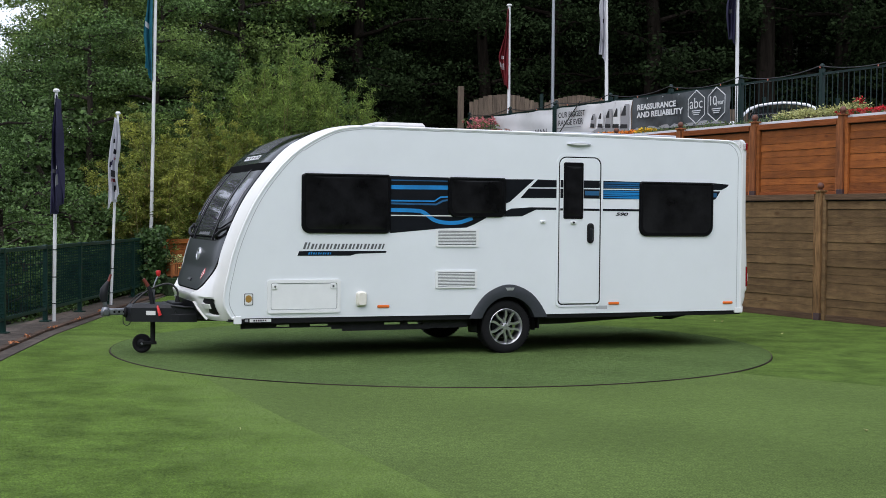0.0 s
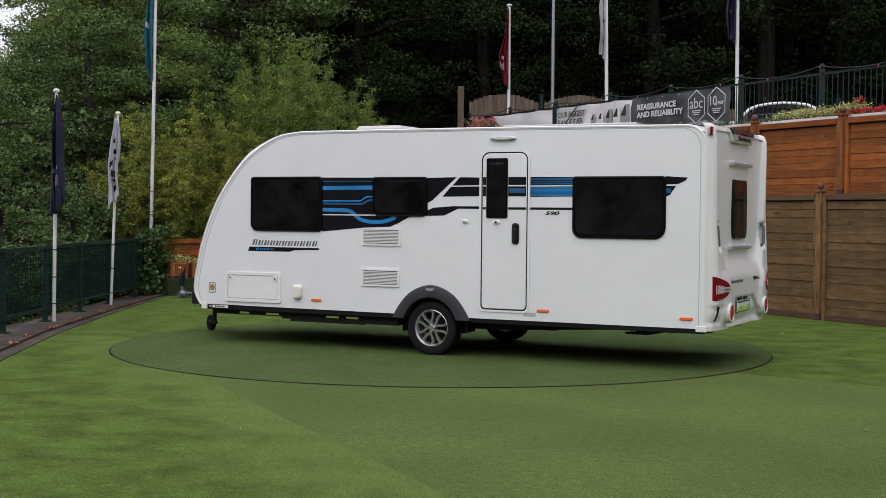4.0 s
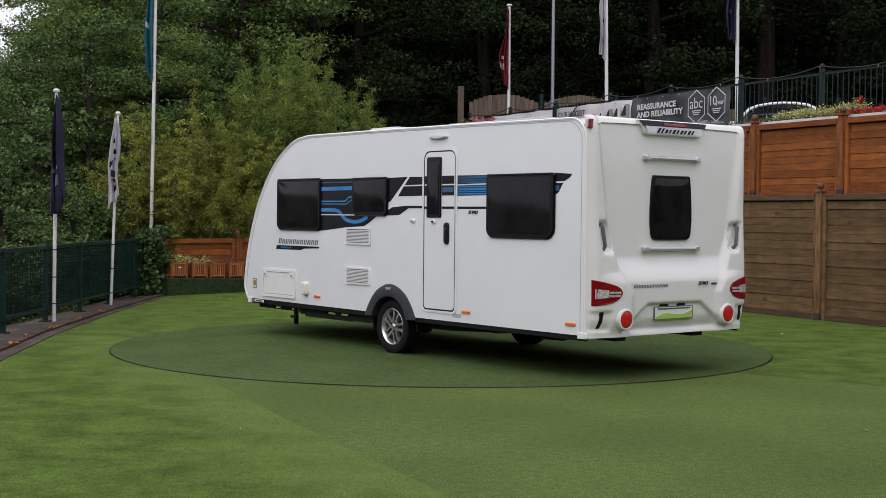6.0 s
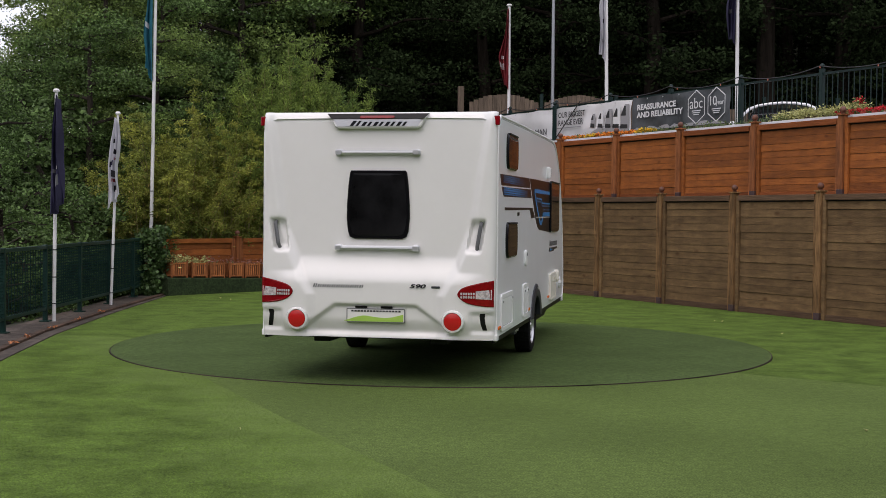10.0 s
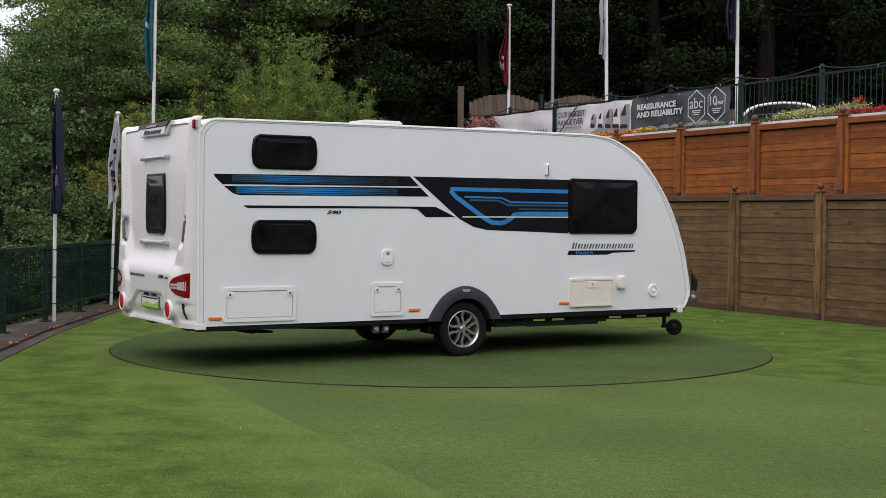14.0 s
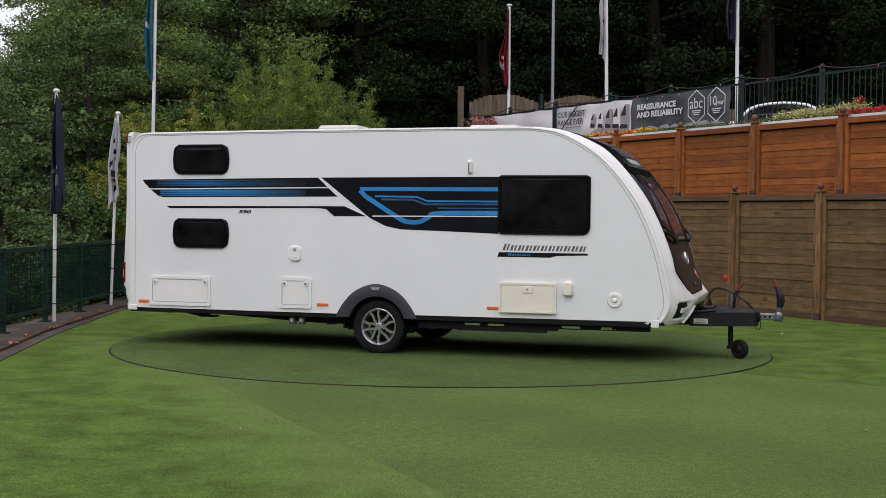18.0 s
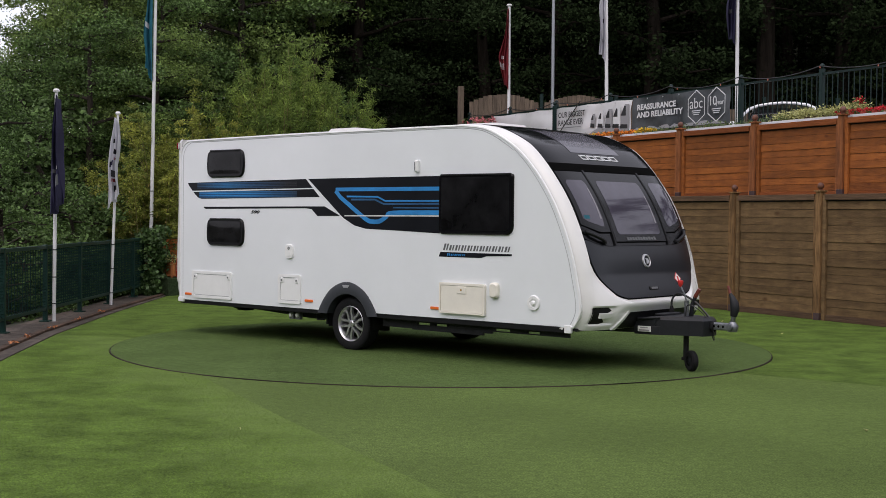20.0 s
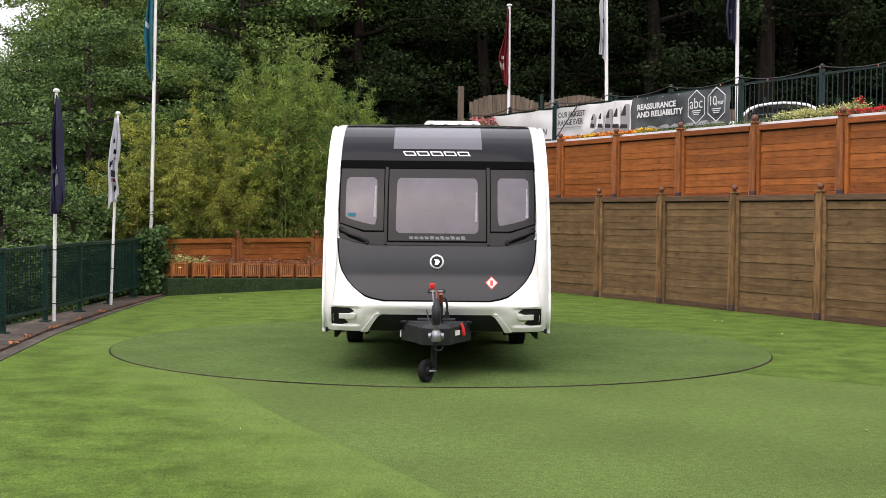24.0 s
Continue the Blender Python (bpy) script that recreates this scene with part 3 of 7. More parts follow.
def turntable():
    t = thing("turntable", "round revolving display turntable topped with green artificial grass", "turntable")
    bm = bmesh.new()
    lathe(bm, [(0, 0.008), (1.2, 0.008), (2.4, 0.008), (3.3, 0.008), (3.6, 0.008), (RING - 0.03, 0.011), (RING - 0.007, 0.011), (RING - 0.007, -0.05)], 160)
    part("disc", bm, "turf_disc", t)
    bm = bmesh.new()
    lathe(bm, [(RING - 0.0065, -0.05), (RING - 0.0065, 0.0108), (RING + 0.004, 0.0095), (RING + 0.004, -0.05)], 160)
    part("rim", bm, "rim_metal", t, "worn dark metal edge strip")
    return t


TABLE = turntable()


def litter():
    rng = np.random.default_rng(31)
    for k in range(16):
        x, y = rng.uniform(-4.4, 5.5), rng.uniform(-6.5, 9)
        if math.hypot(x, y) < RING + 0.2:
            continue
        v, f = leaf_cloud(rng, [(x, y, 0.016)], 1, (0, 0, 0), 0.05, 0.03)
        tagged(new("fallen_leaf", leaf_mesh("fallen_leaf", v, f, "leaf_varieg")), "single pale leaf lying on the grass", "leaf", group="fallen leaves")


litter()


def pit():
    bm = bmesh.new()
    lathe(bm, [(RING - 0.3, -0.052), (RING + 0.06, -0.052)], 120)
    solo("turntable_slot", bm, "slot", "dark slot around the turntable edge", "slot", kind="structure")


pit()


def path_strip():
    p = thing("path", "narrow stained concrete path along the green fence", "path", kind="structure")
    inner = [(-3.3, -14), (-4.52, -2.0), (-4.84, 1.0), (-5.01, 4.54), (-5.09, 8.8)]
    gut = [(-3.8, -14), (-4.80, -1.6), (-5.06, 1.2), (-5.17, 4.6), (-5.2, 9.0)]
    outer = [(-5.7, -14), (-5.7, -1.6), (-5.7, 1.2), (-5.75, 4.6), (-5.8, 9.2)]

    def band(a, b, z, name, mat):
        bm = bmesh.new()
        A = [bm.verts.new((x, y, z)) for x, y in a]
        B = [bm.verts.new((x, y, z)) for x, y in b]
        A2 = [bm.verts.new((x, y, z - 0.1)) for x, y in a]
        B2 = [bm.verts.new((x, y, z - 0.1)) for x, y in b]
        for i in range(len(a) - 1):
            for P, Q in ((A, B), (A2, A), (B, B2), (B2, A2)):
                bm.faces.new((P[i], P[i + 1], Q[i + 1], Q[i]))
        part(name, bm, mat, p)
    band(inner, [(x + 0.04, y) for x, y in gut], 0.006, "edging_slab", "concrete")
    band([(x - 0.04, y) for x, y in gut], outer, 0.012, "walk_slab", "concrete")
    bm = bmesh.new()
    for (x0, y0), (x1, y1) in zip(gut, gut[1:]):
        n = max(1, int((y1 - y0) / 0.9))
        for i in range(n):
            a, b = Vector((x0 + (x1 - x0) * i / n, y0 + (y1 - y0) * i / n, 0.012)), Vector((x0 + (x1 - x0) * (i + 1) / n, y0 + (y1 - y0) * (i + 1) / n, 0.012))
            d = b - a
            box(bm, *((a + b) / 2), 0.085, d.length - 0.012, 0.05, Matrix.Rotation(math.atan2(d.y, d.x) - math.pi / 2, 4, "Z"), bevel=0.01)
    part("kerb_edging", bm, "gutter", p, "brown stained kerb edging")
    rng = np.random.default_rng(4)
    for k, (x, y) in enumerate(((-4.97, 0.35), (-5.08, 2.9), (-5.14, 4.4), (-5.05, 1.6), (-4.86, -0.5))):
        v, f = leaf_cloud(rng, [(x, y, 0.045)], 12, (0.035, 0.09, 0.01), 0.055, 0.03)
        ob = new("fallen_leaves", leaf_mesh("fallen_leaves", v, f, "dead_leaf"))
        tagged(ob, "small drift of dry orange leaves on the kerb", "leaves", kind="stuff")


path_strip()


# ---- retaining fences on the uphill side ----
def ball_profile(r, z):
    return [(r * 0.55, z), (r * 0.75, z + 0.012), (r * 0.45, z + 0.02)] + [(r * math.sin(radians(a)), z + 0.02 + r * 0.9 - r * math.cos(radians(a))) for a in range(30, 181, 25)] + [(0, z + 0.02 + 1.9 * r)]


def post(parent, s, y, z0, z1, mat, wide=0.1, ball=True, cap=True):
    ob = part("post", boxed(s, y, (z0 + z1) / 2, wide, 0.1, z1 - z0, bevel=0.008), mat, parent)
    if cap:
        part("cap", boxed(s, y, z1 + 0.012, wide + 0.045, 0.14, 0.024, bevel=0.008), mat, ob)
    if ball:
        bm = lathed(ball_profile(0.052, z1 + 0.024), 14, lambda a, b, c: (s + a, y + b, c))
        part("finial", bm, "ball", ob, "turned dark wooden ball", True)
    return ob


BOARD = {}


def board(parent, s0, s1, y, z0, z1, mat, rng, thick=0.022):
    """One horizontal board, on a mesh shared by alike boards."""
    key = (mat, round(s1 - s0, 2), round(z1 - z0, 3), thick)
    if key not in BOARD:
        BOARD[key] = finish(boxed(0, 0, 0, s1 - s0, thick, z1 - z0, bevel=0.004), "board", M[mat])
    at = pose((s0 + s1) / 2, y + rng.uniform(-0.006, 0.006), (z0 + z1) / 2, -1.6 + rng.uniform(-1.2, 1.2), rng.uniform(-0.22, 0.22), 0)
    part("board", BOARD[key], mat, parent, at=at)


def tier(label, posts, y, z0, z1, mat, pmat, rows, seed, cap_top):
    rng = np.random.default_rng(seed)
    fence = thing("wooden_fence", label, "fence", at=FR)
    for s in posts:
        p = post(fence, s, y - 0.02, z0, z1 + 0.05, pmat, 0.11)
        part("post_shoe", boxed(s, y - 0.022, z0 + 0.055, 0.122, 0.112, 0.11, bevel=0.006), "shoe", p, "dark purple-brown metal post shoe")
        for side in (-1, 1):
            part("batten", boxed(s + side * 0.095, y - 0.012, (z0 + z1) / 2, 0.07, 0.05, z1 - z0, bevel=0.006), pmat if side < 0 else mat, fence)
    for a, b in zip(posts, posts[1:]):
        rmat = "rail_old" if mat == "fence_old" else "rail_new"
        part("top_rail", boxed((a + b) / 2, y - 0.01, z1 - 0.03, b - a - 0.22, 0.075, 0.09, bevel=0.008), rmat, fence)
        part("gravel_board", boxed((a + b) / 2, y, z0 + 0.045, b - a - 0.27, 0.045, 0.09, bevel=0.006), rmat, fence)
        h = (z1 - 0.095 - z0 - 0.09) / rows
        for i in range(rows):
            zz = z0 + 0.09 + i * h
            board(fence, a + 0.135, b - 0.135, y + 0.01, zz + 0.0012, zz + h - 0.0012, mat, rng)
        # near-black sheet added behind the boards to darken their joints
        part("backing", boxed((a + b) / 2, y + 0.05, (z0 + z1) / 2, b - a, 0.02, z1 - z0 - 0.06), "slot", fence)
    return fence


LOW = [-4.94 + 2.0 * i for i in range(9)]
tier("weathered brown timber board fence holding back the bank", LOW, 0.05, 0.0, 1.90, "fence_old", "post_old", 14, 1, True)
UP = [-4.8 + 2.0 * i for i in range(9)]
tier("orange-stained timber board fence above the lower fence", UP, 0.34, 1.88, 3.06, "fence_new", "post_new", 9, 2, True)


def terrace():
    bm = boxed(3.5, 0.24, 0.94, 17, 0.2, 1.86)
    part("bank", bm, "earth", thing("bank", "earth bank held between the two fences", "bank", at=FR, kind="structure"))
    t = thing("terrace", "raised terrace behind the timber fences", "terrace", at=FR, kind="structure")
    part("slab", boxed(3.5, 1.25, 1.45, 19, 1.5, 2.96), "gravel", t)
    for a, b in zip(UP, UP[1:]):
        part("white_edging", boxed((a + b) / 2, 0.44, 3.092, b - a - 0.015, 0.05, 0.065, bevel=0.005), "white_edge", t, "white planter edging")
    part("planting_soil", boxed(3.2, 0.75, 3.02, 16, 0.56, 0.12), "earth", t)


terrace()


def railing():
    r = thing("metal_railing", "green painted metal railing with bars along the terrace", "railing", at=FR)
    Y, Z0 = 1.2, 2.93
    posts = [-6.4, -4.4, -2.38, -0.3, 1.74, 3.78, 5.8, 7.84, 9.9]
    for s in posts:
        p = part("post", boxed(s, Y, (Z0 + 4.0) / 2, 0.075, 0.075, 4.0 - Z0, bevel=0.006), "green_rail", r)
        part("finial", lathed(ball_profile(0.04, 3.995), 12, lambda a, b, c: (s + a, Y + b, c)), "green_rail", p, smooth=True)
    p = part("post", boxed(-2.2, 1.04, 3.46, 0.07, 0.07, 0.96, bevel=0.006), "green_rail", r)
    part("finial", lathed(ball_profile(0.036, 3.94), 12, lambda a, b, c: (-2.2 + a, 1.04 + b, c)), "green_rail", p, smooth=True)
    for a, b in zip(posts, posts[1:]):
        part("top_rail", boxed((a + b) / 2, Y, 3.92, b - a - 0.08, 0.03, 0.035), "green_rail", r)
        part("bottom_rail", boxed((a + b) / 2, Y, 3.08, b - a - 0.08, 0.03, 0.035), "green_rail", r)
        n = 17
        for i in range(1, n):
            s = a + (b - a) * i / n
            key = "rail_bar"
            if key not in BOARD:
                BOARD[key] = finish(boxed(0, 0, 0, 0.012, 0.012, 0.81), "bar", M["green_rail"])
            part("bar", BOARD[key], "", r, at=pose(s, Y, 3.5))
    # festoon cable with small lamps
    cab = thing("festoon_lights", "sagging black cable with small orange bulbs on the railing", "string lights", at=FR)
    pts = []
    for a, b in zip(posts, posts[1:]):
        for i in range(8):
            k = i / 8
            pts.append((a + (b - a) * k, Y - 0.05, 4.045 - 0.10 * 4 * k * (1 - k)))
    part("cable", tubed(pts, 0.009, 5), "cable", cab)
    for i in range(3, len(pts), 5):
        x, y, z = pts[i]
        part("bulb", lathed([(0, -0.038), (0.008, -0.034), (0.011, -0.02), (0.008, -0.007), (0.004, 0)], 8, lambda a, b, c: (x + a, y + b, z + c)), "bulb_orange", cab, smooth=True)


railing()


def cloth_sheet(name, s0, s1, z0, z1, y, mat, parent_label, seed):
    """A banner tied to the railing, with shallow slack folds."""
    ban = thing("banner", parent_label, "banner", at=FR)
    nx, nz = 60, 16
    rng = random.Random(seed)
    ph = [rng.uniform(0, 6) for _ in range(4)]
    verts, faces = [], []
    for j in range(nz + 1):
        for i in range(nx + 1):
            u, v = i / nx, j / nz
            s = s0 + (s1 - s0) * u
            w = 0.017 * math.sin(u * 21 + ph[0] + v * 2.5) + 0.012 * math.sin(u * 47 + ph[1] - v * 4) + 0.008 * math.sin(v * 9 + u * 9 + ph[2])
            sag = -0.02 * abs(math.sin(u * math.pi * (s1 - s0) / 1.0)) * v
            verts.append((s, y + w, z0 + (z1 - z0) * v + sag))
    for j in range(nz):
        for i in range(nx):
            a = j * (nx + 1) + i
            faces.append((a, a + 1, a + nx + 2, a + nx + 1))
    me = from_lists(name, verts, faces, mat, True)
    sheet = part("sheet", me, mat, ban)
    for i in range(int((s1 - s0) / 0.5) + 1):
        s = s0 + 0.03 + i * 0.5
        if s < s1:
            part("eyelet", lathed([(0.006, 0), (0.014, 0.0), (0.014, 0.006), (0.006, 0.006)], 8, lambda a, b, c: (s + a, y - 0.03 - c, z1 - 0.05 + b)), "silver", ban)
    return ban


B1 = cloth_sheet("sheet", -5.0, 0.57, 3.24, 3.90, 1.12, "banner_white", "white printed banner with a row of caravans tied to the railing", 3)
B2 = cloth_sheet("sheet", 0.60, 3.58, 3.24, 3.91, 1.12, "banner_dark", "dark grey printed banner with white lettering tied to the railing", 5)
UPRIGHT = Matrix.Rotation(radians(90), 4, "X")
lettering("MAN", 0.20, "print_black", B1, pose(-2.84, 1.085, 3.40) @ UPRIGHT, squeeze=1.15)
lettering("OUR BIGGEST\nRANGE EVER", 0.168, "print_black", B1, pose(-2.12, 1.085, 3.64) @ UPRIGHT, align="LEFT", bold=0.002)
part("small_print", boxed(-1.7, 1.085, 3.45, 0.95, 0.003, 0.02), "print_grey", B1)
lettering("REASSURANCE\nAND RELIABILITY", 0.15, "print_white", B2, pose(0.80, 1.082, 3.62) @ UPRIGHT, align="LEFT", bold=0.005, squeeze=1.25)


def hexagon(cs, cz, r, parent):
    outer = [(cs + r * math.sin(radians(a)), cz + r * 1.12 * math.cos(radians(a))) for a in range(0, 360, 60)]
    inner = [(cs + (u - cs) * 0.94, cz + (v - cz) * 0.94) for u, v in outer]
    part("hexagon_outline", frame_slab(outer, inner, lambda u, v, d: (u, 1.088 - d, v), 0, 0.003), "print_white", parent)


hexagon(2.66, 3.59, 0.285, B2)
hexagon(3.24, 3.60, 0.285, B2)
lettering("10", 0.24, "print_white", B2, pose(3.14, 1.082, 3.66) @ UPRIGHT)
lettering("year", 0.13, "print_white", B2, pose(3.34, 1.082, 3.63) @ UPRIGHT)
lettering("abc", 0.29, "print_white", B2, pose(2.66, 1.082, 3.65) @ UPRIGHT, bold=-0.002)
for cx in (2.66, 3.24):
    for k in range(3):
        part("small_print", boxed(cx, 1.086, 3.52 - k * 0.035, 0.26 - 0.05 * k, 0.003, 0.016), "print_white", B2)
# pale valley picture along the foot of the dark banner
for k in range(7):
    s = 0.85 + k * 0.4
    part("printed_hill", slabbed([(s - 0.24, 3.25), (s + 0.24, 3.25), (s + 0.12, 3.29 + 0.02 * (k % 3)), (s - 0.06, 3.31 + 0.015 * (k % 2))], lambda u, v, d: (u, 1.092 - d, v), 0, 0.002), "print_grey", B2)
# row of printed caravans, plain shapes
for k in range(5):
    s, w = -0.86 + k * 0.27, 0.17 + 0.035 * k
    z0, z1 = 3.44 - 0.02 * k, 3.68 + 0.03 * k
    P = lambda u, v, d: (u, 1.088 - d, v)
    part("printed_caravan", slabbed([(s, z0), (s + w, z0 - 0.01), (s + w, z1), (s + w * 0.5, z1), (s + w * 0.1, z0 + (z1 - z0) * 0.6)], P, 0, 0.002), "print_white" if k % 2 else "print_grey", B1)
    part("printed_window", slabbed([(s + 0.02, z0 + (z1 - z0) * 0.5), (s + w * 0.62, z0 + (z1 - z0) * 0.48), (s + w * 0.62, z1 - 0.04), (s + w * 0.45, z1 - 0.03)], P, 0.002, 0.004), "print_black", B1)
    part("printed_shadow", slabbed([(s - 0.01, z0 - 0.035), (s + w * 0.8, z0 - 0.045), (s + w * 0.8, z0 + 0.035), (s + 0.01, z0 + 0.05)], P, 0.002, 0.004), "print_black", B1)
# dark tail of the print
part("printed_rock", slabbed([(-0.9, 3.27), (0.5, 3.26), (0.52, 3.36), (0.2, 3.40), (-0.2, 3.36), (-0.6, 3.38)], lambda u, v, d: (u, 1.089 - d, v), 0, 0.002), "print_grey", B1)
tagged(part("guy_rope", tubed([(-2.3, 1.1, 3.2), (-1.2, 1.05, 3.98)], 0.012, 6), "cable", B1), "dark rope across the banner")


# ---- planting along the terrace edge ----
def clump(name, label, category, at, size, mat, count, leaf, seed, flower=None, flowers=0, petal=0.05, group=""):
    rng = np.random.default_rng(seed)
    base = thing(name, label, category, at=at, group=group)
    cents = rng.uniform(-1, 1, (max(6, count // 14), 3)) * np.array(size) * (0.5, 0.5, 0.5) + np.array((0, 0, size[2] * 0.5))
    v, f = leaf_cloud(rng, cents, 14, (0.05, 0.05, 0.04), leaf, leaf * 0.5)
    part("foliage", leaf_mesh("foliage", v, f, mat), mat, base)
    st = bmesh.new()
    for c in cents[:10]:
        tube(st, [(c[0] * 0.5, c[1] * 0.5, -0.03), tuple(c)], 0.006, 4)
    part("stems", st, "leaf_herb", base)
    if flower:
        c2 = rng.uniform(-1, 1, (flowers, 3)) * np.array(size) * (0.5, 0.5, 0.15) + np.array((0, 0, size[2] * 0.9))
        v, f = leaf_cloud(rng, c2, 9, (petal * 0.35,) * 3, petal, petal * 0.7)
        tagged(part("blossom", leaf_mesh("blossom", v, f, flower), flower, base), kind="stuff")
    return base


def at_rail(s, y, z):
    return FR @ pose(s, y, z)


for k in range(6):
    clump("marigolds", "orange marigolds in the white edged bed", "flowers", at_rail(-0.95 + k * 0.42, 0.66, 3.08), (0.44, 0.22, 0.10), "leaf_herb", 160, 0.05, 20 + k, "petal_orange" if k != 2 else "petal_yellow", 34, 0.055, "bedding flowers")
for k in range(2):
    clump("yellow_flowers", "yellow bedding flowers in the white edged bed", "flowers", at_rail(1.62 + k * 0.22, 0.64, 3.08), (0.24, 0.2, 0.12), "leaf_herb", 90, 0.06, 40 + k, "petal_yellow", 16, 0.05, "bedding flowers")
for k in range(11):
    clump("low_herbs", "low green herbs along the white edging", "plants", at_rail(2.1 + k * 0.36, 0.62, 3.08), (0.4, 0.24, 0.06 + 0.02 * (k % 3)), "leaf_herb", 260, 0.042, 60 + k, group="edging herbs")
for k in range(5):
    clump("variegated_shrub", "pale cream and green variegated shrub in a trough", "shrub", at_rail(5.52 + k * 0.36, 0.72, 3.10), (0.42, 0.26, 0.11 + 0.02 * (k in (1, 4)) + 0.012 * k), "leaf_varieg", 2600, 0.042, 80 + k, group="variegated shrubs")
def trough():
    t = thing("planter_trough", "long dark brown wooden trough under the variegated shrubs", "planter", at=FR)
    part("front_board", boxed(6.2, 0.60, 3.125, 1.9, 0.025, 0.10, bevel=0.004), "gutter", t)
    part("back_board", boxed(6.2, 0.86, 3.125, 1.9, 0.025, 0.10, bevel=0.004), "gutter", t)
    for s in (5.262, 7.138):
        part("end_board", boxed(s, 0.73, 3.125, 0.025, 0.235, 0.10, bevel=0.004), "gutter", t)
    part("soil", boxed(6.2, 0.73, 3.12, 1.84, 0.23, 0.08), "earth", t)


trough()
for k in range(9):
    b = clump("red_begonia", "red flowering plant in a small red pot", "flowers", at_rail(6.92 + k * 0.24, 0.55, 3.145), (0.22, 0.16, 0.05), "leaf_herb", 60, 0.04, 100 + k, "petal_red", 16, 0.036, "red flowers in pots")
    part("pot", lathed([(0, -0.05), (0.05, -0.05), (0.066, 0.025), (0.056, 0.025), (0, 0.0)], 12), "trough_red", b, smooth=True)
clump("geranium", "tall red geranium above the terrace flowers", "flowers", at_rail(7.05, 0.8, 3.16), (0.12, 0.12, 0.22), "leaf_herb", 40, 0.06, 130, "petal_red", 4, 0.06)
clump("fuchsia_bush", "loose bush with pink and coral flowers", "shrub", at_rail(-5.0, 0.75, 3.08), (0.95, 0.6, 0.72), "leaf_herb", 520, 0.07, 131, "petal_pink", 70, 0.05)
clump("coral_bush", "wiry bush with faded coral flowers", "shrub", at_rail(-4.3, 0.8, 3.08), (0.7, 0.5, 0.42), "leaf_herb", 300, 0.06, 132, "petal_dry", 80, 0.05)


# ---- raised bed and low fence at the far side ----
def raised_bed():
    bed = thing("raised_bed", "low raised bed faced with dark green artificial grass", "raised bed", at=FB, kind="structure")
    bm = bmesh.new()
    L = 8.2
    top = lambda x: 0.335 - 0.032 * min(x, 4.5)
    n = 20
    A = [bm.verts.new((L * i / n, 0.0, -0.04)) for i in range(n + 1)]
    B = [bm.verts.new((L * i / n, 0.02, top(L * i / n) - 0.02)) for i in range(n + 1)]
    C = [bm.verts.new((L * i / n, 0.05, top(L * i / n))) for i in range(n + 1)]
    D = [bm.verts.new((L * i / n, 0.62, top(L * i / n))) for i in range(n + 1)]
    for P, Q in ((A, B), (B, C), (C, D)):
        for i in range(n):
            bm.faces.new((P[i], P[i + 1], Q[i + 1], Q[i]))
    bm.faces.new((A[0], B[0], C[0], D[0]))
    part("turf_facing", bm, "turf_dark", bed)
    rng = np.random.default_rng(9)
    fence = thing("wooden_fence", "low orange-stained board fence behind the raised bed", "fence", at=FB)
    posts = [-0.1, 2.05, 4.2, 6.3]
    y = 0.52
    for s in posts[1:]:
        post(fence, s, y - 0.03, top(s), 1.06, "post_new", 0.1, ball=True)
        for side in (-1, 1):
            part("batten", boxed(s + side * 0.1, y - 0.02, (top(s) + 1.04) / 2, 0.09, 0.04, 1.04 - top(s), bevel=0.005), "post_new", fence)
    for a, b in zip(posts, posts[1:]):
        part("top_rail", boxed((a + b) / 2, y - 0.02, 1.0, b - a - 0.3, 0.05, 0.09, bevel=0.006), "fence_new", fence)
        for i in range(6):
            z0 = 0.22 + i * 0.124
            board(fence, a + 0.15, b - 0.15, y, z0 + 0.003, z0 + 0.121, "fence_new", rng)
        part("backing", boxed((a + b) / 2, y + 0.035, 0.62, b - a, 0.02, 0.7), "post_new", fence)
    # slatted planter boxes
    for k in range(9):
        s = 0.36 + k * 0.445 + 0.02 * (k % 2)
        size = 0.30
        z = top(s)
        o = thing("planter_box", "square slatted brown wooden planter box on the raised bed" if k > 1 else "square slatted brown wooden planter with pale green plants", "planter", at=FB @ pose(s, 0.24, z, 0, 0, (k * 37 % 7) - 3 - 12), group="wooden planters")
        for cx in (-1, 1):
            for cy in (-1, 1):
                part("leg", boxed(cx * size / 2, cy * size / 2, 0.15, 0.034, 0.034, 0.31, bevel=0.004), "post_new", o)
        for side in range(4):
            turn = Matrix.Rotation(side * math.pi / 2, 4, "Z")
            for i in range(6):
                c = turn @ Vector(((i - 2.5) * 0.045, -size / 2, 0.15))
                part("slat", boxed(*c, 0.031, 0.014, 0.23, turn), "box_wood", o)
            for z2 in (0.045, 0.27):
                c = turn @ Vector((0, -size / 2 - 0.006, z2))
                part("rail", boxed(*c, size, 0.018, 0.03, turn), "box_wood", o)
        # soil in slot black, which also paints the shade seen between the slats
        part("soil", boxed(0, 0, 0.14, size - 0.05, size - 0.05, 0.24), "slot", o, "soil block, near black to darken the gaps between the slats")
        spot = FB @ pose(s, 0.24, z + 0.27)
        if k < 2:
            clump("pale_bedding_plant", "pale yellow-green bedding plant in a wooden planter", "plants", spot, (0.42, 0.3, 0.12), "leaf_varieg", 170, 0.06, 140 + k, group="planter plants")
        else:
            clump("wilted_plant", "wilted reddish bedding plant in a wooden planter", "plants", spot, (0.36, 0.26, 0.06 + 0.06 * (k == 7)), "petal_dry", 100, 0.05, 140 + k, group="planter plants")


raised_bed()


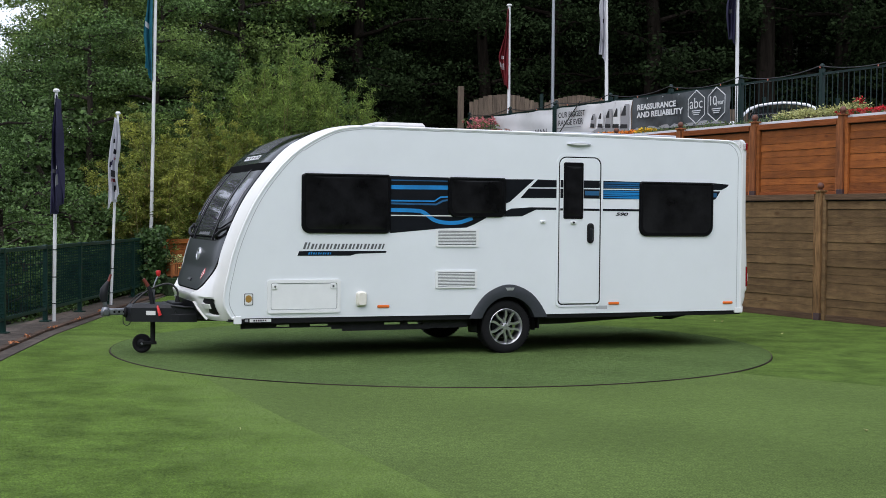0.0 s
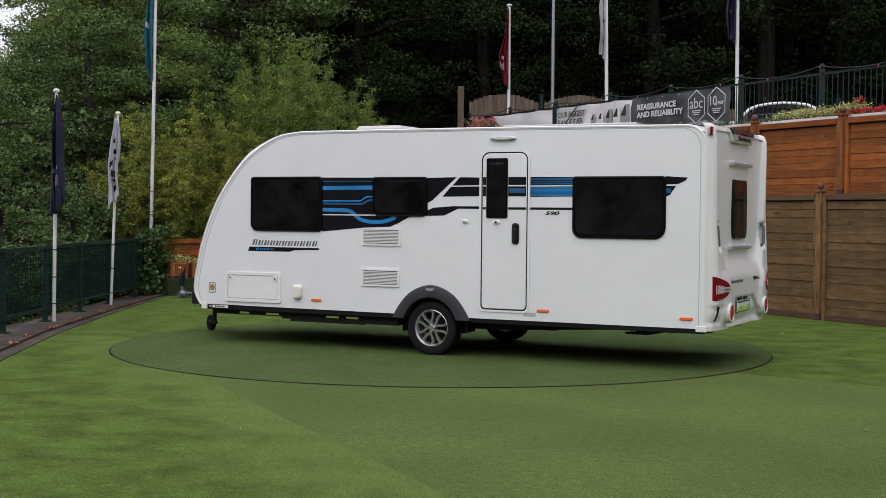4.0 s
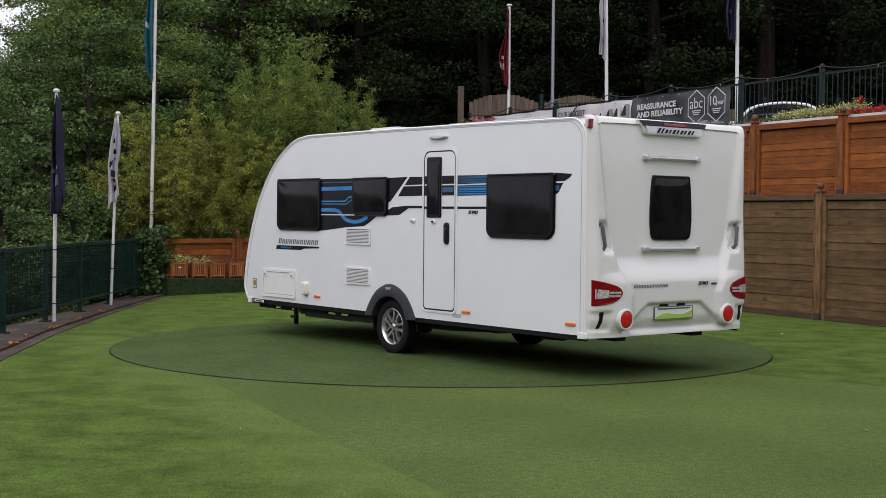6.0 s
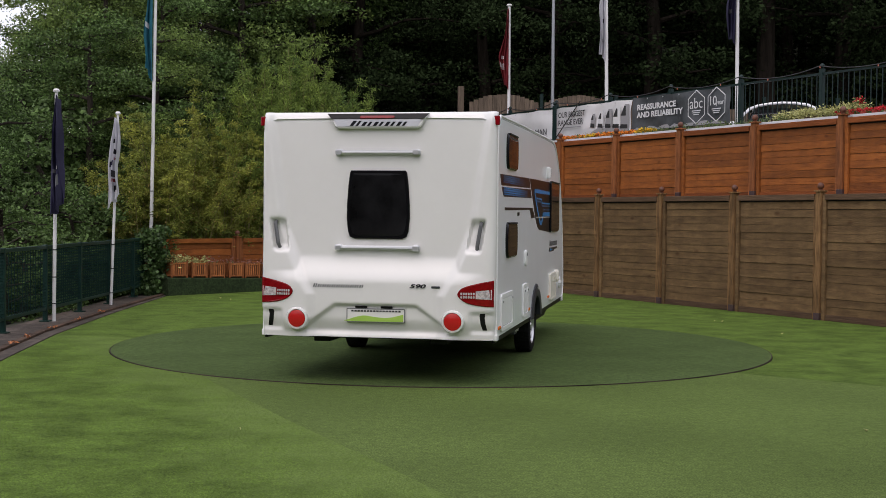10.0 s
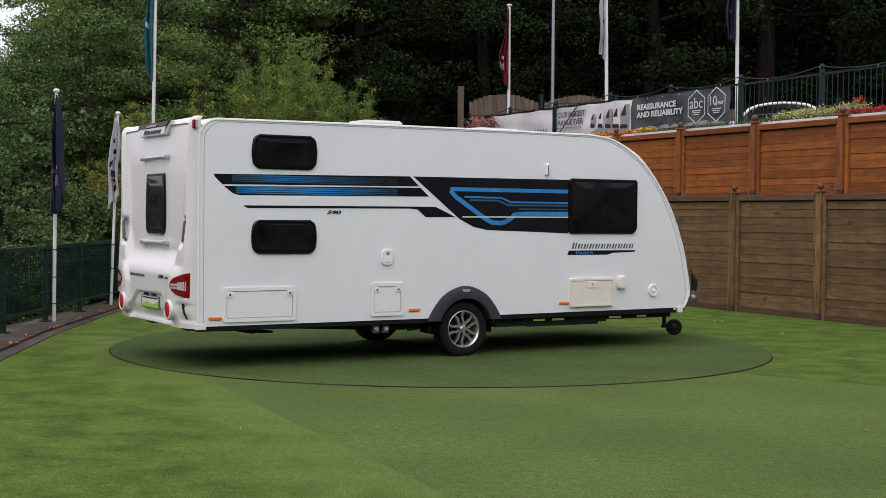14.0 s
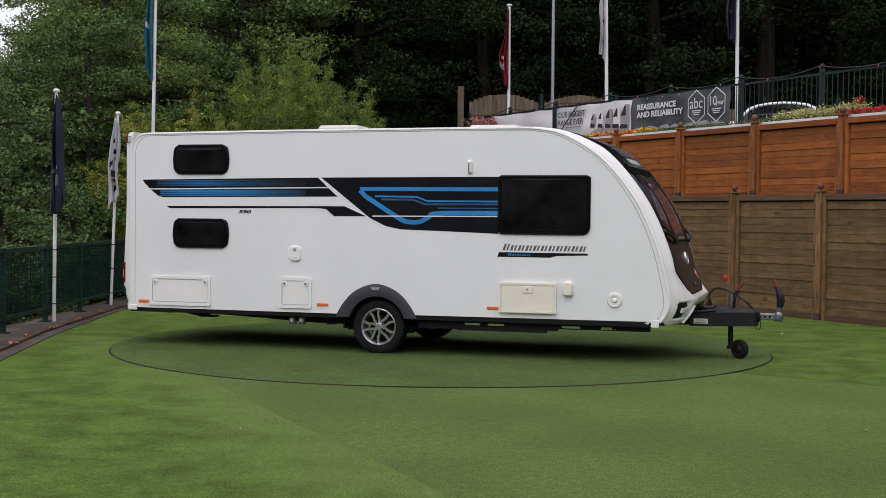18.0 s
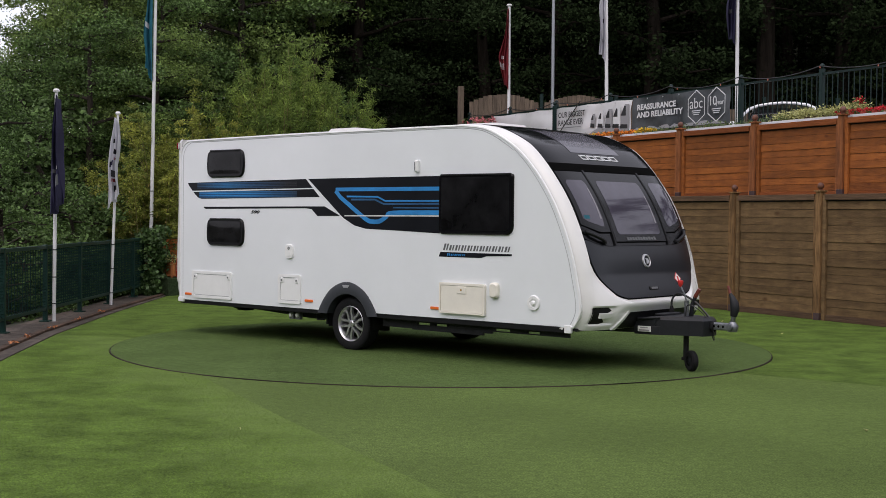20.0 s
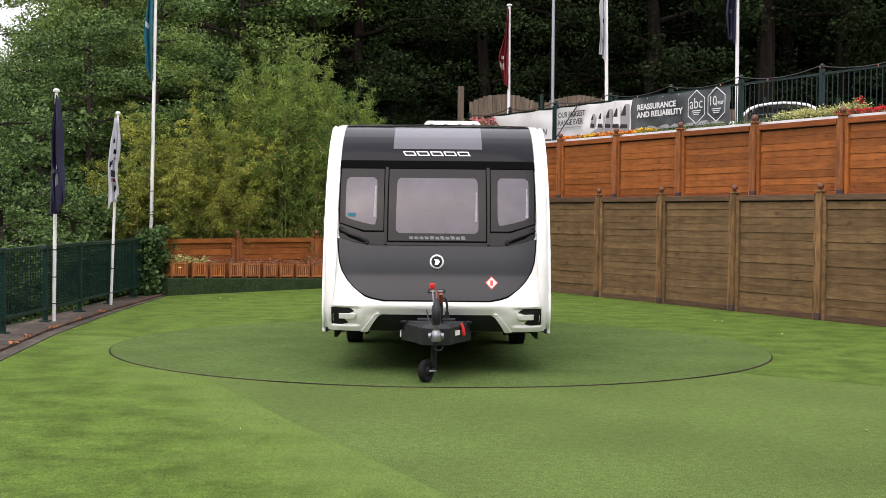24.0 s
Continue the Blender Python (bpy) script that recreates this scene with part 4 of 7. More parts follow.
# ---- green fence on the valley side ----
def green_fence():
    f = thing("metal_fence", "dark green metal panel fence with fine bars beside the path", "fence")
    X = lambda y: -5.47 - 0.012 * y
    ys = [-4.5, -2.68, -0.86, 0.97, 2.8, 4.62, 6.44, 8.26, 9.6]
    for y in ys:
        p = part("post", boxed(X(y), y, 0.53, 0.06, 0.06, 1.1, bevel=0.005), "green_paint", f)
        part("foot_plate", boxed(X(y), y, 0.02, 0.14, 0.14, 0.016), "green_paint", p)
    for a, b in zip(ys, ys[1:]):
        ang = math.atan2(-(X(b) - X(a)), b - a)
        turn = Matrix.Rotation(ang, 4, "Z")
        xm, ym = (X(a) + X(b)) / 2, (a + b) / 2
        part("top_rail", boxed(xm, ym, 1.045, 0.05, b - a, 0.05, turn, 0.006), "green_paint", f)
        part("bottom_rail", boxed(xm, ym, 0.19, 0.045, b - a - 0.07, 0.045, turn, 0.006), "green_paint", f)
        n = int(round((b - a) / 0.115))
        for i in range(1, n):
            y = a + (b - a) * i / n
            if "fence_bar" not in BOARD:
                BOARD["fence_bar"] = finish(tubed([(0, 0, 0.2), (0, 0, 1.03)], 0.006, 6), "bar", M["green_paint"])
            part("bar", BOARD["fence_bar"], "", f, at=pose(X(y), y, 0))
        # fine windbreak net on the path side of the bars, denser on the far panels
        dense = 0.017 if a > 2.5 else 0.007
        vs, fs = [], []
        for i in range(int((b - a) / 0.04)):
            y = a + i * 0.04
            o = len(vs)
            vs += [(X(y) + 0.012, y, 0.2), (X(y) + 0.012, y + dense, 0.2), (X(y) + 0.012, y + dense, 1.03), (X(y) + 0.012, y, 1.03)]
            fs.append((o, o + 1, o + 2, o + 3))
        for i in range(20):
            z = 0.21 + i * 0.041
            o = len(vs)
            vs += [(X(a) + 0.014, a, z), (X(b) + 0.014, b, z), (X(b) + 0.014, b, z + dense), (X(a) + 0.014, a, z + dense)]
            fs.append((o, o + 1, o + 2, o + 3))
        tagged(part("windbreak_net", from_lists("windbreak_net", vs, fs, "net"), "", f), "fine dark green netting", kind="stuff")


green_fence()


# ---- flagpoles and limp flags ----
def flagpole(label, base, top, r, mat="pole_white", cap=True, bands=()):
    b, t = Vector(base), Vector(top)
    p = thing("flagpole", label, "flagpole", at=Matrix.Translation(b), group="flagpoles")
    d = t - b
    part("pole", tubed([(0, 0, 0), tuple(d * 0.5), tuple(d)], [r, r * 0.92, r * 0.8], 14), mat, p, smooth=True)
    if cap:
        part("cap", lathed([(0, 0.03), (r * 1.2, 0.024), (r * 1.75, 0.0), (r * 1.6, -0.02), (r * 0.7, -0.025)], 16, lambda x, y, z: (d.x + x, d.y + y, d.z + z)), mat, p, smooth=True)
    for z in bands:
        k = z / d.z
        part("clamp", lathed([(r * 1.0, -0.007), (r * 1.12, -0.007), (r * 1.12, 0.007), (r * 1.0, 0.007)], 14, lambda x, y, c: (d.x * k + x, d.y * k + y, z + c)), "chassis", p)
    return p


def limp_flag(label, top, drop, wide, mat, seed, tip=0.5, side=1, marks=(), wrap=0.0):
    """A flag hanging in folds: a pleated sheet that narrows at the top."""
    rng = random.Random(seed)
    ph = [rng.uniform(0, 6.28) for _ in range(5)]
    f = thing("flag", label, "flag", at=Matrix.Translation(top), group="flags")

    def surf(u, v, off=0.0):
        spread = wide * (0.22 + 0.78 * min(1, v * 1.5) * (1 - 0.22 * max(0, v - 0.7) / 0.3))
        x = side * spread * (u ** 0.85 - wrap * min(1, v * 1.8)) * (0.8 + 0.2 * math.sin(v * 7 + ph[3]))
        y = (0.10 * math.sin(u * 13 + ph[0] + v * 2.6) + 0.055 * math.sin(u * 23 + ph[1] - 4 * v)) * (0.35 + u) - off - 0.12 * (wrap > 0) * min(1, v * 4)
        z = -drop * v * (1 - tip * 0.25 * u) - 0.10 * u * (1 - v) + 0.03 * math.sin(u * 9 + ph[2]) * v
        return (x, y, z)
    nu, nv = 34, 44
    vs = [surf(i / nu, j / nv) for j in range(nv + 1) for i in range(nu + 1)]
    fs = [(j * (nu + 1) + i, j * (nu + 1) + i + 1, (j + 1) * (nu + 1) + i + 1, (j + 1) * (nu + 1) + i) for j in range(nv) for i in range(nu)]
    part("cloth", from_lists("cloth", vs, fs, mat, True), "", f)
    for (u0, u1, v0, v1, mk) in marks:
        n = 8
        vs = [surf(u0 + (u1 - u0) * i / n, v0 + (v1 - v0) * j / n, 0.008) for j in range(n + 1) for i in range(n + 1)]
        fs = [(j * (n + 1) + i, j * (n + 1) + i + 1, (j + 1) * (n + 1) + i + 1, (j + 1) * (n + 1) + i) for j in range(n) for i in range(n)]
        part("printed_mark", from_lists("printed_mark", vs, fs, mk, True), "", f)
    return f


flagpole("slim white flagpole clamped to the green fence", (-5.40, 2.85, 0.01), (-5.37, 2.85, 3.22), 0.027, bands=(0.25, 0.62, 1.0, 1.55))
limp_flag("dark navy flag hanging limp in folds", (-5.36, 2.80, 3.16), 1.72, 0.23, "flag_navy", 2, marks=((0.15, 0.3, 0.46, 0.56, "print_grey"), (0.3, 0.8, 0.62, 0.65, "print_grey"), (0.55, 0.75, 0.70, 0.80, "decal_grey")), wrap=0.3)
flagpole("slim white flagpole leaning at the green fence", (-5.46, 6.24, 0.01), (-5.35, 6.24, 3.17), 0.025, bands=(0.2, 0.6, 1.0))
limp_flag("white flag with dark print hanging limp", (-5.38, 6.18, 3.1), 1.48, 0.27, "flag_white", 5, marks=((0.15, 0.5, 0.24, 0.29, "decal_dark"), (0.1, 0.45, 0.5, 0.56, "flag_navy"), (0.3, 0.8, 0.72, 0.76, "flag_red"), (0.4, 0.9, 0.36, 0.42, "decal_dark"), (0.5, 0.9, 0.46, 0.49, "flag_red"), (0.2, 0.6, 0.62, 0.7, "decal_dark"), (0.5, 0.95, 0.8, 0.88, "decal_dark")), wrap=0.5)
flagpole("tall white flagpole beside the bamboo", (-5.56, 9.6, -0.05), (-5.46, 9.6, 6.4), 0.036, bands=(1.55, 2.0))
limp_flag("teal blue flag hanging limp", (-5.52, 9.55, 6.2), 2.2, 0.2, "flag_teal", 8, side=-1, marks=((0.3, 0.6, 0.5, 0.55, "print_white"),))
flagpole("white flagpole on the terrace behind the banners", (1.57, 16.0, 2.3), (1.55, 16.0, 6.56), 0.04)
limp_flag("dark red flag with pale print hanging limp", (1.54, 15.95, 6.5), 1.95, 0.24, "flag_red", 11, side=-1, marks=((0.45, 0.7, 0.62, 0.66, "print_white"), (0.4, 0.85, 0.72, 0.8, "print_white")))
flagpole("grey metal lamp column in front of the wood", (2.685, 17.0, 2.3), (2.685, 17.0, 9.0), 0.045, "pole_grey", cap=False)
flagpole("white flagpole on the terrace behind the banners", (3.67, 14.0, 2.3), (3.60, 14.0, 7.4), 0.042)
limp_flag("white flag with dark print hanging limp", (3.60, 13.95, 7.0), 2.0, 0.2, "flag_white", 14, side=-1, marks=((0.3, 0.6, 0.55, 0.6, "decal_dark"), (0.3, 0.5, 0.8, 0.84, "decal_dark")))
flagpole("white flagpole standing at the banner on the terrace", (5.45, 9.0, 2.94), (5.42, 9.0, 6.9), 0.036, bands=(0.3,))
limp_flag("dark navy flag hanging limp", (5.38, 8.95, 6.7), 1.95, 0.2, "flag_navy", 17, side=-1, marks=((0.4, 0.6, 0.7, 0.74, "decal_grey"),))


# ---- wavy-topped fence and parked car behind the terrace ----
def scallop_fence():
    f = thing("garden_fence", "grey-brown garden fence with arched panel tops before the wood", "fence", at=pose(0.45, 18.6, 2.35, 0, 0, 3))
    part("post", boxed(0, 0, 1.25, 0.16, 0.16, 2.55, bevel=0.015), "fence_grey", f, "stout pale timber post")
    rng = np.random.default_rng(12)
    for k in range(6):
        x0 = 0.22 + k * 1.95
        n = 15
        for i in range(n):
            u = (i + 0.5) / n
            h = 2.10 - 0.3 * (k > 2) + 0.24 * math.sin(math.pi * u) ** 0.8 + rng.uniform(-0.01, 0.01)
            key = ("pale", round(h, 2))
            if key not in BOARD:
                BOARD[key] = finish(boxed(0, 0, h / 2, 0.114, 0.02, h, bevel=0.003), "paling", M["fence_grey"])
            part("paling", BOARD[key], "", f, at=pose(x0 + u * 1.8, rng.uniform(-0.012, 0.012), 0))
        part("rail", boxed(x0 + 0.9, 0.03, 0.5, 1.85, 0.04, 0.07), "fence_grey", f)
        part("rail", boxed(x0 + 0.9, 0.03, 1.3, 1.85, 0.04, 0.07), "fence_grey", f)
        part("post", boxed(x0 + 1.875, 0.0, 1.18, 0.09, 0.09, 2.36, bevel=0.006), "green_rail", f, "green metal post")


scallop_fence()


def parked_car():
    car = thing("car", "white hatchback with dark windows parked on the terrace", "car", at=pose(7.08, 11.95, 2.46, 0, 0, -110))

    def loft(profile, wide, name, mat, y0=0.0):
        bm = bmesh.new()
        rows = [[bm.verts.new((x, y, z)) for x, z in profile] for y in (-wide, -wide * 0.93, wide * 0.93, wide)]
        n = len(profile)
        for v in rows[0] + rows[3]:
            v.co.z -= 0.03
            v.co.x *= 0.985
        for A, B in zip(rows, rows[1:]):
            for i in range(n):
                bm.faces.new((A[i], A[(i + 1) % n], B[(i + 1) % n], B[i]))
        bm.faces.new(rows[0][::-1])
        bm.faces.new(rows[3])
        return part(name, bm, mat, car, smooth=True)
    loft([(-2.0, 0.3), (2.0, 0.3), (2.05, 0.62), (1.85, 0.8), (1.0, 0.93), (-1.7, 0.98), (-2.02, 0.75)], 0.88, "body", "car_white")
    loft([(1.05, 0.9), (0.62, 1.18), (0.15, 1.36), (-0.5, 1.40), (-1.1, 1.36), (-1.6, 1.2), (-1.85, 0.93)], 0.62, "cabin_glass", "window")
    arch = [(1.1, 0.80, 0.92), (0.70, 0.75, 1.18), (0.42, 0.66, 1.33), (0.28, 0.50, 1.41), (0.20, 0.25, 1.455)]
    part("windscreen_frame", tubed(arch + [(0.18, 0, 1.47)] + [(x, -y, z) for x, y, z in arch[::-1]], 0.03, 8), "car_white", car, smooth=True)
    for side in (-1, 1):
        part("door_pillar", boxed(-0.45, side * 0.765, 1.2, 0.06, 0.03, 0.5), "black", car)
        part("mirror", boxed(0.75, side * 0.93, 1.0, 0.14, 0.18, 0.13, bevel=0.04), "car_white", car)
        for x in (-1.25, 1.25):
            w = part("wheel", lathed([(0, 0.06), (0.2, 0.07), (0.3, 0.1), (0.31, 0.0), (0.3, -0.1), (0, -0.1)], 24, lambda a, b, c: (x + a, side * (0.8 + c), 0.31 + b)), "rubber", car, smooth=True)
    bm = bmesh.new()
    rows = [[bm.verts.new((x, y, z - 0.12 * (abs(y) / 0.7) ** 3)) for y in np.linspace(-0.7, 0.7, 13)] for x, z in ((0.18, 1.47), (-0.3, 1.50), (-0.9, 1.48), (-1.4, 1.36))]
    for A, B in zip(rows, rows[1:]):
        for i in range(12):
            bm.faces.new((A[i], A[i + 1], B[i + 1], B[i]))
    part("roof", bm, "car_white", car, smooth=True)


parked_car()

# ---- trees, bamboo and ivy ----
def tree(seed, tall, clear, radius, leaf, mat, bark, clusters, per, lean=0.0, label="", droop=0.15):
    """A tapered trunk with limbs, and a crown of small leaves in uneven sprays along the twigs."""
    rng = np.random.default_rng(seed)
    t = thing("tree", label, "tree", group="woodland trees")
    bm = bmesh.new()
    ax = [Vector((lean * k * k + rng.normal(0, 0.06), rng.normal(0, 0.06), tall * k)) for k in np.linspace(0, 0.92, 8)]
    tube(bm, ax, [0.20 * tall / 10 * (1 - 0.85 * k) + 0.02 for k in np.linspace(0, 1, 8)], 9)
    cents = []
    limbs = 16
    for i in range(limbs):
        k = clear / tall + (0.95 - clear / tall) * (i + rng.uniform(0, 1)) / limbs
        o = ax[min(7, int(k / 0.92 * 7))].copy()
        o.z = tall * k
        a = i * 2.4 + rng.uniform(-0.5, 0.5)
        shape = math.sin(math.pi * min(1, max(0.1, 0.22 + 0.74 * (k - clear / tall) / (1 - clear / tall)))) ** 0.6
        out = radius * shape * rng.uniform(0.75, 1.15)
        pts = [o]
        for j in range(1, 5):
            q = j / 4
            pts.append(o + Vector((math.cos(a + 0.2 * q) * out * q, math.sin(a + 0.2 * q) * out * q, out * (0.28 * q - 0.22 * q * q) + rng.normal(0, 0.05))))
        tube(bm, pts, [0.05 * (1 - 0.2 * j) * tall / 10 + 0.006 for j in range(5)], 6)
        for _ in range(max(1, clusters // limbs)):
            q = rng.uniform(0.3, 1.0) ** 0.7
            p = o + Vector((math.cos(a + 0.2 * q) * out * q, math.sin(a + 0.2 * q) * out * q, out * (0.28 * q - 0.22 * q * q)))
            cents.append((p.x + rng.normal(0, 0.32) * radius * 0.4, p.y + rng.normal(0, 0.32) * radius * 0.4, p.z + rng.normal(0, 0.22) * radius * 0.4))
    part("trunk", bm, bark, t, smooth=True)
    v, f = leaf_cloud(rng, cents, per, (radius * 0.07, radius * 0.07, radius * 0.026), leaf, leaf * 0.62, droop)
    part("crown", leaf_mesh("crown", v, f, mat), mat, t)
    return t


def place(src, spots):
    """Put the built tree at the first spot and copies at the others."""
    for i, (x, y, turn, size) in enumerate(spots):
        m = Matrix.Translation((x, y, rise(x, y) - 0.1)) @ Matrix.Rotation(radians(turn), 4, "Z") @ Matrix.Scale(size, 4)
        if i == 0:
            continue
        copy_thing(src, m)
    x, y, turn, size = spots[0]
    src.matrix_basis = Matrix.Translation((x, y, rise(x, y) - 0.1)) @ Matrix.Rotation(radians(turn), 4, "Z") @ Matrix.Scale(size, 4)


def woods():
    light = tree(1, 9.5, 0.8, 2.9, 0.10, "leaf_light", "bark", 400, 60, label="broadleaf tree with fresh mid-green leaves on the valley side")
    place(light, [(-7.9, 15.5, 20, 0.85), (-11.9, 18.5, 100, 0.52), (-7.4, 18.0, 220, 0.95), (-14.5, 25, 310, 0.6), (-12.5, 24.0, 15, 0.72), (-9.3, 24.5, 60, 1.3), (-6.6, 22, 150, 1.15), (-5.2, 18.5, 40, 0.95), (-11.2, 17.2, 45, 0.6), (-12.4, 20.5, 160, 0.5), (-9.4, 16.2, 260, 0.85), (-9.0, 28.0, 200, 1.4), (-6.3, 13.6, 90, 0.62)])
    mid = tree(2, 8.0, 0.3, 2.6, 0.095, "leaf_mid", "bark", 360, 58, label="dense broadleaf tree with deep green leaves")
    place(mid, [(-8.0, 8.2, 0, 0.6), (-7.6, 12.8, 70, 0.8), (-9.4, 4.4, 140, 0.42), (-9.9, 15.2, 200, 0.66), (-6.4, 17.8, 290, 1.05), (-14.5, 20.5, 33, 0.5), (-8.9, 20.5, 77, 1.0), (-10.6, 10.0, 10, 0.6), (-3.6, 20.5, 120, 1.15), (-10.0, 19.2, 45, 0.92), (-8.6, 16.6, 160, 0.9), (-7.4, 14.6, 260, 0.82), (-9.2, 13.4, 130, 0.72), (-11.6, 15.4, 240, 0.62), (-6.6, 15.6, 200, 0.86)])
    # leaf and bark colours here carry the wood's shade
    dark = tree(3, 12.0, 2.6, 3.4, 0.12, "leaf_shaded", "bark_shaded", 340, 50, label="tall woodland tree, its leaves coloured dark for deep shade", droop=0.4)
    spots = []
    rng = random.Random(8)
    for row, y in enumerate((21.5, 24.0, 27.0, 30.5, 35.0)):
        for k in range(9):
            x = -4.5 + k * 2.7 + (row % 2) * 1.3 + rng.uniform(-0.6, 0.6)
            spots.append((x, y + rng.uniform(-0.7, 0.7), rng.uniform(0, 360), rng.uniform(0.85, 1.2)))
    for k in range(5):
        spots.append((-9.5 + k * 1.8, 31 + rng.uniform(-1, 4), rng.uniform(0, 360), rng.uniform(0.8, 1.1)))
    # trees added out of view at the right, to close that side
    for x, y in ((20, 19), (21, 10), (22, 14)):
        spots.append((x, y, rng.uniform(0, 360), 1.0))
    # unseen arc behind the camera, added to block low sky and darken reflections
    for k in range(9):
        a = radians(188 + k * 20)
        r = 25 + rng.uniform(-1.5, 2)
        spots.append((r * math.cos(a) * 1.05, -4 + r * math.sin(a), rng.uniform(0, 360), rng.uniform(0.8, 1.1)))
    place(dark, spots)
    under = tree(4, 3.2, 0.05, 1.5, 0.12, "leaf_shaded", "bark_shaded", 160, 26, label="low undergrowth bush at the wood's edge, coloured dark for shade")
    spots = []
    for k in range(26):
        spots.append((-5 + k * 0.95 + rng.uniform(-0.4, 0.4), 19.8 + rng.uniform(0, 2.6), rng.uniform(0, 360), rng.uniform(0.7, 1.2)))
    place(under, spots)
    bush = tree(5, 2.6, 0.02, 1.3, 0.09, "leaf_mid", "bark", 160, 30, label="leafy green bush behind the green fence")
    place(bush, [(-6.7, 4.6, 0, 0.8), (-6.9, 6.3, 80, 0.9), (-6.6, 8.0, 150, 0.85), (-7.5, 2.9, 220, 0.8), (-7.6, 10, 20, 1.2), (-8.2, 11.4, 75, 1.7), (-10.4, 13.0, 140, 1.9), (-9.4, 8.4, 200, 1.3), (-6.9, 10.4, 130, 1.0), (-8.8, 6.6, 250, 1.2), (-9.6, 2.2, 310, 0.9)])


woods()


def bamboo():
    """Clumps of thin culms, each a plume of narrow drooping leaves that tapers to its tip."""
    made, tops = [], []
    for v in range(4):
        gold = v < 2
        rng = np.random.default_rng(50 + v)
        b = thing("bamboo_clump", "tall bamboo clump with narrow golden-green leaves" if gold else "tall bamboo clump with narrow fresh green leaves", "bamboo", group="bamboo grove")
        cents, high = [], 0
        for i in range(22):
            x, y = rng.normal(0, 0.30), rng.normal(0, 0.30)
            h = 2.5 + 2.3 * rng.uniform(0, 1) ** 1.5 if i else 5.0
            dx, dy = x * 1.1 + rng.normal(0, 0.32), y * 1.1 + rng.normal(0, 0.32)
            bow = lambda k: (x + dx * k ** 2.4, y + dy * k ** 2.4, h * k - 0.22 * k ** 5)
            part("culm", tubed([bow(k) for k in (0, 0.3, 0.55, 0.8, 1.0)], [0.013, 0.012, 0.010, 0.007, 0.003], 5), "culm", b)
            high = max(high, h - 0.15)
            # side shoots stand out in tiers, long below and short at the tip
            for k in np.linspace(0.10, 1.0, 13):
                reach_out = 0.36 * (1.04 - k) ** 0.8 + 0.02
                a = rng.uniform(0, 6.28)
                for q in (0.45, 1.0) if k < 0.93 else (1.0,):
                    c = bow(k)
                    cents.append((c[0] + math.cos(a) * reach_out * q, c[1] + math.sin(a) * reach_out * q, c[2] + 0.10 * q - 0.09 * q * q + rng.normal(0, 0.05)))
        cents = np.array(cents)
        h = cents[:, 2]
        top = "leaf_bamboo_gold" if gold else "leaf_bamboo"
        # golden clumps take the darker green low down, as shade put into colour
        for pick, mat, per in ((h > 2.3, top, 46), ((h > 1.3) & (h <= 2.3), top, 34), (h <= 1.3, "leaf_bamboo", 20), (h < 2.8, "leaf_bamboo_dry", 2)):
            vv, ff = leaf_cloud(rng, cents[pick], per, (0.07, 0.07, 0.045), 0.125, 0.023, 0.6)
            part("foliage", leaf_mesh("foliage", vv, ff, mat), "", b)
        made.append(b)
        tops.append(high)
    # how high the grove stands along its length, seen as a slope from the viewer's eye
    bear = [-0.240, -0.216, -0.188, -0.168, -0.152, -0.134, -0.1175, -0.102, -0.0855, -0.070, -0.053, -0.036]
    slope = [0.060, 0.088, 0.104, 0.114, 0.124, 0.116, 0.135, 0.118, 0.103, 0.092, 0.085, 0.073]
    rng = random.Random(3)
    first = [True] * 4
    for row in range(4):
        for k in range(11):
            q = FB @ Vector((-0.9 + k * 0.72 + rng.uniform(-0.2, 0.2) + 0.3 * (row % 2), 1.25 + row * 0.72 + rng.uniform(-0.15, 0.15), 0))
            d = q.y + 15.454
            away = q.x / d
            if away < -0.232 or away > -0.05:
                continue
            base = max(0.15, rise(q.x, q.y))
            top = 1.535 + d * float(np.interp(away, bear, slope)) * rng.uniform(0.93, 1.02)
            v = (0 if away < -0.14 else 2) + (row + k) % 2
            m = Matrix.Translation((q.x, q.y, base)) @ Matrix.Rotation(rng.uniform(0, 6.28), 4, "Z") @ Matrix.Diagonal((0.85, 0.85, (top - base) / tops[v], 1))
            if first[v]:
                made[v].matrix_basis = m
                first[v] = False
            else:
                copy_thing(made[v], m)


bamboo()


def ivy():
    rng = np.random.default_rng(77)
    i = thing("ivy", "thick green ivy climbing the end of the green fence", "ivy", at=pose(-5.45, 9.3, 0))
    cents = []
    for _ in range(240):
        h = rng.uniform(0, 1) ** 0.8 * 1.2
        cents.append((rng.normal(0, 0.12) + 0.06, rng.normal(0, 0.22), h + 0.04))
    for _ in range(40):
        cents.append((rng.uniform(-0.35, 0.2), rng.uniform(-0.7, 0.2), 0.08 + abs(rng.normal(0, 0.08))))
    v, f = leaf_cloud(rng, cents, 14, (0.05, 0.05, 0.05), 0.085, 0.075, 0.3)
    part("foliage", leaf_mesh("foliage", v, f, "leaf_ivy"), "", i)
    bm = bmesh.new()
    for k in range(7):
        a = k * 0.9
        tube(bm, [(0.1 * math.cos(a), 0.15 * math.sin(a), 0), (0.12 * math.cos(a + 0.5), 0.12 * math.sin(a + 0.6), 0.5), (0.15 * math.cos(a + 1), 0.1 * math.sin(a), 1.1)], 0.012, 5)
    part("stems", bm, "bark", i)


ivy()

# ---- the touring caravan ----
HW = 1.095
CARAVAN = thing("caravan", "white single-axle touring caravan with dark windows and blue-black side graphics", "caravan")
SHIFT = pose(0, HUB, 0)


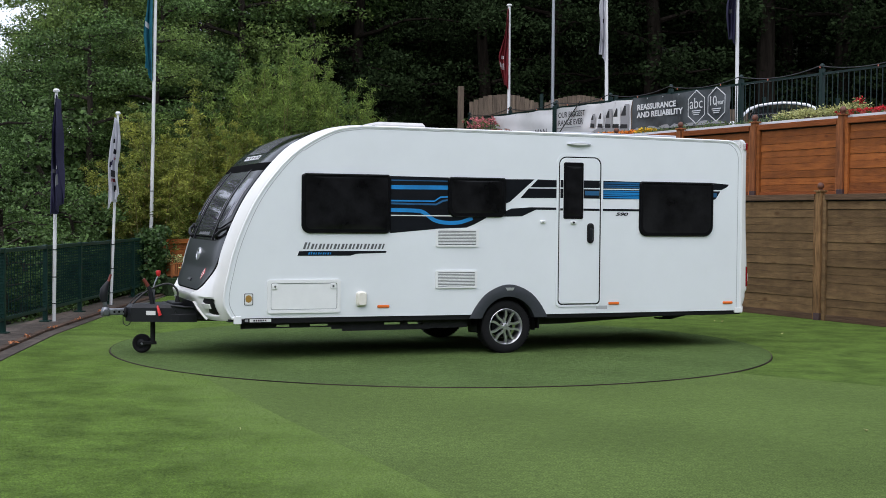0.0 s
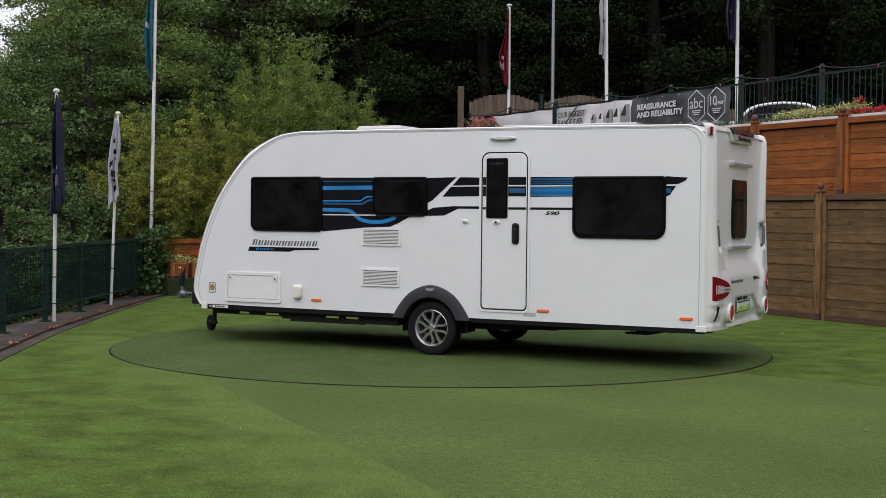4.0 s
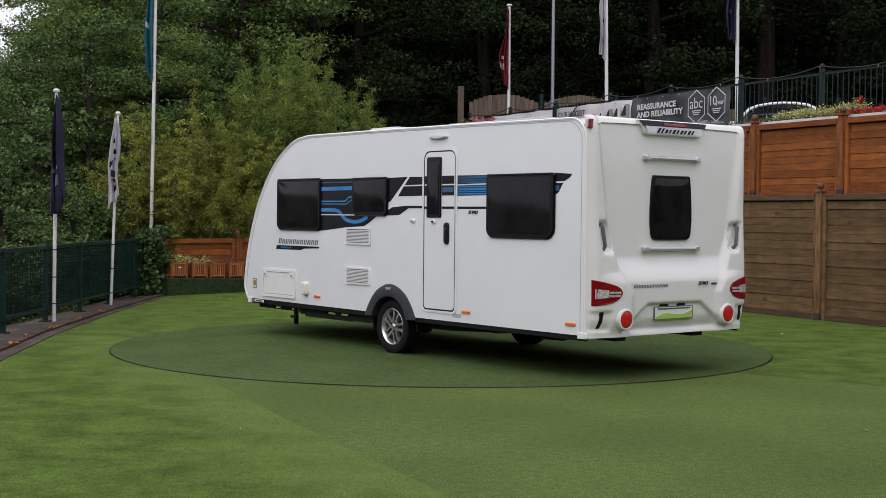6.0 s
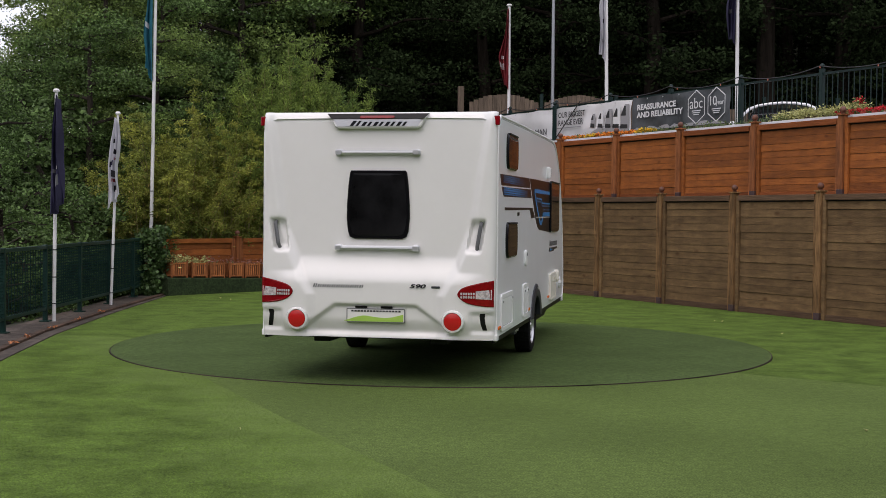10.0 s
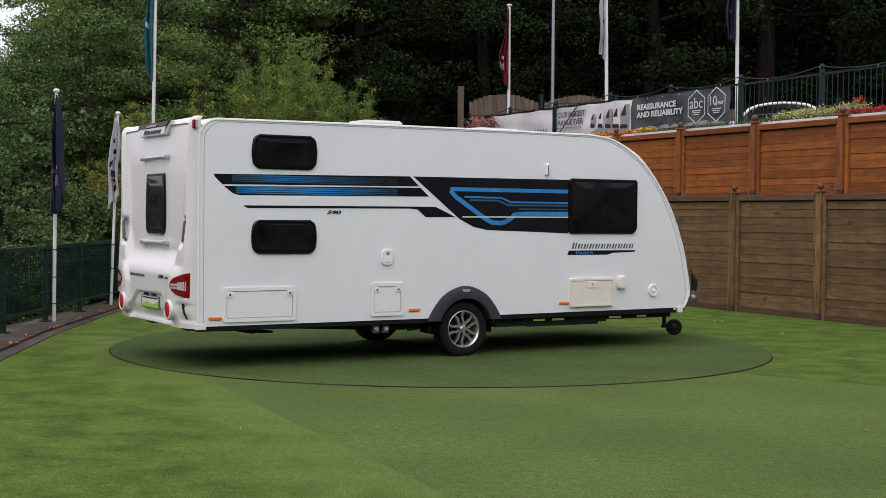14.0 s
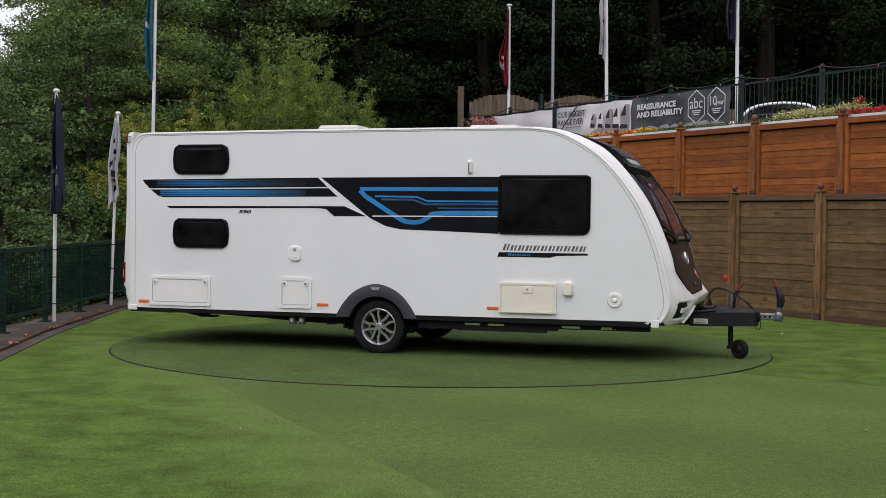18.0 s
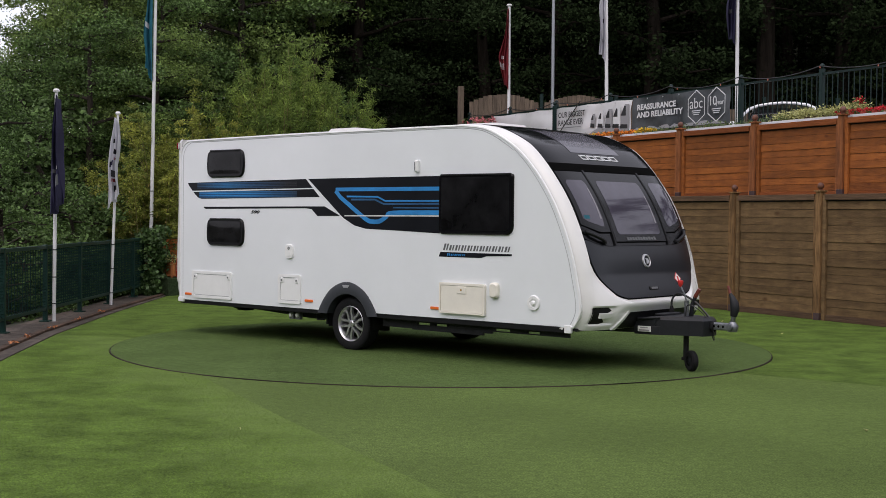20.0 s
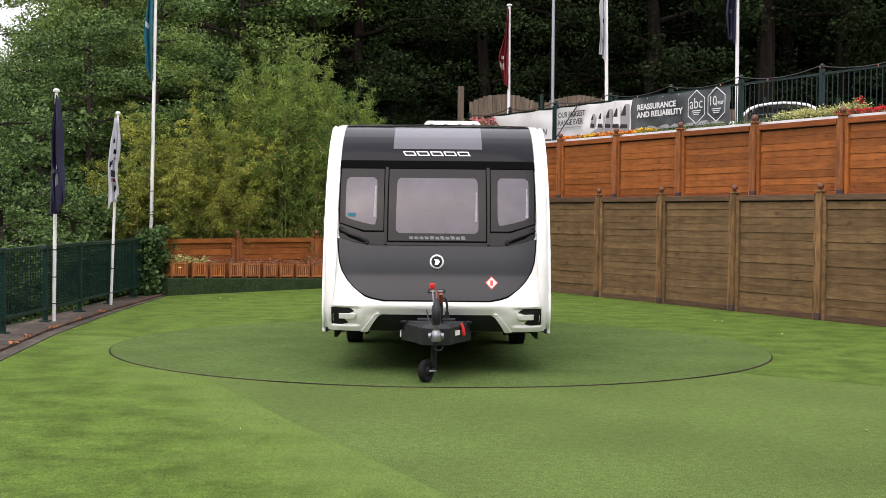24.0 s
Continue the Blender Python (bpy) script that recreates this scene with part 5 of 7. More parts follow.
def van(name, bm, mat, label="", parent=None, smooth=False):
    return part(name, bm, mat, parent or CARAVAN, label, smooth, SHIFT if parent is None else None)


def near(u, v, d):
    return (u, HW + d, v)


def off(u, v, d):
    return (u, -HW - d, v)


def spline(pts, n):
    out = []
    P = [pts[0]] + list(pts) + [pts[-1]]
    for i in range(1, len(P) - 2):
        p0, p1, p2, p3 = (np.array(q, float) for q in P[i - 1:i + 3])
        for k in range(n):
            t = k / n
            out.append(tuple(0.5 * ((2 * p1) + (p2 - p0) * t + (2 * p0 - 5 * p1 + 4 * p2 - p3) * t * t + (3 * p1 - p0 - 3 * p2 + p3) * t ** 3)))
    out.append(tuple(pts[-1]))
    return out


NOSE = spline([(2.73, 0.42), (2.80, 0.52), (2.835, 0.62), (2.825, 0.75), (2.795, 0.89), (2.73, 1.15), (2.61, 1.46), (2.46, 1.74), (2.22, 2.05), (1.99, 2.26), (1.68, 2.43), (1.40, 2.483), (1.2, 2.49)], 8)
NZ = [p[1] for p in NOSE]
NX = [p[0] for p in NOSE]


def ease(a, b, v):
    k = min(1, max(0, (v - a) / (b - a)))
    return k * k * (3 - 2 * k)


def nose(y, z, d=0.0):
    """A point of the front, d off its skin."""
    x = float(np.interp(z, NZ, NX))
    e = 0.012
    za, zb = max(NZ[0], z - e), min(NZ[-1] - 0.0005, z + e)
    nx, nz = zb - za, -(float(np.interp(zb, NZ, NX)) - float(np.interp(za, NZ, NX)))
    ln = math.hypot(nx, nz)
    bulge = 0.085 + 0.08 * min(1, max(0, (0.95 - z) / 0.35))
    bulge *= min(1, max(0.0, (2.49 - z) / 0.25)) ** 0.5
    x += bulge * (1.25 * (1 - (abs(y) / HW) ** 8) - 0.25)
    rim = float(np.interp(abs(y), (0.45, 0.5, 0.58, 0.665, 0.735, 0.795, 0.85, 0.93), (0.716, 0.717, 0.728, 0.752, 0.79, 0.84, 0.90, 1.02))) - 0.012
    x += 0.062 * ease(rim, rim - 0.02, z) * ease(0.575, 0.685, z) * (1 - ease(0.5, 0.86, abs(y)))
    # hollow round the bumper vent
    x -= 0.032 * ease(0.70, 0.78, abs(y)) * (1 - ease(0.985, 1.015, abs(y))) * ease(0.462, 0.488, z) * (1 - ease(0.635, 0.665, z))
    k = max(0, (abs(y) - (HW - 0.09)) / 0.09)
    inset = 0.09 * (1 - math.sqrt(max(0, 1 - min(1, k) ** 2)))
    return (x + nx / ln * (d - inset), y, z + nz / ln * (d - inset))


def nose_patch(rows, d0, d1, cols=24, fine=1, fade_at=9.0):
    """A curved panel of the front between left and right edges given row by row (z, y_low, y_high)."""
    bm = bmesh.new()
    if fine > 1:
        zs = np.linspace(rows[0][0], rows[-1][0], (len(rows) - 1) * fine + 1)
        rows = [(float(z), float(np.interp(z, [r[0] for r in rows], [r[1] for r in rows])), float(np.interp(z, [r[0] for r in rows], [r[2] for r in rows]))) for z in zs]
    lay = []
    for d in (d0, d1):
        lay.append([[bm.verts.new(nose(a + (b - a) * i / cols, z, d * min(1, max(0.05, (2.478 - z) / (2.478 - fade_at)), max(0.05, (z - 0.64) / 0.34)) if fade_at < 3 else d)) for i in range(cols + 1)] for z, a, b in rows])
    for L in lay:
        for A, B in zip(L, L[1:]):
            for i in range(cols):
                bm.faces.new((A[i], A[i + 1], B[i + 1], B[i]))
    rim = [[(j, 0) for j in range(len(rows))], [(j, cols) for j in range(len(rows))], [(0, i) for i in range(cols + 1)], [(len(rows) - 1, i) for i in range(cols + 1)]]
    for line in rim:
        for (j, i), (q, p) in zip(line, line[1:]):
            bm.faces.new((lay[0][j][i], lay[0][q][p], lay[1][q][p], lay[1][j][i]))
    return bm


def stern(y, z, d=0.0):
    """A point of the moulded rear panel: raised side wings, a hollow middle, a bumper below."""
    ay = abs(y)
    rw = float(np.interp(z, [0.80, 0.95, 1.4, 2.42], [0.57, 0.66, 0.84, 0.985]))
    wing = ease(rw - 0.02, rw + 0.09, ay)
    w = 0.055 * wing
    ledge = 0.088 * (1 - ease(0.90, 1.17, z))
    w = max(w, ledge) + 0.035 * wing * (1 - ease(0.8, 1.5, z))
    w -= ease(0.72, 1.08, ay) * max(0, w - 0.05 - 0.03 * (1 - ease(0.8, 1.7, z)))
    w -= 0.05 * (1 - ease(0.42, 0.6, z))
    # number plate hollow and the hollows round the lower lamps
    hw = 0.36 + max(0, 0.70 - z) * 1.4
    w -= 0.035 * (1 - ease(hw, hw + 0.06, ay)) * (1 - ease(0.69, 0.725, z)) * ease(0.42, 0.48, z)
    w -= 0.025 * ease(0.86, 0.9, ay) * (1 - ease(0.63, 0.68, z)) * ease(0.45, 0.5, z)
    # grip hollows
    w -= 0.06 * math.exp(-((ay - 0.918 - (z - 1.345) * 0.18) / 0.066) ** 8 - ((z - 1.345) / 0.138) ** 8)
    k = max(0, (ay - (HW - 0.08)) / 0.08)
    w -= 0.075 * (1 - math.sqrt(max(0, 1 - min(1, k) ** 2)))
    k = max(0, (z - 2.36) / 0.11)
    w -= 0.06 * (1 - math.sqrt(max(0, 1 - min(1, k) ** 2)))
    return (-3.485 - w - d, y, z)


def body():
    # side skins with the wheel opening cut out
    arc = [(-0.39 + 0.37 * math.cos(radians(a)), 0.30 + 0.37 * math.sin(radians(a))) for a in range(20, 161, 10)]
    corner = [(-3.44 + 0.2 - 0.2 * math.cos(radians(a)), 2.245 + 0.2 * math.sin(radians(a))) for a in range(0, 91, 10)]
    front = [(x - 0.035, z - 0.022 * ease(1.9, 2.45, z)) for x, z in NOSE if z > 0.45]
    outline = [(-3.44, 0.43)] + corner + front[::-1] + [(2.68, 0.45), (0.02, 0.44)] + arc + [(-0.80, 0.43)]
    for place, nm in ((near, "side_panel"), (off, "side_panel")):
        van(nm, slabbed(outline, place, -0.03, 0.0, 0.0), "alu_side", "smooth white side skin")
        # awning rail round the edge of the side
        line = [(-3.44, 0.44), (-3.44, 0.9), (-3.44, 1.6)] + corner + [(-1.5, 2.462), (0.2, 2.468)] + front[::-1] + [(2.67, 0.46)]
        bm = bmesh.new()
        tube(bm, [place(u, v, -0.004) for u, v in line], 0.014, 6)
        van("awning_rail", bm, "trim", "white awning rail along the body edge", smooth=True)
        bm = bmesh.new()
        inner = []
        for u, v in line:
            c = Vector((-0.3, 1.35)) - Vector((u, v))
            inner.append((u + c.x * 0.013 + 0.012 * (1 if u < -3.3 else -1 if u > 2.0 else 0), v - 0.022 * (v > 2.2)))
        tube(bm, [place(u, v, -0.002) for u, v in inner], 0.005, 5)
        van("seal_strip", bm, "seal_pale", "thin pale grey sealant line", smooth=True)
        van("corner_cap", slabbed(rrect(-3.47, 0.40, -3.36, 0.46, 0.01), place, -0.02, 0.012, 0.004), "trim")
        van("corner_cap", slabbed(rrect(2.62, 0.39, 2.70, 0.47, 0.01), place, -0.02, 0.012, 0.004), "trim")
    # roof, slightly cambered
    bm = bmesh.new()
    xs = list(np.linspace(-3.50, 1.45, 24))
    ys = np.linspace(-HW, HW, 17)
    rows = [[bm.verts.new((x, y, 2.452 + 0.03 * (x + 3.5) / 4.95 * 1.0 + 0.012 * (1 - (y / HW) ** 2) - 0.04 * max(0, (abs(y) / HW - 0.94) / 0.06) ** 2 - 0.05 * max(0, (-3.4 - x) / 0.1) ** 2)) for y in ys] for x in xs]
    for A, B in zip(rows, rows[1:]):
        for i in range(16):
            bm.faces.new((A[i], A[i + 1], B[i + 1], B[i]))
    van("roof", bm, "paint", "white roof sheet", smooth=True)
    # front moulding
    bm = bmesh.new()
    zs = list(np.linspace(0.42, 0.565, 16)) + list(np.linspace(0.575, 1.05, 44)) + list(np.linspace(1.08, 2.3, 42)) + list(np.linspace(2.31, 2.44, 20)) + list(np.linspace(2.445, 2.4885, 16))
    ys = sorted(list(np.linspace(-HW, HW, 93)) + [s * v for s in (-1, 1) for v in (HW - 0.02, HW - 0.008, HW - 0.04)])
    rows = []
    for z in zs:
        x = float(np.interp(z, NZ, NX)) - 0.14
        row = [nose(y, z) for y in ys]
        rows.append([bm.verts.new((x, -HW + 0.002, min(z, 2.455)))] + [bm.verts.new(p) for p in row] + [bm.verts.new((x, HW - 0.002, min(z, 2.455)))])
    rows.insert(0, [bm.verts.new((2.55, v.co.y, 0.43)) for v in rows[0]])
    for A, B in zip(rows, rows[1:]):
        for i in range(len(A) - 1):
            bm.faces.new((A[i], A[i + 1], B[i + 1], B[i]))
    van("front_moulding", bm, "paint", "glossy white moulded front", smooth=True)
    # rear moulding, with the window opening left free
    bm = bmesh.new()
    ys = np.linspace(-HW, HW, 151)
    zs = list(np.linspace(0.41, 2.47, 150))
    rows = [[bm.verts.new((-3.42, -HW + 0.001, min(z, 2.43)))] + [bm.verts.new(stern(y, z)) for y in ys] + [bm.verts.new((-3.42, HW - 0.001, min(z, 2.43)))] for z in zs]
    rows.insert(0, [bm.verts.new((-3.42, v.co.y, 0.42)) for v in rows[0]])
    for A, B in zip(rows, rows[1:]):
        for i in range(len(A) - 1):
            bm.faces.new((A[i], A[i + 1], B[i + 1], B[i]))
    van("rear_moulding", bm, "paint", "glossy white moulded rear with a hollow middle", smooth=True)
    bm = bmesh.new()
    box(bm, 1.375, 0, 0.425, 2.75, 2.14, 0.03)
    box(bm, -0.4, 0, 0.425, 0.8, 1.5, 0.03)
    box(bm, -2.12, 0, 0.425, 2.64, 2.14, 0.03)
    van("floor", bm, "chassis", "dark underside of the floor")
    for s in (-1, 1):
        van("skirt", boxed(-2.15, s * 1.07, 0.405, 2.6, 0.03, 0.05, bevel=0.006), "black")
        van("skirt", boxed(1.36, s * 1.07, 0.415, 2.6, 0.03, 0.055, bevel=0.006), "black")
        van("wheel_box", boxed(-0.39, s * 0.70, 0.52, 0.80, 0.30, 0.34), "black", "black wheel housing")
        bm = bmesh.new()
        bow = [(0.355 * math.cos(radians(a)), 0.355 * math.sin(radians(a))) for a in range(-8, 189, 7)]
        A = [bm.verts.new((-0.386 + u, s * 0.80, 0.296 + v)) for u, v in bow]
        B = [bm.verts.new((-0.386 + u, s * 1.062, 0.296 + v)) for u, v in bow]
        for i in range(len(bow) - 1):
            bm.faces.new((A[i], A[i + 1], B[i + 1], B[i]))
        van("arch_liner", bm, "black", "black wheel arch liner", smooth=True)


body()


def ribbon(pts, wide):
    """The outline of a stroke of even width."""
    pts = [Vector(p) for p in pts]
    a, b = [], []
    for i, p in enumerate(pts):
        d = (pts[min(i + 1, len(pts) - 1)] - pts[max(i - 1, 0)]).normalized()
        n = Vector((-d.y, d.x)) * wide / 2
        a.append(tuple(p + n))
        b.append(tuple(p - n))
    return a + b[::-1]


def decal(place, pts, mat, d=0.002, name="stripe", parent=None):
    return van(name, slabbed(pts, place, d - 0.002, d), mat, parent=parent)


def fade(place, u0, u1, v, wide, d, mat):
    """A fine printed stripe along the body."""
    decal(place, [(u0, v - wide / 2), (u1, v - wide / 2), (u1, v + wide / 2), (u0, v + wide / 2)], mat, d)


def word_bars(place, count, u0, u1, v0, v1, mat, d=0.003, slant=0.35, name="name_mark"):
    """A maker's name as a row of plain slanted strokes, some taller than others."""
    step = (u1 - u0) / count
    h = v1 - v0
    sl = slant * h * (1 if u1 > u0 else -1)
    for i in range(count * 2):
        a = u0 + step * (i * 0.5 + 0.1)
        b = a + step * (0.30 if i % 2 == 0 else 0.22)
        tall = 1.0 if i < 2 else 0.8
        van(name, slabbed([(a, v0), (b, v0), (b + sl * tall, v0 + h * tall), (a + sl * tall, v0 + h * tall)], place, d - 0.002, d), mat)


def dome(pts, place, d, rise_by):
    """A moulded pane: the outline pts, swelling gently towards its middle."""
    bm = bmesh.new()
    pts = dense(pts)
    us, vs = [p[0] for p in pts], [p[1] for p in pts]
    cu, cv = (min(us) + max(us)) / 2, (min(vs) + max(vs)) / 2
    hu, hv = (max(us) - min(us)) / 2, (max(vs) - min(vs)) / 2
    ks = [1, 0.985, 0.96, 0.92, 0.87, 0.80, 0.71, 0.60, 0.47, 0.32, 0.16]

    def at(u, v, k):
        a, b = (u - cu) / hu * k, (v - cv) / hv * k
        swell = (1 - a ** 4) * (1 - b ** 4)
        return place(cu + a * hu, cv + b * hv, d + rise_by * max(0, swell) ** 0.8)
    rings = [[bm.verts.new(at(u, v, k)) for u, v in pts] for k in ks]
    n = len(pts)
    for A, B in zip(rings, rings[1:]):
        for i in range(n):
            bm.faces.new((A[i], A[(i + 1) % n], B[(i + 1) % n], B[i]))
    bm.faces.new(rings[-1])
    return bm


def side_window(place, u0, v0, u1, v1, r, label, bow=0.0):
    a, b = min(u0, u1), max(u0, u1)
    lo, hi = min(v0, v1), max(v0, v1)
    cm, hm = (lo + hi) / 2, (hi - lo) / 2
    bowed = lambda q: [(u + (bow if u > (a + b) / 2 else -bow) * (1 - ((v - cm) / hm) ** 2), v) for u, v in q]
    o = bowed(dense(rrect(a, lo, b, hi, r)) if bow else rrect(a, lo, b, hi, r))
    top_r = r[2] if isinstance(r, tuple) else r
    w = van("window", slabbed(o, place, 0.0, 0.026, 0.014), "window_edge", label)
    m = 0.045
    van("pane", dome(bowed(dense(rrect(a + m, lo + m, b - m, hi - m * 0.7, [max(0.02, q - 0.03) for q in (r if isinstance(r, tuple) else (r,) * 4)]))), place, 0.0262, 0.0035), "window", parent=w, smooth=True)
    van("hinge_strip", slabbed(rrect(a + 0.012 + top_r * 0.7, hi - 0.012, b - 0.012 - top_r * 0.7, hi + 0.006, 0.006, 2), place, 0.0, 0.034, 0.004), "black", parent=w)
    return w


def hatch(place, u0, v0, u1, v1, name, label, knobs):
    a, b, lo, hi = min(u0, u1), max(u0, u1), min(v0, v1), max(v0, v1)
    o, i = rrect(a, lo, b, hi, 0.03), rrect(a + 0.035, lo + 0.035, b - 0.035, hi - 0.035, 0.02)
    h = van(name, frame_slab(o, i, place, 0.0, 0.016), "plastic_white", label)
    van("door", slabbed(rrect(a + 0.042, lo + 0.042, b - 0.042, hi - 0.042, 0.018), place, 0.0, 0.010, 0.003), "plastic_white", parent=h)
    van("gap", slabbed(i, place, -0.001, 0.003), "seal_pale", parent=h)
    for u, v in knobs:
        van("lock_housing", slabbed(rrect(u - 0.032, v - 0.032, u + 0.032, v + 0.032, 0.02), place, 0.0, 0.019, 0.005), "plastic_white", parent=h)
        van("lock", lathed([(0, 0.006), (0.011, 0.005), (0.012, 0)], 12, lambda x, y, z: place(u + x, v + y, 0.019 + z)), "decal_grey", parent=h)
    return h


def rounded_bar(place, u0, v0, u1, v1, d, name, mat, label="", parent=None):
    a, b, lo, hi = min(u0, u1), max(u0, u1), min(v0, v1), max(v0, v1)
    return van(name, slabbed(rrect(a, lo, b, hi, min(b - a, hi - lo) * 0.35, 3), place, 0.0, d, d * 0.35), mat, label, parent)


def vent_grille(place, u0, v0, u1, v1):
    a, b, lo, hi = min(u0, u1), max(u0, u1), min(v0, v1), max(v0, v1)
    o, i = rrect(a, lo, b, hi, 0.02), rrect(a + 0.025, lo + 0.02, b - 0.025, hi - 0.02, 0.008)
    g = van("fridge_vent", frame_slab(o, i, place, 0.0, 0.014), "plastic_white", "white louvred fridge vent")
    van("backing", slabbed(i, place, -0.001, 0.002), "decal_grey", parent=g)
    n = 9
    for k in range(n):
        z = lo + 0.026 + (hi - lo - 0.052) * (k + 0.5) / n
        van("louvre", slabbed([(a + 0.027, z - 0.005), (b - 0.027, z - 0.005), (b - 0.027, z + 0.004), (a + 0.027, z + 0.004)], place, 0.002, 0.012), "plastic_white", parent=g)
    return g


def graphics():
    # entrance side
    decal(near, [(1.01, 1.95), (0.30, 1.945), (0.30, 1.60), (-0.10, 1.53), (-0.12, 1.51), (0.02, 1.44), (0.12, 1.40), (0.47, 1.385), (1.01, 1.335)], "decal_dark")
    decal(near, ribbon([(1.0, 1.83), (0.34, 1.835)], 0.045), "decal_blue", 0.004)
    decal(near, ribbon([(1.0, 1.905), (0.34, 1.905)], 0.012), "decal_mid", 0.004)
    decal(near, ribbon([(1.0, 1.685), (0.50, 1.685), (0.43, 1.73), (0.34, 1.735)], 0.016), "decal_blue", 0.004)
    decal(near, ribbon([(1.0, 1.655), (0.48, 1.65), (0.40, 1.69), (0.34, 1.70)], 0.02), "decal_mid", 0.004)
    decal(near, ribbon(spline([(1.0, 1.585), (0.72, 1.58), (0.62, 1.56), (0.50, 1.48), (0.36, 1.452), (0.20, 1.458), (0.05, 1.505)], 5), 0.042), "decal_blue", 0.004)
    decal(near, ribbon([(1.0, 1.527), (-0.10, 1.527)], 0.012), "paint", 0.005)
    decal(near, [(-0.33, 1.94), (-0.70, 1.945), (-0.40, 1.69), (-0.33, 1.66)], "decal_dark")
    for a, b in ((-0.74, -0.99), (-1.55, -2.06)):
        decal(near, [(a, 1.945), (b, 1.94), (b, 1.86), (a + (0.09 if a > -1 else 0), 1.855)], "decal_dark")
        decal(near, [(a + (0.11 if a > -1 else 0), 1.842), (b, 1.845), (b, 1.74), (a + (0.21 if a > -1 else 0), 1.735)], "decal_dark")
    for z, w in ((1.921, 0.022), (1.896, 0.014), (1.874, 0.016), (1.828, 0.014), (1.802, 0.026), (1.776, 0.012), (1.754, 0.016)):
        fade(near, -1.56, -2.05, z, w, 0.004, "fade_near_high" if z > 1.85 else "fade_near_low")
    decal(near, [(-0.12, 1.512), (-0.33, 1.525), (-0.55, 1.53), (-0.72, 1.605), (-0.99, 1.605), (-0.99, 1.632), (-0.66, 1.632), (-0.42, 1.615), (-0.30, 1.565)], "decal_dark")
    decal(near, ribbon([(-1.55, 1.612), (-2.06, 1.612)], 0.025), "decal_dark")
    decal(near, [(-3.03, 1.945), (-3.26, 1.93), (-3.235, 1.90), (-3.16, 1.865), (-3.03, 1.862)], "decal_dark")
    decal(near, [(-3.03, 1.848), (-3.14, 1.848), (-3.08, 1.76), (-3.03, 1.735)], "decal_dark")
    decal(near, ribbon([(-3.04, 1.80), (-3.09, 1.80)], 0.05), "decal_mid", 0.004)
    # road side
    decal(off, [(-3.29, 1.915), (-1.10, 1.94), (-0.985, 1.836), (-3.20, 1.815), (-3.275, 1.885)], "decal_dark")
    decal(off, [(-3.185, 1.80), (-0.97, 1.822), (-0.865, 1.73), (-3.02, 1.712), (-3.09, 1.73)], "decal_dark")
    for z, w in ((1.905, 0.014), (1.887, 0.012), (1.868, 0.018), (1.848, 0.010), (1.795, 0.012), (1.776, 0.018), (1.754, 0.014), (1.735, 0.010)):
        fade(off, -3.1 if z > 1.84 else -3.06, -1.25, z, w, 0.004, "fade_off_high" if z > 1.84 else "fade_off_low")
    decal(off, [(-2.97, 1.60), (-2.93, 1.585), (-1.10, 1.60), (-1.0, 1.59), (-0.90, 1.51), (-0.53, 1.515), (-0.78, 1.622), (-1.05, 1.622), (-2.97, 1.612)], "decal_dark")
    decal(off, [(-1.06, 1.94), (0.98, 1.95), (0.98, 1.34), (0.4, 1.36), (-0.12, 1.375), (-0.30, 1.41), (-0.47, 1.49), (-0.52, 1.525)], "decal_dark")
    decal(off, ribbon([(0.97, 1.815), (-0.60, 1.815)], 0.042), "decal_blue", 0.004)
    decal(off, ribbon([(-0.60, 1.80), (-0.52, 1.725)] + spline([(-0.46, 1.69), (-0.12, 1.485), (0.0, 1.455), (0.10, 1.462), (0.20, 1.51), (0.30, 1.553), (0.97, 1.56)], 5), 0.050), "decal_blue", 0.006)
    decal(off, ribbon([(0.97, 1.685), (0.18, 1.685), (0.06, 1.73), (-0.42, 1.735)], 0.018), "decal_blue", 0.004)
    decal(off, ribbon([(0.97, 1.655), (0.16, 1.65), (0.02, 1.70), (-0.35, 1.70)], 0.02), "decal_mid", 0.004)
    decal(off, ribbon([(0.97, 1.61), (0.30, 1.61)], 0.014), "decal_mid", 0.004)
    decal(off, ribbon([(0.97, 1.525), (-0.45, 1.517)], 0.012), "paint", 0.007)
    for place, sg in ((near, -1), (off, 1)):
        u = (lambda x: x) if sg > 0 else (lambda x: 3.0 - x)
        word_bars(place, 11, u(1.02), u(1.93), 1.165, 1.235, "decal_grey")
        decal(place, [(u(0.97), 1.095), (u(1.55), 1.095), (u(1.62), 1.115), (u(1.95), 1.125), (u(1.955), 1.145), (u(0.99), 1.145)], "decal_dark")
        word_bars(place, 5, u(1.08), u(1.34), 1.108, 1.135, "decal_blue", 0.005)
    flip_n = Matrix.Translation((-1.81, HW + 0.003, 1.563)) @ Matrix.Rotation(math.pi, 4, "Z") @ Matrix.Rotation(radians(90), 4, "X")
    flip_o = Matrix.Translation((-1.995, -HW - 0.003, 1.55)) @ Matrix.Rotation(radians(90), 4, "X")
    for m in (flip_n, flip_o):
        lettering("590", 0.050, "decal_dark", CARAVAN, SHIFT @ m, shear=0.25, bold=0.0015, squeeze=2.05)


graphics()


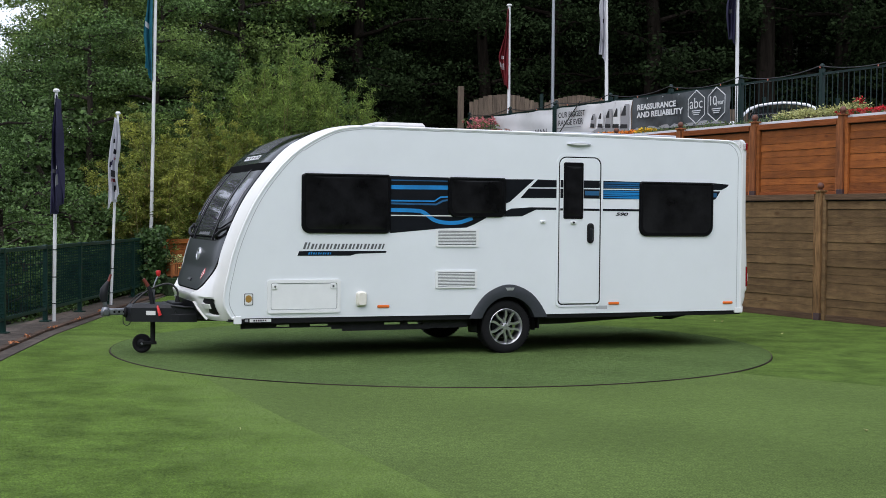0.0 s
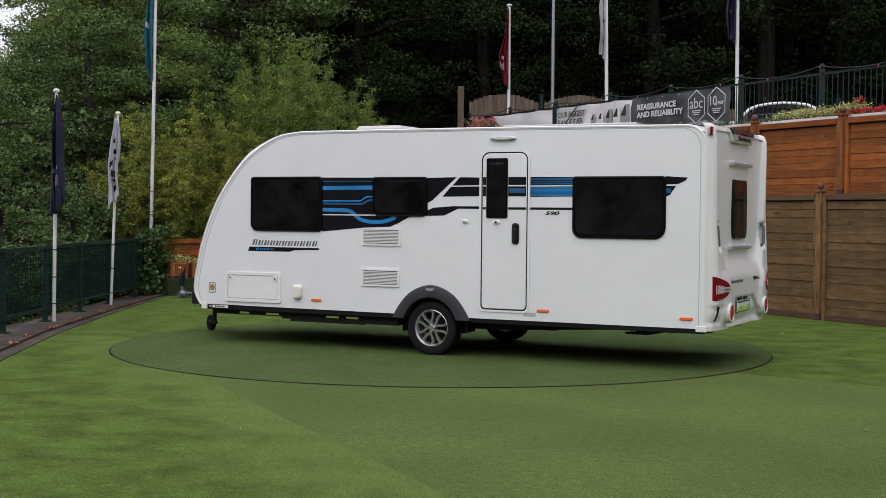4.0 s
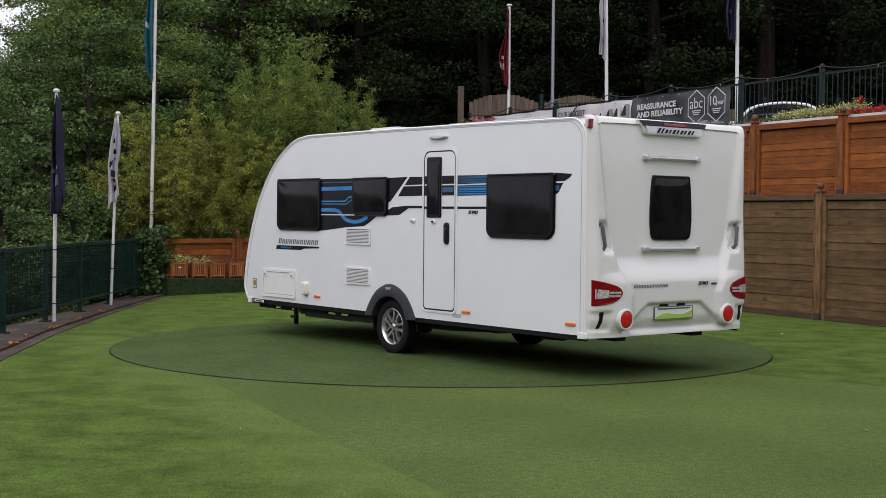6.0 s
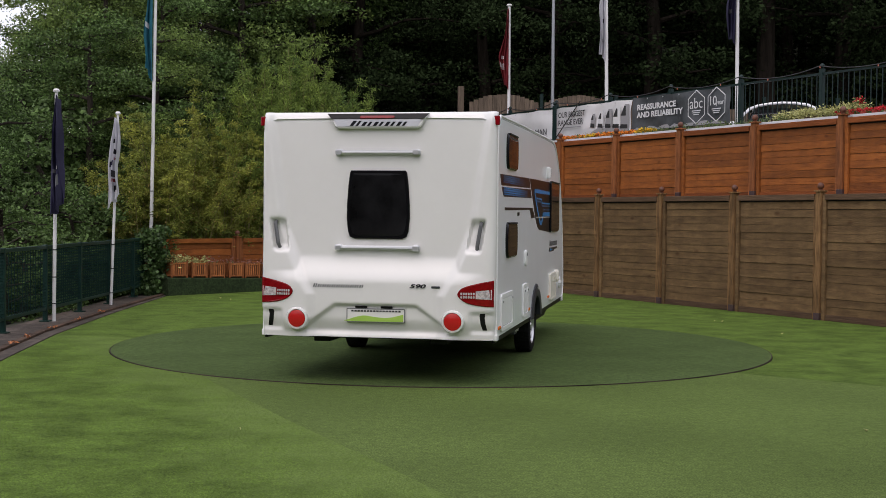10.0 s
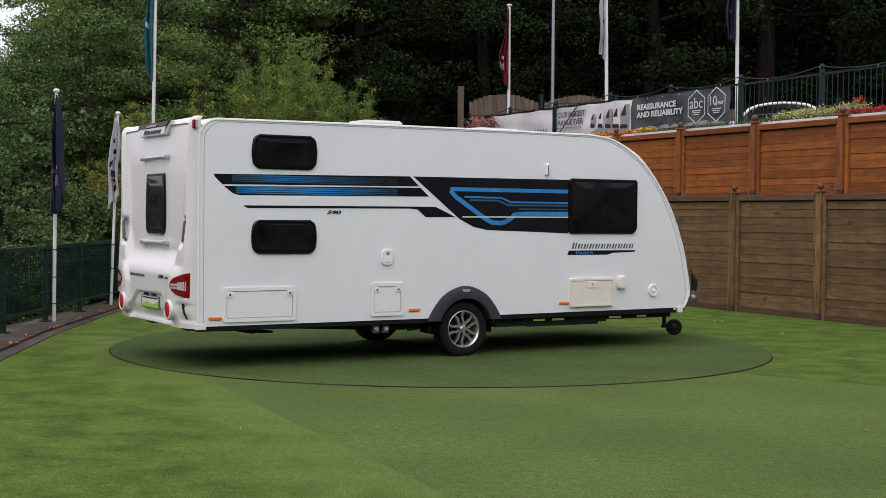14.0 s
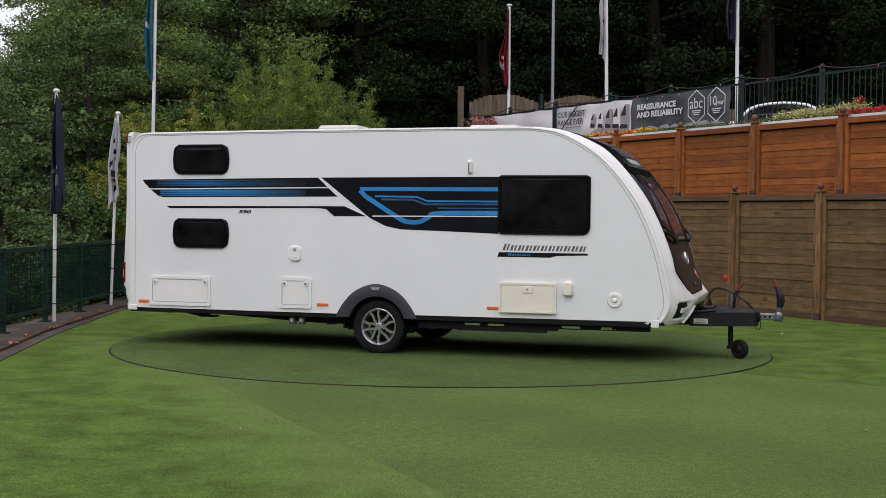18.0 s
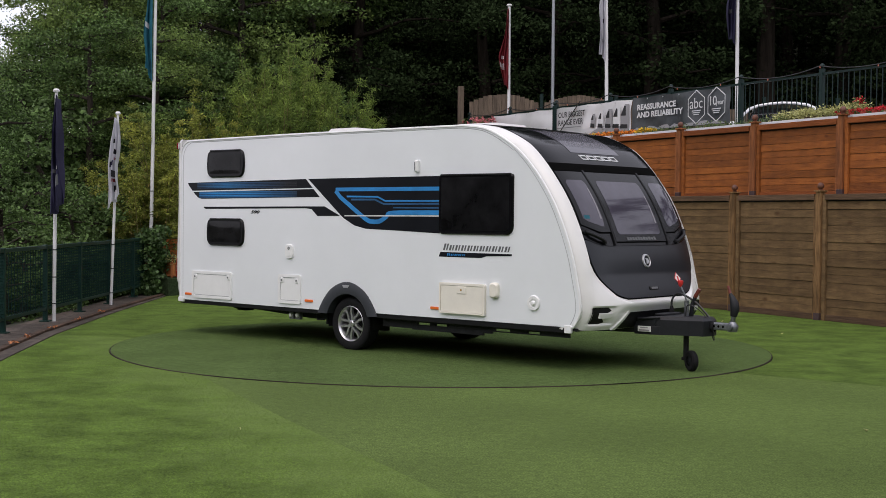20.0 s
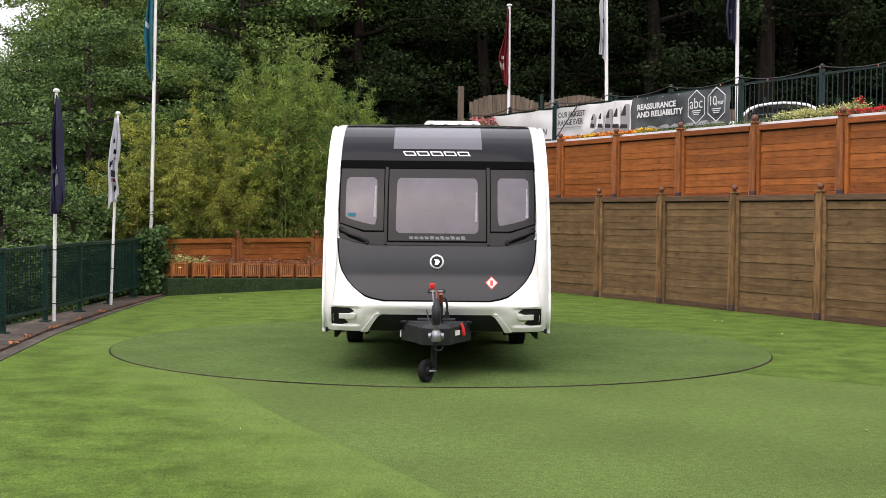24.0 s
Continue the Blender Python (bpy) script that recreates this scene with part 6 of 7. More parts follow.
def side_fittings():
    side_window(near, 1.99, 1.33, 1.00, 1.955, (0.06, 0.09, 0.03, 0.03), "dark tinted front side window")
    side_window(near, 0.345, 1.515, -0.35, 1.945, (0.07, 0.09, 0.02, 0.02), "dark tinted kitchen window")
    side_window(near, -2.04, 1.31, -3.04, 1.94, (0.12, 0.10, 0.02, 0.02), "dark tinted rear side window")
    side_window(off, -2.868, 1.975, -2.212, 2.31, (0.07, 0.07, 0.05, 0.05), "dark tinted upper bunk window", 0.028)
    side_window(off, -2.868, 1.13, -2.212, 1.465, (0.07, 0.07, 0.05, 0.05), "dark tinted lower bunk window", 0.028)
    side_window(off, 0.975, 1.335, 1.975, 1.96, (0.05, 0.09, 0.03, 0.03), "dark tinted front side window")
    # entrance door
    do = rrect(-1.54, 0.53, -1.0, 2.21, (0.05, 0.05, 0.09, 0.09))
    di = rrect(-1.526, 0.544, -1.014, 2.196, (0.045, 0.045, 0.08, 0.08))
    door = van("door", slabbed(di, near, 0.0, 0.010, 0.004), "alu_side", "white entrance door with a narrow dark window")
    van("door_frame", frame_slab(rrect(-1.565, 0.508, -0.975, 2.235, (0.06, 0.06, 0.105, 0.105)), do, near, 0.0, 0.009), "alu_side", "white door surround")
    van("door_seal", frame_slab(do, di, near, 0.0, 0.006), "black", parent=door)
    van("door_window", slabbed(rrect(-1.31, 1.505, -1.06, 2.145, 0.02), near, 0.010, 0.022, 0.008), "window_edge", parent=door)
    van("door_pane", dome(rrect(-1.285, 1.54, -1.085, 2.10, 0.015), near, 0.0222, 0.005), "window", parent=door, smooth=True)
    for a, b in ((-1.02, -1.055), (-1.315, -1.52)):
        decal(near, [(a, 1.945), (b, 1.945), (b, 1.86), (a, 1.86)], "decal_dark", 0.012, parent=door)
        decal(near, [(a, 1.845), (b, 1.845), (b, 1.74), (a, 1.74)], "decal_dark", 0.012, parent=door)
        decal(near, ribbon([(a, 1.612), (b, 1.612)], 0.025), "decal_dark", 0.012, parent=door)
    decal(near, ribbon([(-1.33, 1.80), (-1.51, 1.80)], 0.05), "decal_mid", 0.014, parent=door)
    hd = van("door_handle", slabbed(rrect(-1.446, 1.232, -1.364, 1.458, 0.036), near, 0.010, 0.034, 0.012), "black", "black oval door handle", parent=door)
    van("handle_lever", slabbed(rrect(-1.425, 1.262, -1.385, 1.40, 0.018), near, 0.034, 0.046, 0.008), "lid_grey", parent=door)
    for u, v, p in ((-0.81, 1.47, None), (-1.185, 1.465, door)):
        o = 0.010 if p else 0.0
        van("retainer", slabbed(rrect(u - 0.036, v - 0.021, u + 0.036, v + 0.021, 0.02), near, o, o + 0.016, 0.007), "plastic_white", "white door catch", parent=p)
        van("retainer_pin", lathed([(0, 0.02), (0.010, 0.018), (0.012, 0.0)], 10, lambda x, y, z: near(u + 0.004 + x, v + y, o + 0.015 + z)), "plastic_dark" if p else "silver", parent=p)
    lamp = van("awning_light", slabbed([(-1.25 + 0.15 * math.cos(radians(q)), 2.352 + 0.026 * math.sin(radians(q))) for q in range(0, 360, 15)], near, 0.0, 0.032, 0.012), "silver", "slim silver awning light")
    van("lens", slabbed([(-1.25 + 0.10 * math.cos(radians(q)), 2.352 + 0.010 * math.sin(radians(q))) for q in range(0, 360, 15)], near, 0.031, 0.035), "plate_white", parent=lamp)
    vent_grille(near, 0.48, 1.19, -0.02, 1.385)
    vent_grille(near, 0.48, 0.735, -0.01, 0.93)
    hatch(near, 2.35, 0.495, 1.56, 0.845, "locker_hatch", "white side locker hatch", ((2.27, 0.775), (1.64, 0.775)))
    hatch(off, -3.19, 0.465, -2.41, 0.805, "locker_hatch", "white rear locker hatch", ((-3.12, 0.735), (-2.48, 0.74)))
    hatch(off, -1.56, 0.475, -1.165, 0.82, "toilet_hatch", "white cassette toilet hatch", ((-1.49, 0.75), (-1.235, 0.75)))
    bat = van("battery_box", frame_slab(rrect(1.0, 0.50, 1.625, 0.825, 0.02), rrect(1.02, 0.515, 1.605, 0.80, 0.015), off, 0.0, 0.03), "plastic_cream", "cream battery box lid")
    van("lid", slabbed(rrect(1.022, 0.517, 1.603, 0.798, 0.012), off, 0.0, 0.026, 0.006), "plastic_cream", parent=bat)
    van("catch", slabbed(rrect(1.25, 0.715, 1.37, 0.79, 0.012), off, 0.026, 0.034, 0.004), "plastic_cream", parent=bat)
    van("lock", lathed([(0, 0.004), (0.01, 0.004), (0.011, 0)], 10, lambda x, y, z: off(1.31 + x, 0.755 + y, 0.034 + z)), "gold", parent=bat)
    van("hinge_rib", slabbed([(1.04, 0.505), (1.585, 0.505), (1.585, 0.52), (1.04, 0.52)], off, 0.026, 0.036), "plastic_cream", parent=bat)
    rounded_bar(off, 1.69, 0.69, 1.80, 0.85, 0.05, "inlet_cover", "plastic_cream", "cream socket cover")
    rounded_bar(near, 1.27, 0.555, 1.385, 0.715, 0.05, "gas_cover", "plastic_cream", "cream barbecue point cover")
    w = rounded_bar(off, -1.44, 1.005, -1.295, 1.175, 0.02, "flue_cover", "plastic_white", "white water heater flue")
    van("flue_mouth", slabbed(rrect(-1.40, 1.035, -1.335, 1.085, 0.01), off, 0.02, 0.024), "plastic_white", parent=w)
    van("flue_ring", lathed([(0.008, 0.004), (0.018, 0.004), (0.018, 0)], 12, lambda x, y, z: off(-1.367 + x, 1.13 + y, 0.02 + z)), "decal_grey", parent=w)
    fl = van("water_inlet", lathed([(0, 0.008), (0.04, 0.008), (0.045, 0.018), (0.072, 0.018), (0.08, 0.004), (0.08, 0)], 24, lambda x, y, z: off(2.24 + x, 0.665 + y, z)), "plastic_white", "round white water inlet", smooth=True)
    rounded_bar(off, 2.215, 0.64, 2.265, 0.685, 0.03, "inlet_tap", "plastic_white", parent=fl)
    kn = rounded_bar(off, 0.637, 1.99, 0.685, 2.125, 0.05, "vent_cowl", "plastic_white", "small white side vent")
    van("cowl_slot", slabbed([(0.652, 2.01), (0.664, 2.01), (0.664, 2.10), (0.652, 2.10)], off, 0.05, 0.052), "decal_grey", parent=kn)
    for place, spots in ((near, ((1.01, 0.535), (-1.79, 0.525), (-3.33, 0.51))), (off, ((-3.335, 0.49), (-1.10, 0.51), (0.86, 0.53)))):
        for u, v in spots:
            rounded_bar(place, u, v, u + 0.135, v + 0.03, 0.012, "side_marker", "amber", "orange side marker reflector")
    st = van("sticker", slabbed(rrect(2.50, 0.585, 2.59, 0.705, 0.012), near, 0.0, 0.002), "plate_white", "small white sticker with a gold crest")
    van("sticker_border", frame_slab(rrect(2.498, 0.583, 2.592, 0.707, 0.013), rrect(2.506, 0.591, 2.584, 0.699, 0.009), near, 0.0, 0.003), "decal_grey", parent=st)
    van("crest", lathed([(0, 0.002), (0.033, 0.002), (0.035, 0)], 9, lambda x, y, z: near(2.545 + x, 0.65 + y * 1.15, 0.002 + z)), "gold", parent=st)
    nt = van("identity_plate", slabbed(rrect(2.30, 0.402, 2.60, 0.448, 0.006), near, -0.012, 0.006), "black", "small black and white chassis identity plate")
    van("plate_field", slabbed(rrect(2.308, 0.409, 2.535, 0.441, 0.003), near, 0.006, 0.009), "plate_white", parent=nt)
    for k in range(6):
        van("label_bar", slabbed([(2.36 + k * 0.024, 0.416), (2.376 + k * 0.024, 0.416), (2.376 + k * 0.024, 0.434), (2.36 + k * 0.024, 0.434)], near, 0.009, 0.011), "print_black", parent=nt)
    van("label_bar", slabbed(rrect(2.55, 0.412, 2.585, 0.438, 0.004), near, 0.006, 0.009), "print_grey", parent=nt)
    van("info_label", slabbed(rrect(-1.64, 0.475, -1.50, 0.515, 0.004), near, 0.0, 0.002), "seal_pale", "small printed pale label")
    # wheel arch trims
    for place in (near, off):
        outer = spline([(-0.875, 0.40), (-0.80, 0.53), (-0.68, 0.665), (-0.53, 0.745), (-0.40, 0.77), (-0.27, 0.745), (-0.12, 0.665), (0.0, 0.53), (0.075, 0.40)], 3)
        inner = [(-0.39 + 0.335 * math.cos(radians(180 - a)), 0.30 + 0.335 * math.sin(radians(180 - a))) for a in np.linspace(17, 163, len(outer))]
        mid = [((o[0] * 0.6 + i[0] * 0.4), (o[1] * 0.6 + i[1] * 0.4)) for o, i in zip(outer, inner)]
        bm = bmesh.new()
        n = len(outer)
        L = [[bm.verts.new(place(p[0], p[1], d)) for p in q] for q, d in ((outer, 0.0), (outer, 0.014), (mid, 0.032), (inner, 0.022), (inner, -0.08))]
        for A, B in zip(L, L[1:]):
            for i in range(n - 1):
                bm.faces.new((A[i], A[i + 1], B[i + 1], B[i]))
        a = van("wheel_arch", bm, "arch_grey", "dark grey plastic wheel arch trim", smooth=True)
        van("arch_badge", slabbed([(-0.455, 0.735), (-0.345, 0.735), (-0.365, 0.705), (-0.435, 0.705)], place, 0.02, 0.033), "silver", parent=a)


side_fittings()


def road_wheel(s):
    c = (-0.386, s * 0.975, 0.296)
    w = new("wheel")
    w.parent = CARAVAN
    w.matrix_basis = SHIFT @ pose(*c)
    tagged(w, "alloy road wheel with black tyre")
    ax = lambda x, y, z: (x, s * z, y)
    part("tyre", lathed([(0.19, -0.09), (0.265, -0.092), (0.288, -0.08), (0.296, -0.05), (0.296, 0.05), (0.288, 0.08), (0.265, 0.092), (0.215, 0.088), (0.19, 0.075)], 48, ax), "rubber", w, smooth=True)
    bm = bmesh.new()
    for k in range(48):
        for z in (-0.055, 0.0, 0.055):
            a = 6.2832 * (k + 0.3 * (z != 0)) / 48
            box(bm, *ax(math.cos(a) * 0.2965, math.sin(a) * 0.2965, z), 0.006, 0.045, 0.026, Matrix.Rotation(-a, 4, "Y"))
    part("tread", bm, "rubber", w)
    part("rim", lathed([(0.195, -0.08), (0.178, -0.07), (0.17, 0.02), (0.185, 0.07), (0.198, 0.084), (0.204, 0.08), (0.2, 0.07)], 40, ax), "alloy", w, smooth=True)
    part("brake_drum", lathed([(0, -0.02), (0.125, -0.02), (0.13, -0.07)], 24, ax), "alloy_dark", w)
    bm = bmesh.new()
    for k in range(5):
        for sd in (-1, 1):
            mid_a = 6.2832 * k / 5
            pts = [(r, mid_a + sd * q) for r, q in spline([(0.045, 0.10), (0.075, 0.22), (0.11, 0.36), (0.15, 0.38), (0.193, 0.30)], 4)]
            lo, hi = [], []
            for (r, a) in pts:
                da = 0.0125 / r
                lo.append((r, a - da))
                hi.append((r, a + da))
            ring = [(r * math.cos(a), r * math.sin(a)) for r, a in lo + hi[::-1]]
            slab(bm, ring, lambda u, v, d: ax(u, v, d), 0.03, 0.066, 0.0)
    part("spokes", bm, "alloy", w, "five twin silver spokes")
    part("hub_cap", lathed([(0, 0.078), (0.026, 0.076), (0.034, 0.066), (0.055, 0.06), (0.06, 0.03)], 24, ax), "alloy", w, smooth=True)
    for k in range(5):
        a = 6.2832 * (k + 0.5) / 5
        part("wheel_bolt", lathed([(0, 0.07), (0.009, 0.07), (0.01, 0.055)], 6, lambda x, y, z: ax(0.046 * math.cos(a) + x, 0.046 * math.sin(a) + y, z)), "alloy_dark", w)


road_wheel(1)
road_wheel(-1)


def front_end():
    H = 0.962
    for s in (-1, 1):
        edge = [(z, min(s * a, s * 1.078), max(s * a, s * 1.078)) for z, a in ((0.64, 1.0), (0.72, 0.99), (0.82, 0.98), (0.95, 0.972), (1.1, 0.966), (1.6, 0.968), (2.0, 0.968), (2.3, 0.966), (2.36, 0.965), (2.40, 0.964), (2.43, 0.962), (2.45, 0.961), (2.465, 0.96), (2.477, 0.96))]
        van("front_frame", nose_patch(edge, -0.004, 0.026, 8, 10, 2.25), "paint", "glossy white front edge moulding", smooth=True)
    # locker lid, rounded below
    rows = [(0.722, 0.50), (0.735, 0.58), (0.76, 0.665), (0.80, 0.735), (0.85, 0.795), (0.91, 0.85), (0.99, 0.90), (1.08, 0.93), (1.2, 0.945), (1.30, 0.952)]
    lid = van("locker_lid", nose_patch([(z, -w, w) for z, w in rows], -0.01, 0.012, 30, 3), "lid_grey", "dark grey gas locker lid", smooth=True)
    van("lid_gap", nose_patch([(z - 0.012 * (z < 0.8), -w - 0.012, w + 0.012) for z, w in rows], -0.005, 0.004, 30, 3), "gap_black", "dark shadow gap round the lid", smooth=True)
    # panel that carries the windows
    sur = van("window_surround", nose_patch([(1.235, -0.60, 0.60), (1.26, -0.80, 0.80), (1.31, -0.95, 0.95), (1.6, -H, H), (2.0, -H, H)], -0.004, 0.018, 40, 8), "window_edge", "black glazed front window surround", smooth=True)
    # panes
    def pane(rows, label):
        p = van("front_window", nose_patch(rows, 0.018, 0.028, 18, 8), "window_edge", label, smooth=True)
        van("seal", nose_patch([(z + (-0.012 if i == 0 else 0.01 if i == len(rows) - 1 else 0), a - 0.012, b + 0.012) for i, (z, a, b) in enumerate(rows)], 0.016, 0.0205, 18, 8), "gap_black", parent=p, smooth=True)
        return p
    c = pane([(1.275, -0.47, 0.47), (1.97, -0.475, 0.475)], "dark tinted centre front window")
    van("clear_area", nose_patch([(1.345, -0.365, 0.365), (1.350, -0.382, 0.382), (1.36, -0.392, 0.392), (1.375, -0.398, 0.398), (1.40, -0.40, 0.40), (1.83, -0.395, 0.395), (1.855, -0.39, 0.39), (1.87, -0.382, 0.382), (1.88, -0.365, 0.365)], 0.028, 0.030, 18, 3), "glass_front", parent=c, smooth=True)
    for s in (-1, 1):
        q = lambda a, b: (min(s * a, s * b), max(s * a, s * b))
        p = pane([(1.37, *q(0.52, 0.70)), (1.44, *q(0.52, 0.945)), (1.97, *q(0.525, 0.95))], "dark tinted corner front window")
        van("clear_area", nose_patch([(1.425, *q(0.60, 0.64)), (1.47, *q(0.59, 0.83)), (1.50, *q(0.585, 0.89)), (1.83, *q(0.59, 0.895)), (1.86, *q(0.595, 0.89)), (1.875, *q(0.605, 0.88)), (1.883, *q(0.625, 0.86))], 0.028, 0.030, 12, 3), "glass_front", parent=p, smooth=True)
        van("window_pillar", nose_patch([(1.24, *q(0.485, 0.51)), (1.985, *q(0.485, 0.515))], 0.018, 0.034, 3, 8), "black", "black window pillar", smooth=True)
        # grab handles
        g = van("grab_handle", tubed([nose(s * 0.93, 1.375, 0.03), nose(s * 0.85, 1.33, 0.055), nose(s * 0.74, 1.29, 0.055), nose(s * 0.68, 1.265, 0.03)], 0.017, 8), "black", "black front grab handle", smooth=True)
        van("handle_foot", tubed([nose(s * 0.93, 1.39, 0.0), nose(s * 0.93, 1.37, 0.04)], 0.025, 8), "black", parent=g)
        van("handle_foot", tubed([nose(s * 0.68, 1.27, 0.0), nose(s * 0.68, 1.265, 0.04)], 0.025, 8), "black", parent=g)
    van("window_sticker", nose_patch([(1.50, -0.87, -0.79), (1.535, -0.87, -0.79)], 0.030, 0.0315, 4, 1), "flag_teal", "small teal sticker in the corner window")
    for z0, z1, ya, yb in ((1.46, 1.74, 0.375, 0.387), (1.50, 1.78, 0.868, 0.882), (1.50, 1.80, -0.612, -0.597)):
        van("curtain_edge", nose_patch([(z0, ya - 0.012, yb), (z0 + 0.10, ya - 0.004, yb), (z1, ya, yb)], 0.030, 0.0312, 3, 4), "curtain", "pale curtain edge behind the glass", smooth=True)
    # black glazed roof front and skylight
    sun_ = van("sunroof", nose_patch([(2.055, -H, H), (2.07, -H, H), (2.3, -H + 0.005, H - 0.005), (2.38, -0.956, 0.956), (2.43, -0.955, 0.955), (2.46, -0.95, 0.95), (2.474, -0.945, 0.945)], -0.004, 0.026, 40, 12, 2.3), "sunroof", "glossy black front sunroof panel", smooth=True)
    van("skylight", nose_patch([(2.175, -0.445, 0.445), (2.36, -0.442, 0.442), (2.44, -0.44, 0.44)], 0.026, 0.029, 20, 14, 2.3), "skylight", "translucent panoramic skylight", parent=sun_, smooth=True)
    # solid strip; the lip's shade is put into its black colour
    van("lip_shade", nose_patch([(1.978, -H - 0.004, H + 0.004), (2.02, -H - 0.004, H + 0.004), (2.056, -H - 0.004, H + 0.004)], 0.0, 0.027, 40, 3), "gap_black", "black strip that stands for the shade under the sunroof lip", smooth=True)

    def front_place(u, v, d):
        return nose(u, v, d)
    for i in range(5):
        a = -0.33 + i * 0.135
        o = [(-a, 2.105), (-a - 0.115, 2.105), (-a - 0.14, 2.15), (-a - 0.025, 2.15)]
        m0 = (sum(p[0] for p in o) / 4, sum(p[1] for p in o) / 4)
        van("name_mark", frame_slab(o, [(m0[0] + (u - m0[0]) * 0.78, m0[1] + (v - m0[1]) * 0.6) for u, v in o], front_place, 0.026, 0.031), "print_white", parent=sun_)
    for i in range(11):
        a = -0.275 + i * 0.05
        van("name_mark", slabbed([(-a, 1.287), (-a - 0.038, 1.287), (-a - 0.048, 1.314 + 0.005 * (i in (0, 2, 4, 6))), (-a - 0.010, 1.314 + 0.005 * (i in (0, 2, 4, 6)))], front_place, 0.028, 0.032), "decal_grey", parent=c)
    # badge
    cz = 1.08
    bd = van("badge", lathed([(0, 0.012), (0.05, 0.01), (0.055, 0.018), (0.066, 0.016), (0.07, 0.004), (0.07, -0.01)], 28, lambda x, y, z: nose(x, cz + y, 0.012 + z)), "silver", "round silver badge", smooth=True)
    van("badge_face", lathed([(0, 0.014), (0.05, 0.012)], 20, lambda x, y, z: nose(x, cz + y, 0.012 + z)), "decal_dark", parent=bd)
    van("badge_emblem", slabbed([(-0.02, cz - 0.03), (0.01, cz - 0.03), (0.03, cz), (0.015, cz + 0.02), (-0.03, cz + 0.025), (-0.012, cz + 0.005)], front_place, 0.02, 0.03), "silver", parent=bd)
    lh = van("lid_handle", slabbed(rrect(-0.085, 0.79, 0.085, 0.825, 0.012), front_place, 0.012, 0.022, 0.004), "black", "recessed lid handle", parent=lid)
    van("handle_insert", slabbed(rrect(-0.06, 0.797, 0.06, 0.817, 0.006), front_place, 0.022, 0.026), "decal_grey", parent=lid)
    dy, dz, q = 0.525, 0.888, 0.062
    st = van("gas_sticker", slabbed([(dy, dz - q), (dy + q, dz), (dy, dz + q), (dy - q, dz)], front_place, 0.012, 0.015), "red_paint", "red and white diamond gas sticker")
    van("sticker_field", slabbed([(dy, dz - q * 0.82), (dy + q * 0.82, dz), (dy, dz + q * 0.82), (dy - q * 0.82, dz)], front_place, 0.015, 0.017), "plate_white", parent=st)
    van("sticker_symbol", slabbed(rrect(dy - 0.014, dz - 0.028, dy + 0.014, dz + 0.024, 0.006), front_place, 0.017, 0.019), "red_paint", parent=st)
    # bumper openings
    van("bumper_opening", nose_patch([(0.425, -0.65, 0.65), (0.50, -0.605, 0.605), (0.57, -0.55, 0.55), (0.588, -0.52, 0.52)], -0.002, 0.004, 24, 2), "black", "dark opening below the front bumper", smooth=True)
    for s in (-1, 1):
        van("bumper_fin", nose_patch([(0.425, min(s * 0.655, s * 0.72), max(s * 0.655, s * 0.72)), (0.50, min(s * 0.61, s * 0.66), max(s * 0.61, s * 0.66)), (0.60, min(s * 0.54, s * 0.575), max(s * 0.54, s * 0.575))], 0.0, 0.02, 6, 4), "paint", "white bumper fin", smooth=True)
        q = lambda a, b: (min(s * a, s * b), max(s * a, s * b))
        v = van("bumper_vent", nose_patch([(0.485, *q(0.90, 1.0)), (0.50, *q(0.84, 1.005)), (0.545, *q(0.885, 1.005)), (0.575, *q(0.885, 1.005)), (0.615, *q(0.775, 1.005)), (0.645, *q(0.83, 1.005))], -0.002, 0.005, 8, 2), "black", "dark recessed bumper vent", smooth=True)
        van("vent_blade", nose_patch([(0.548, *q(0.80, 0.93)), (0.57, *q(0.77, 0.93)), (0.592, *q(0.77, 0.93))], 0.0, 0.022, 6, 2), "paint", parent=v, smooth=True)


front_end()


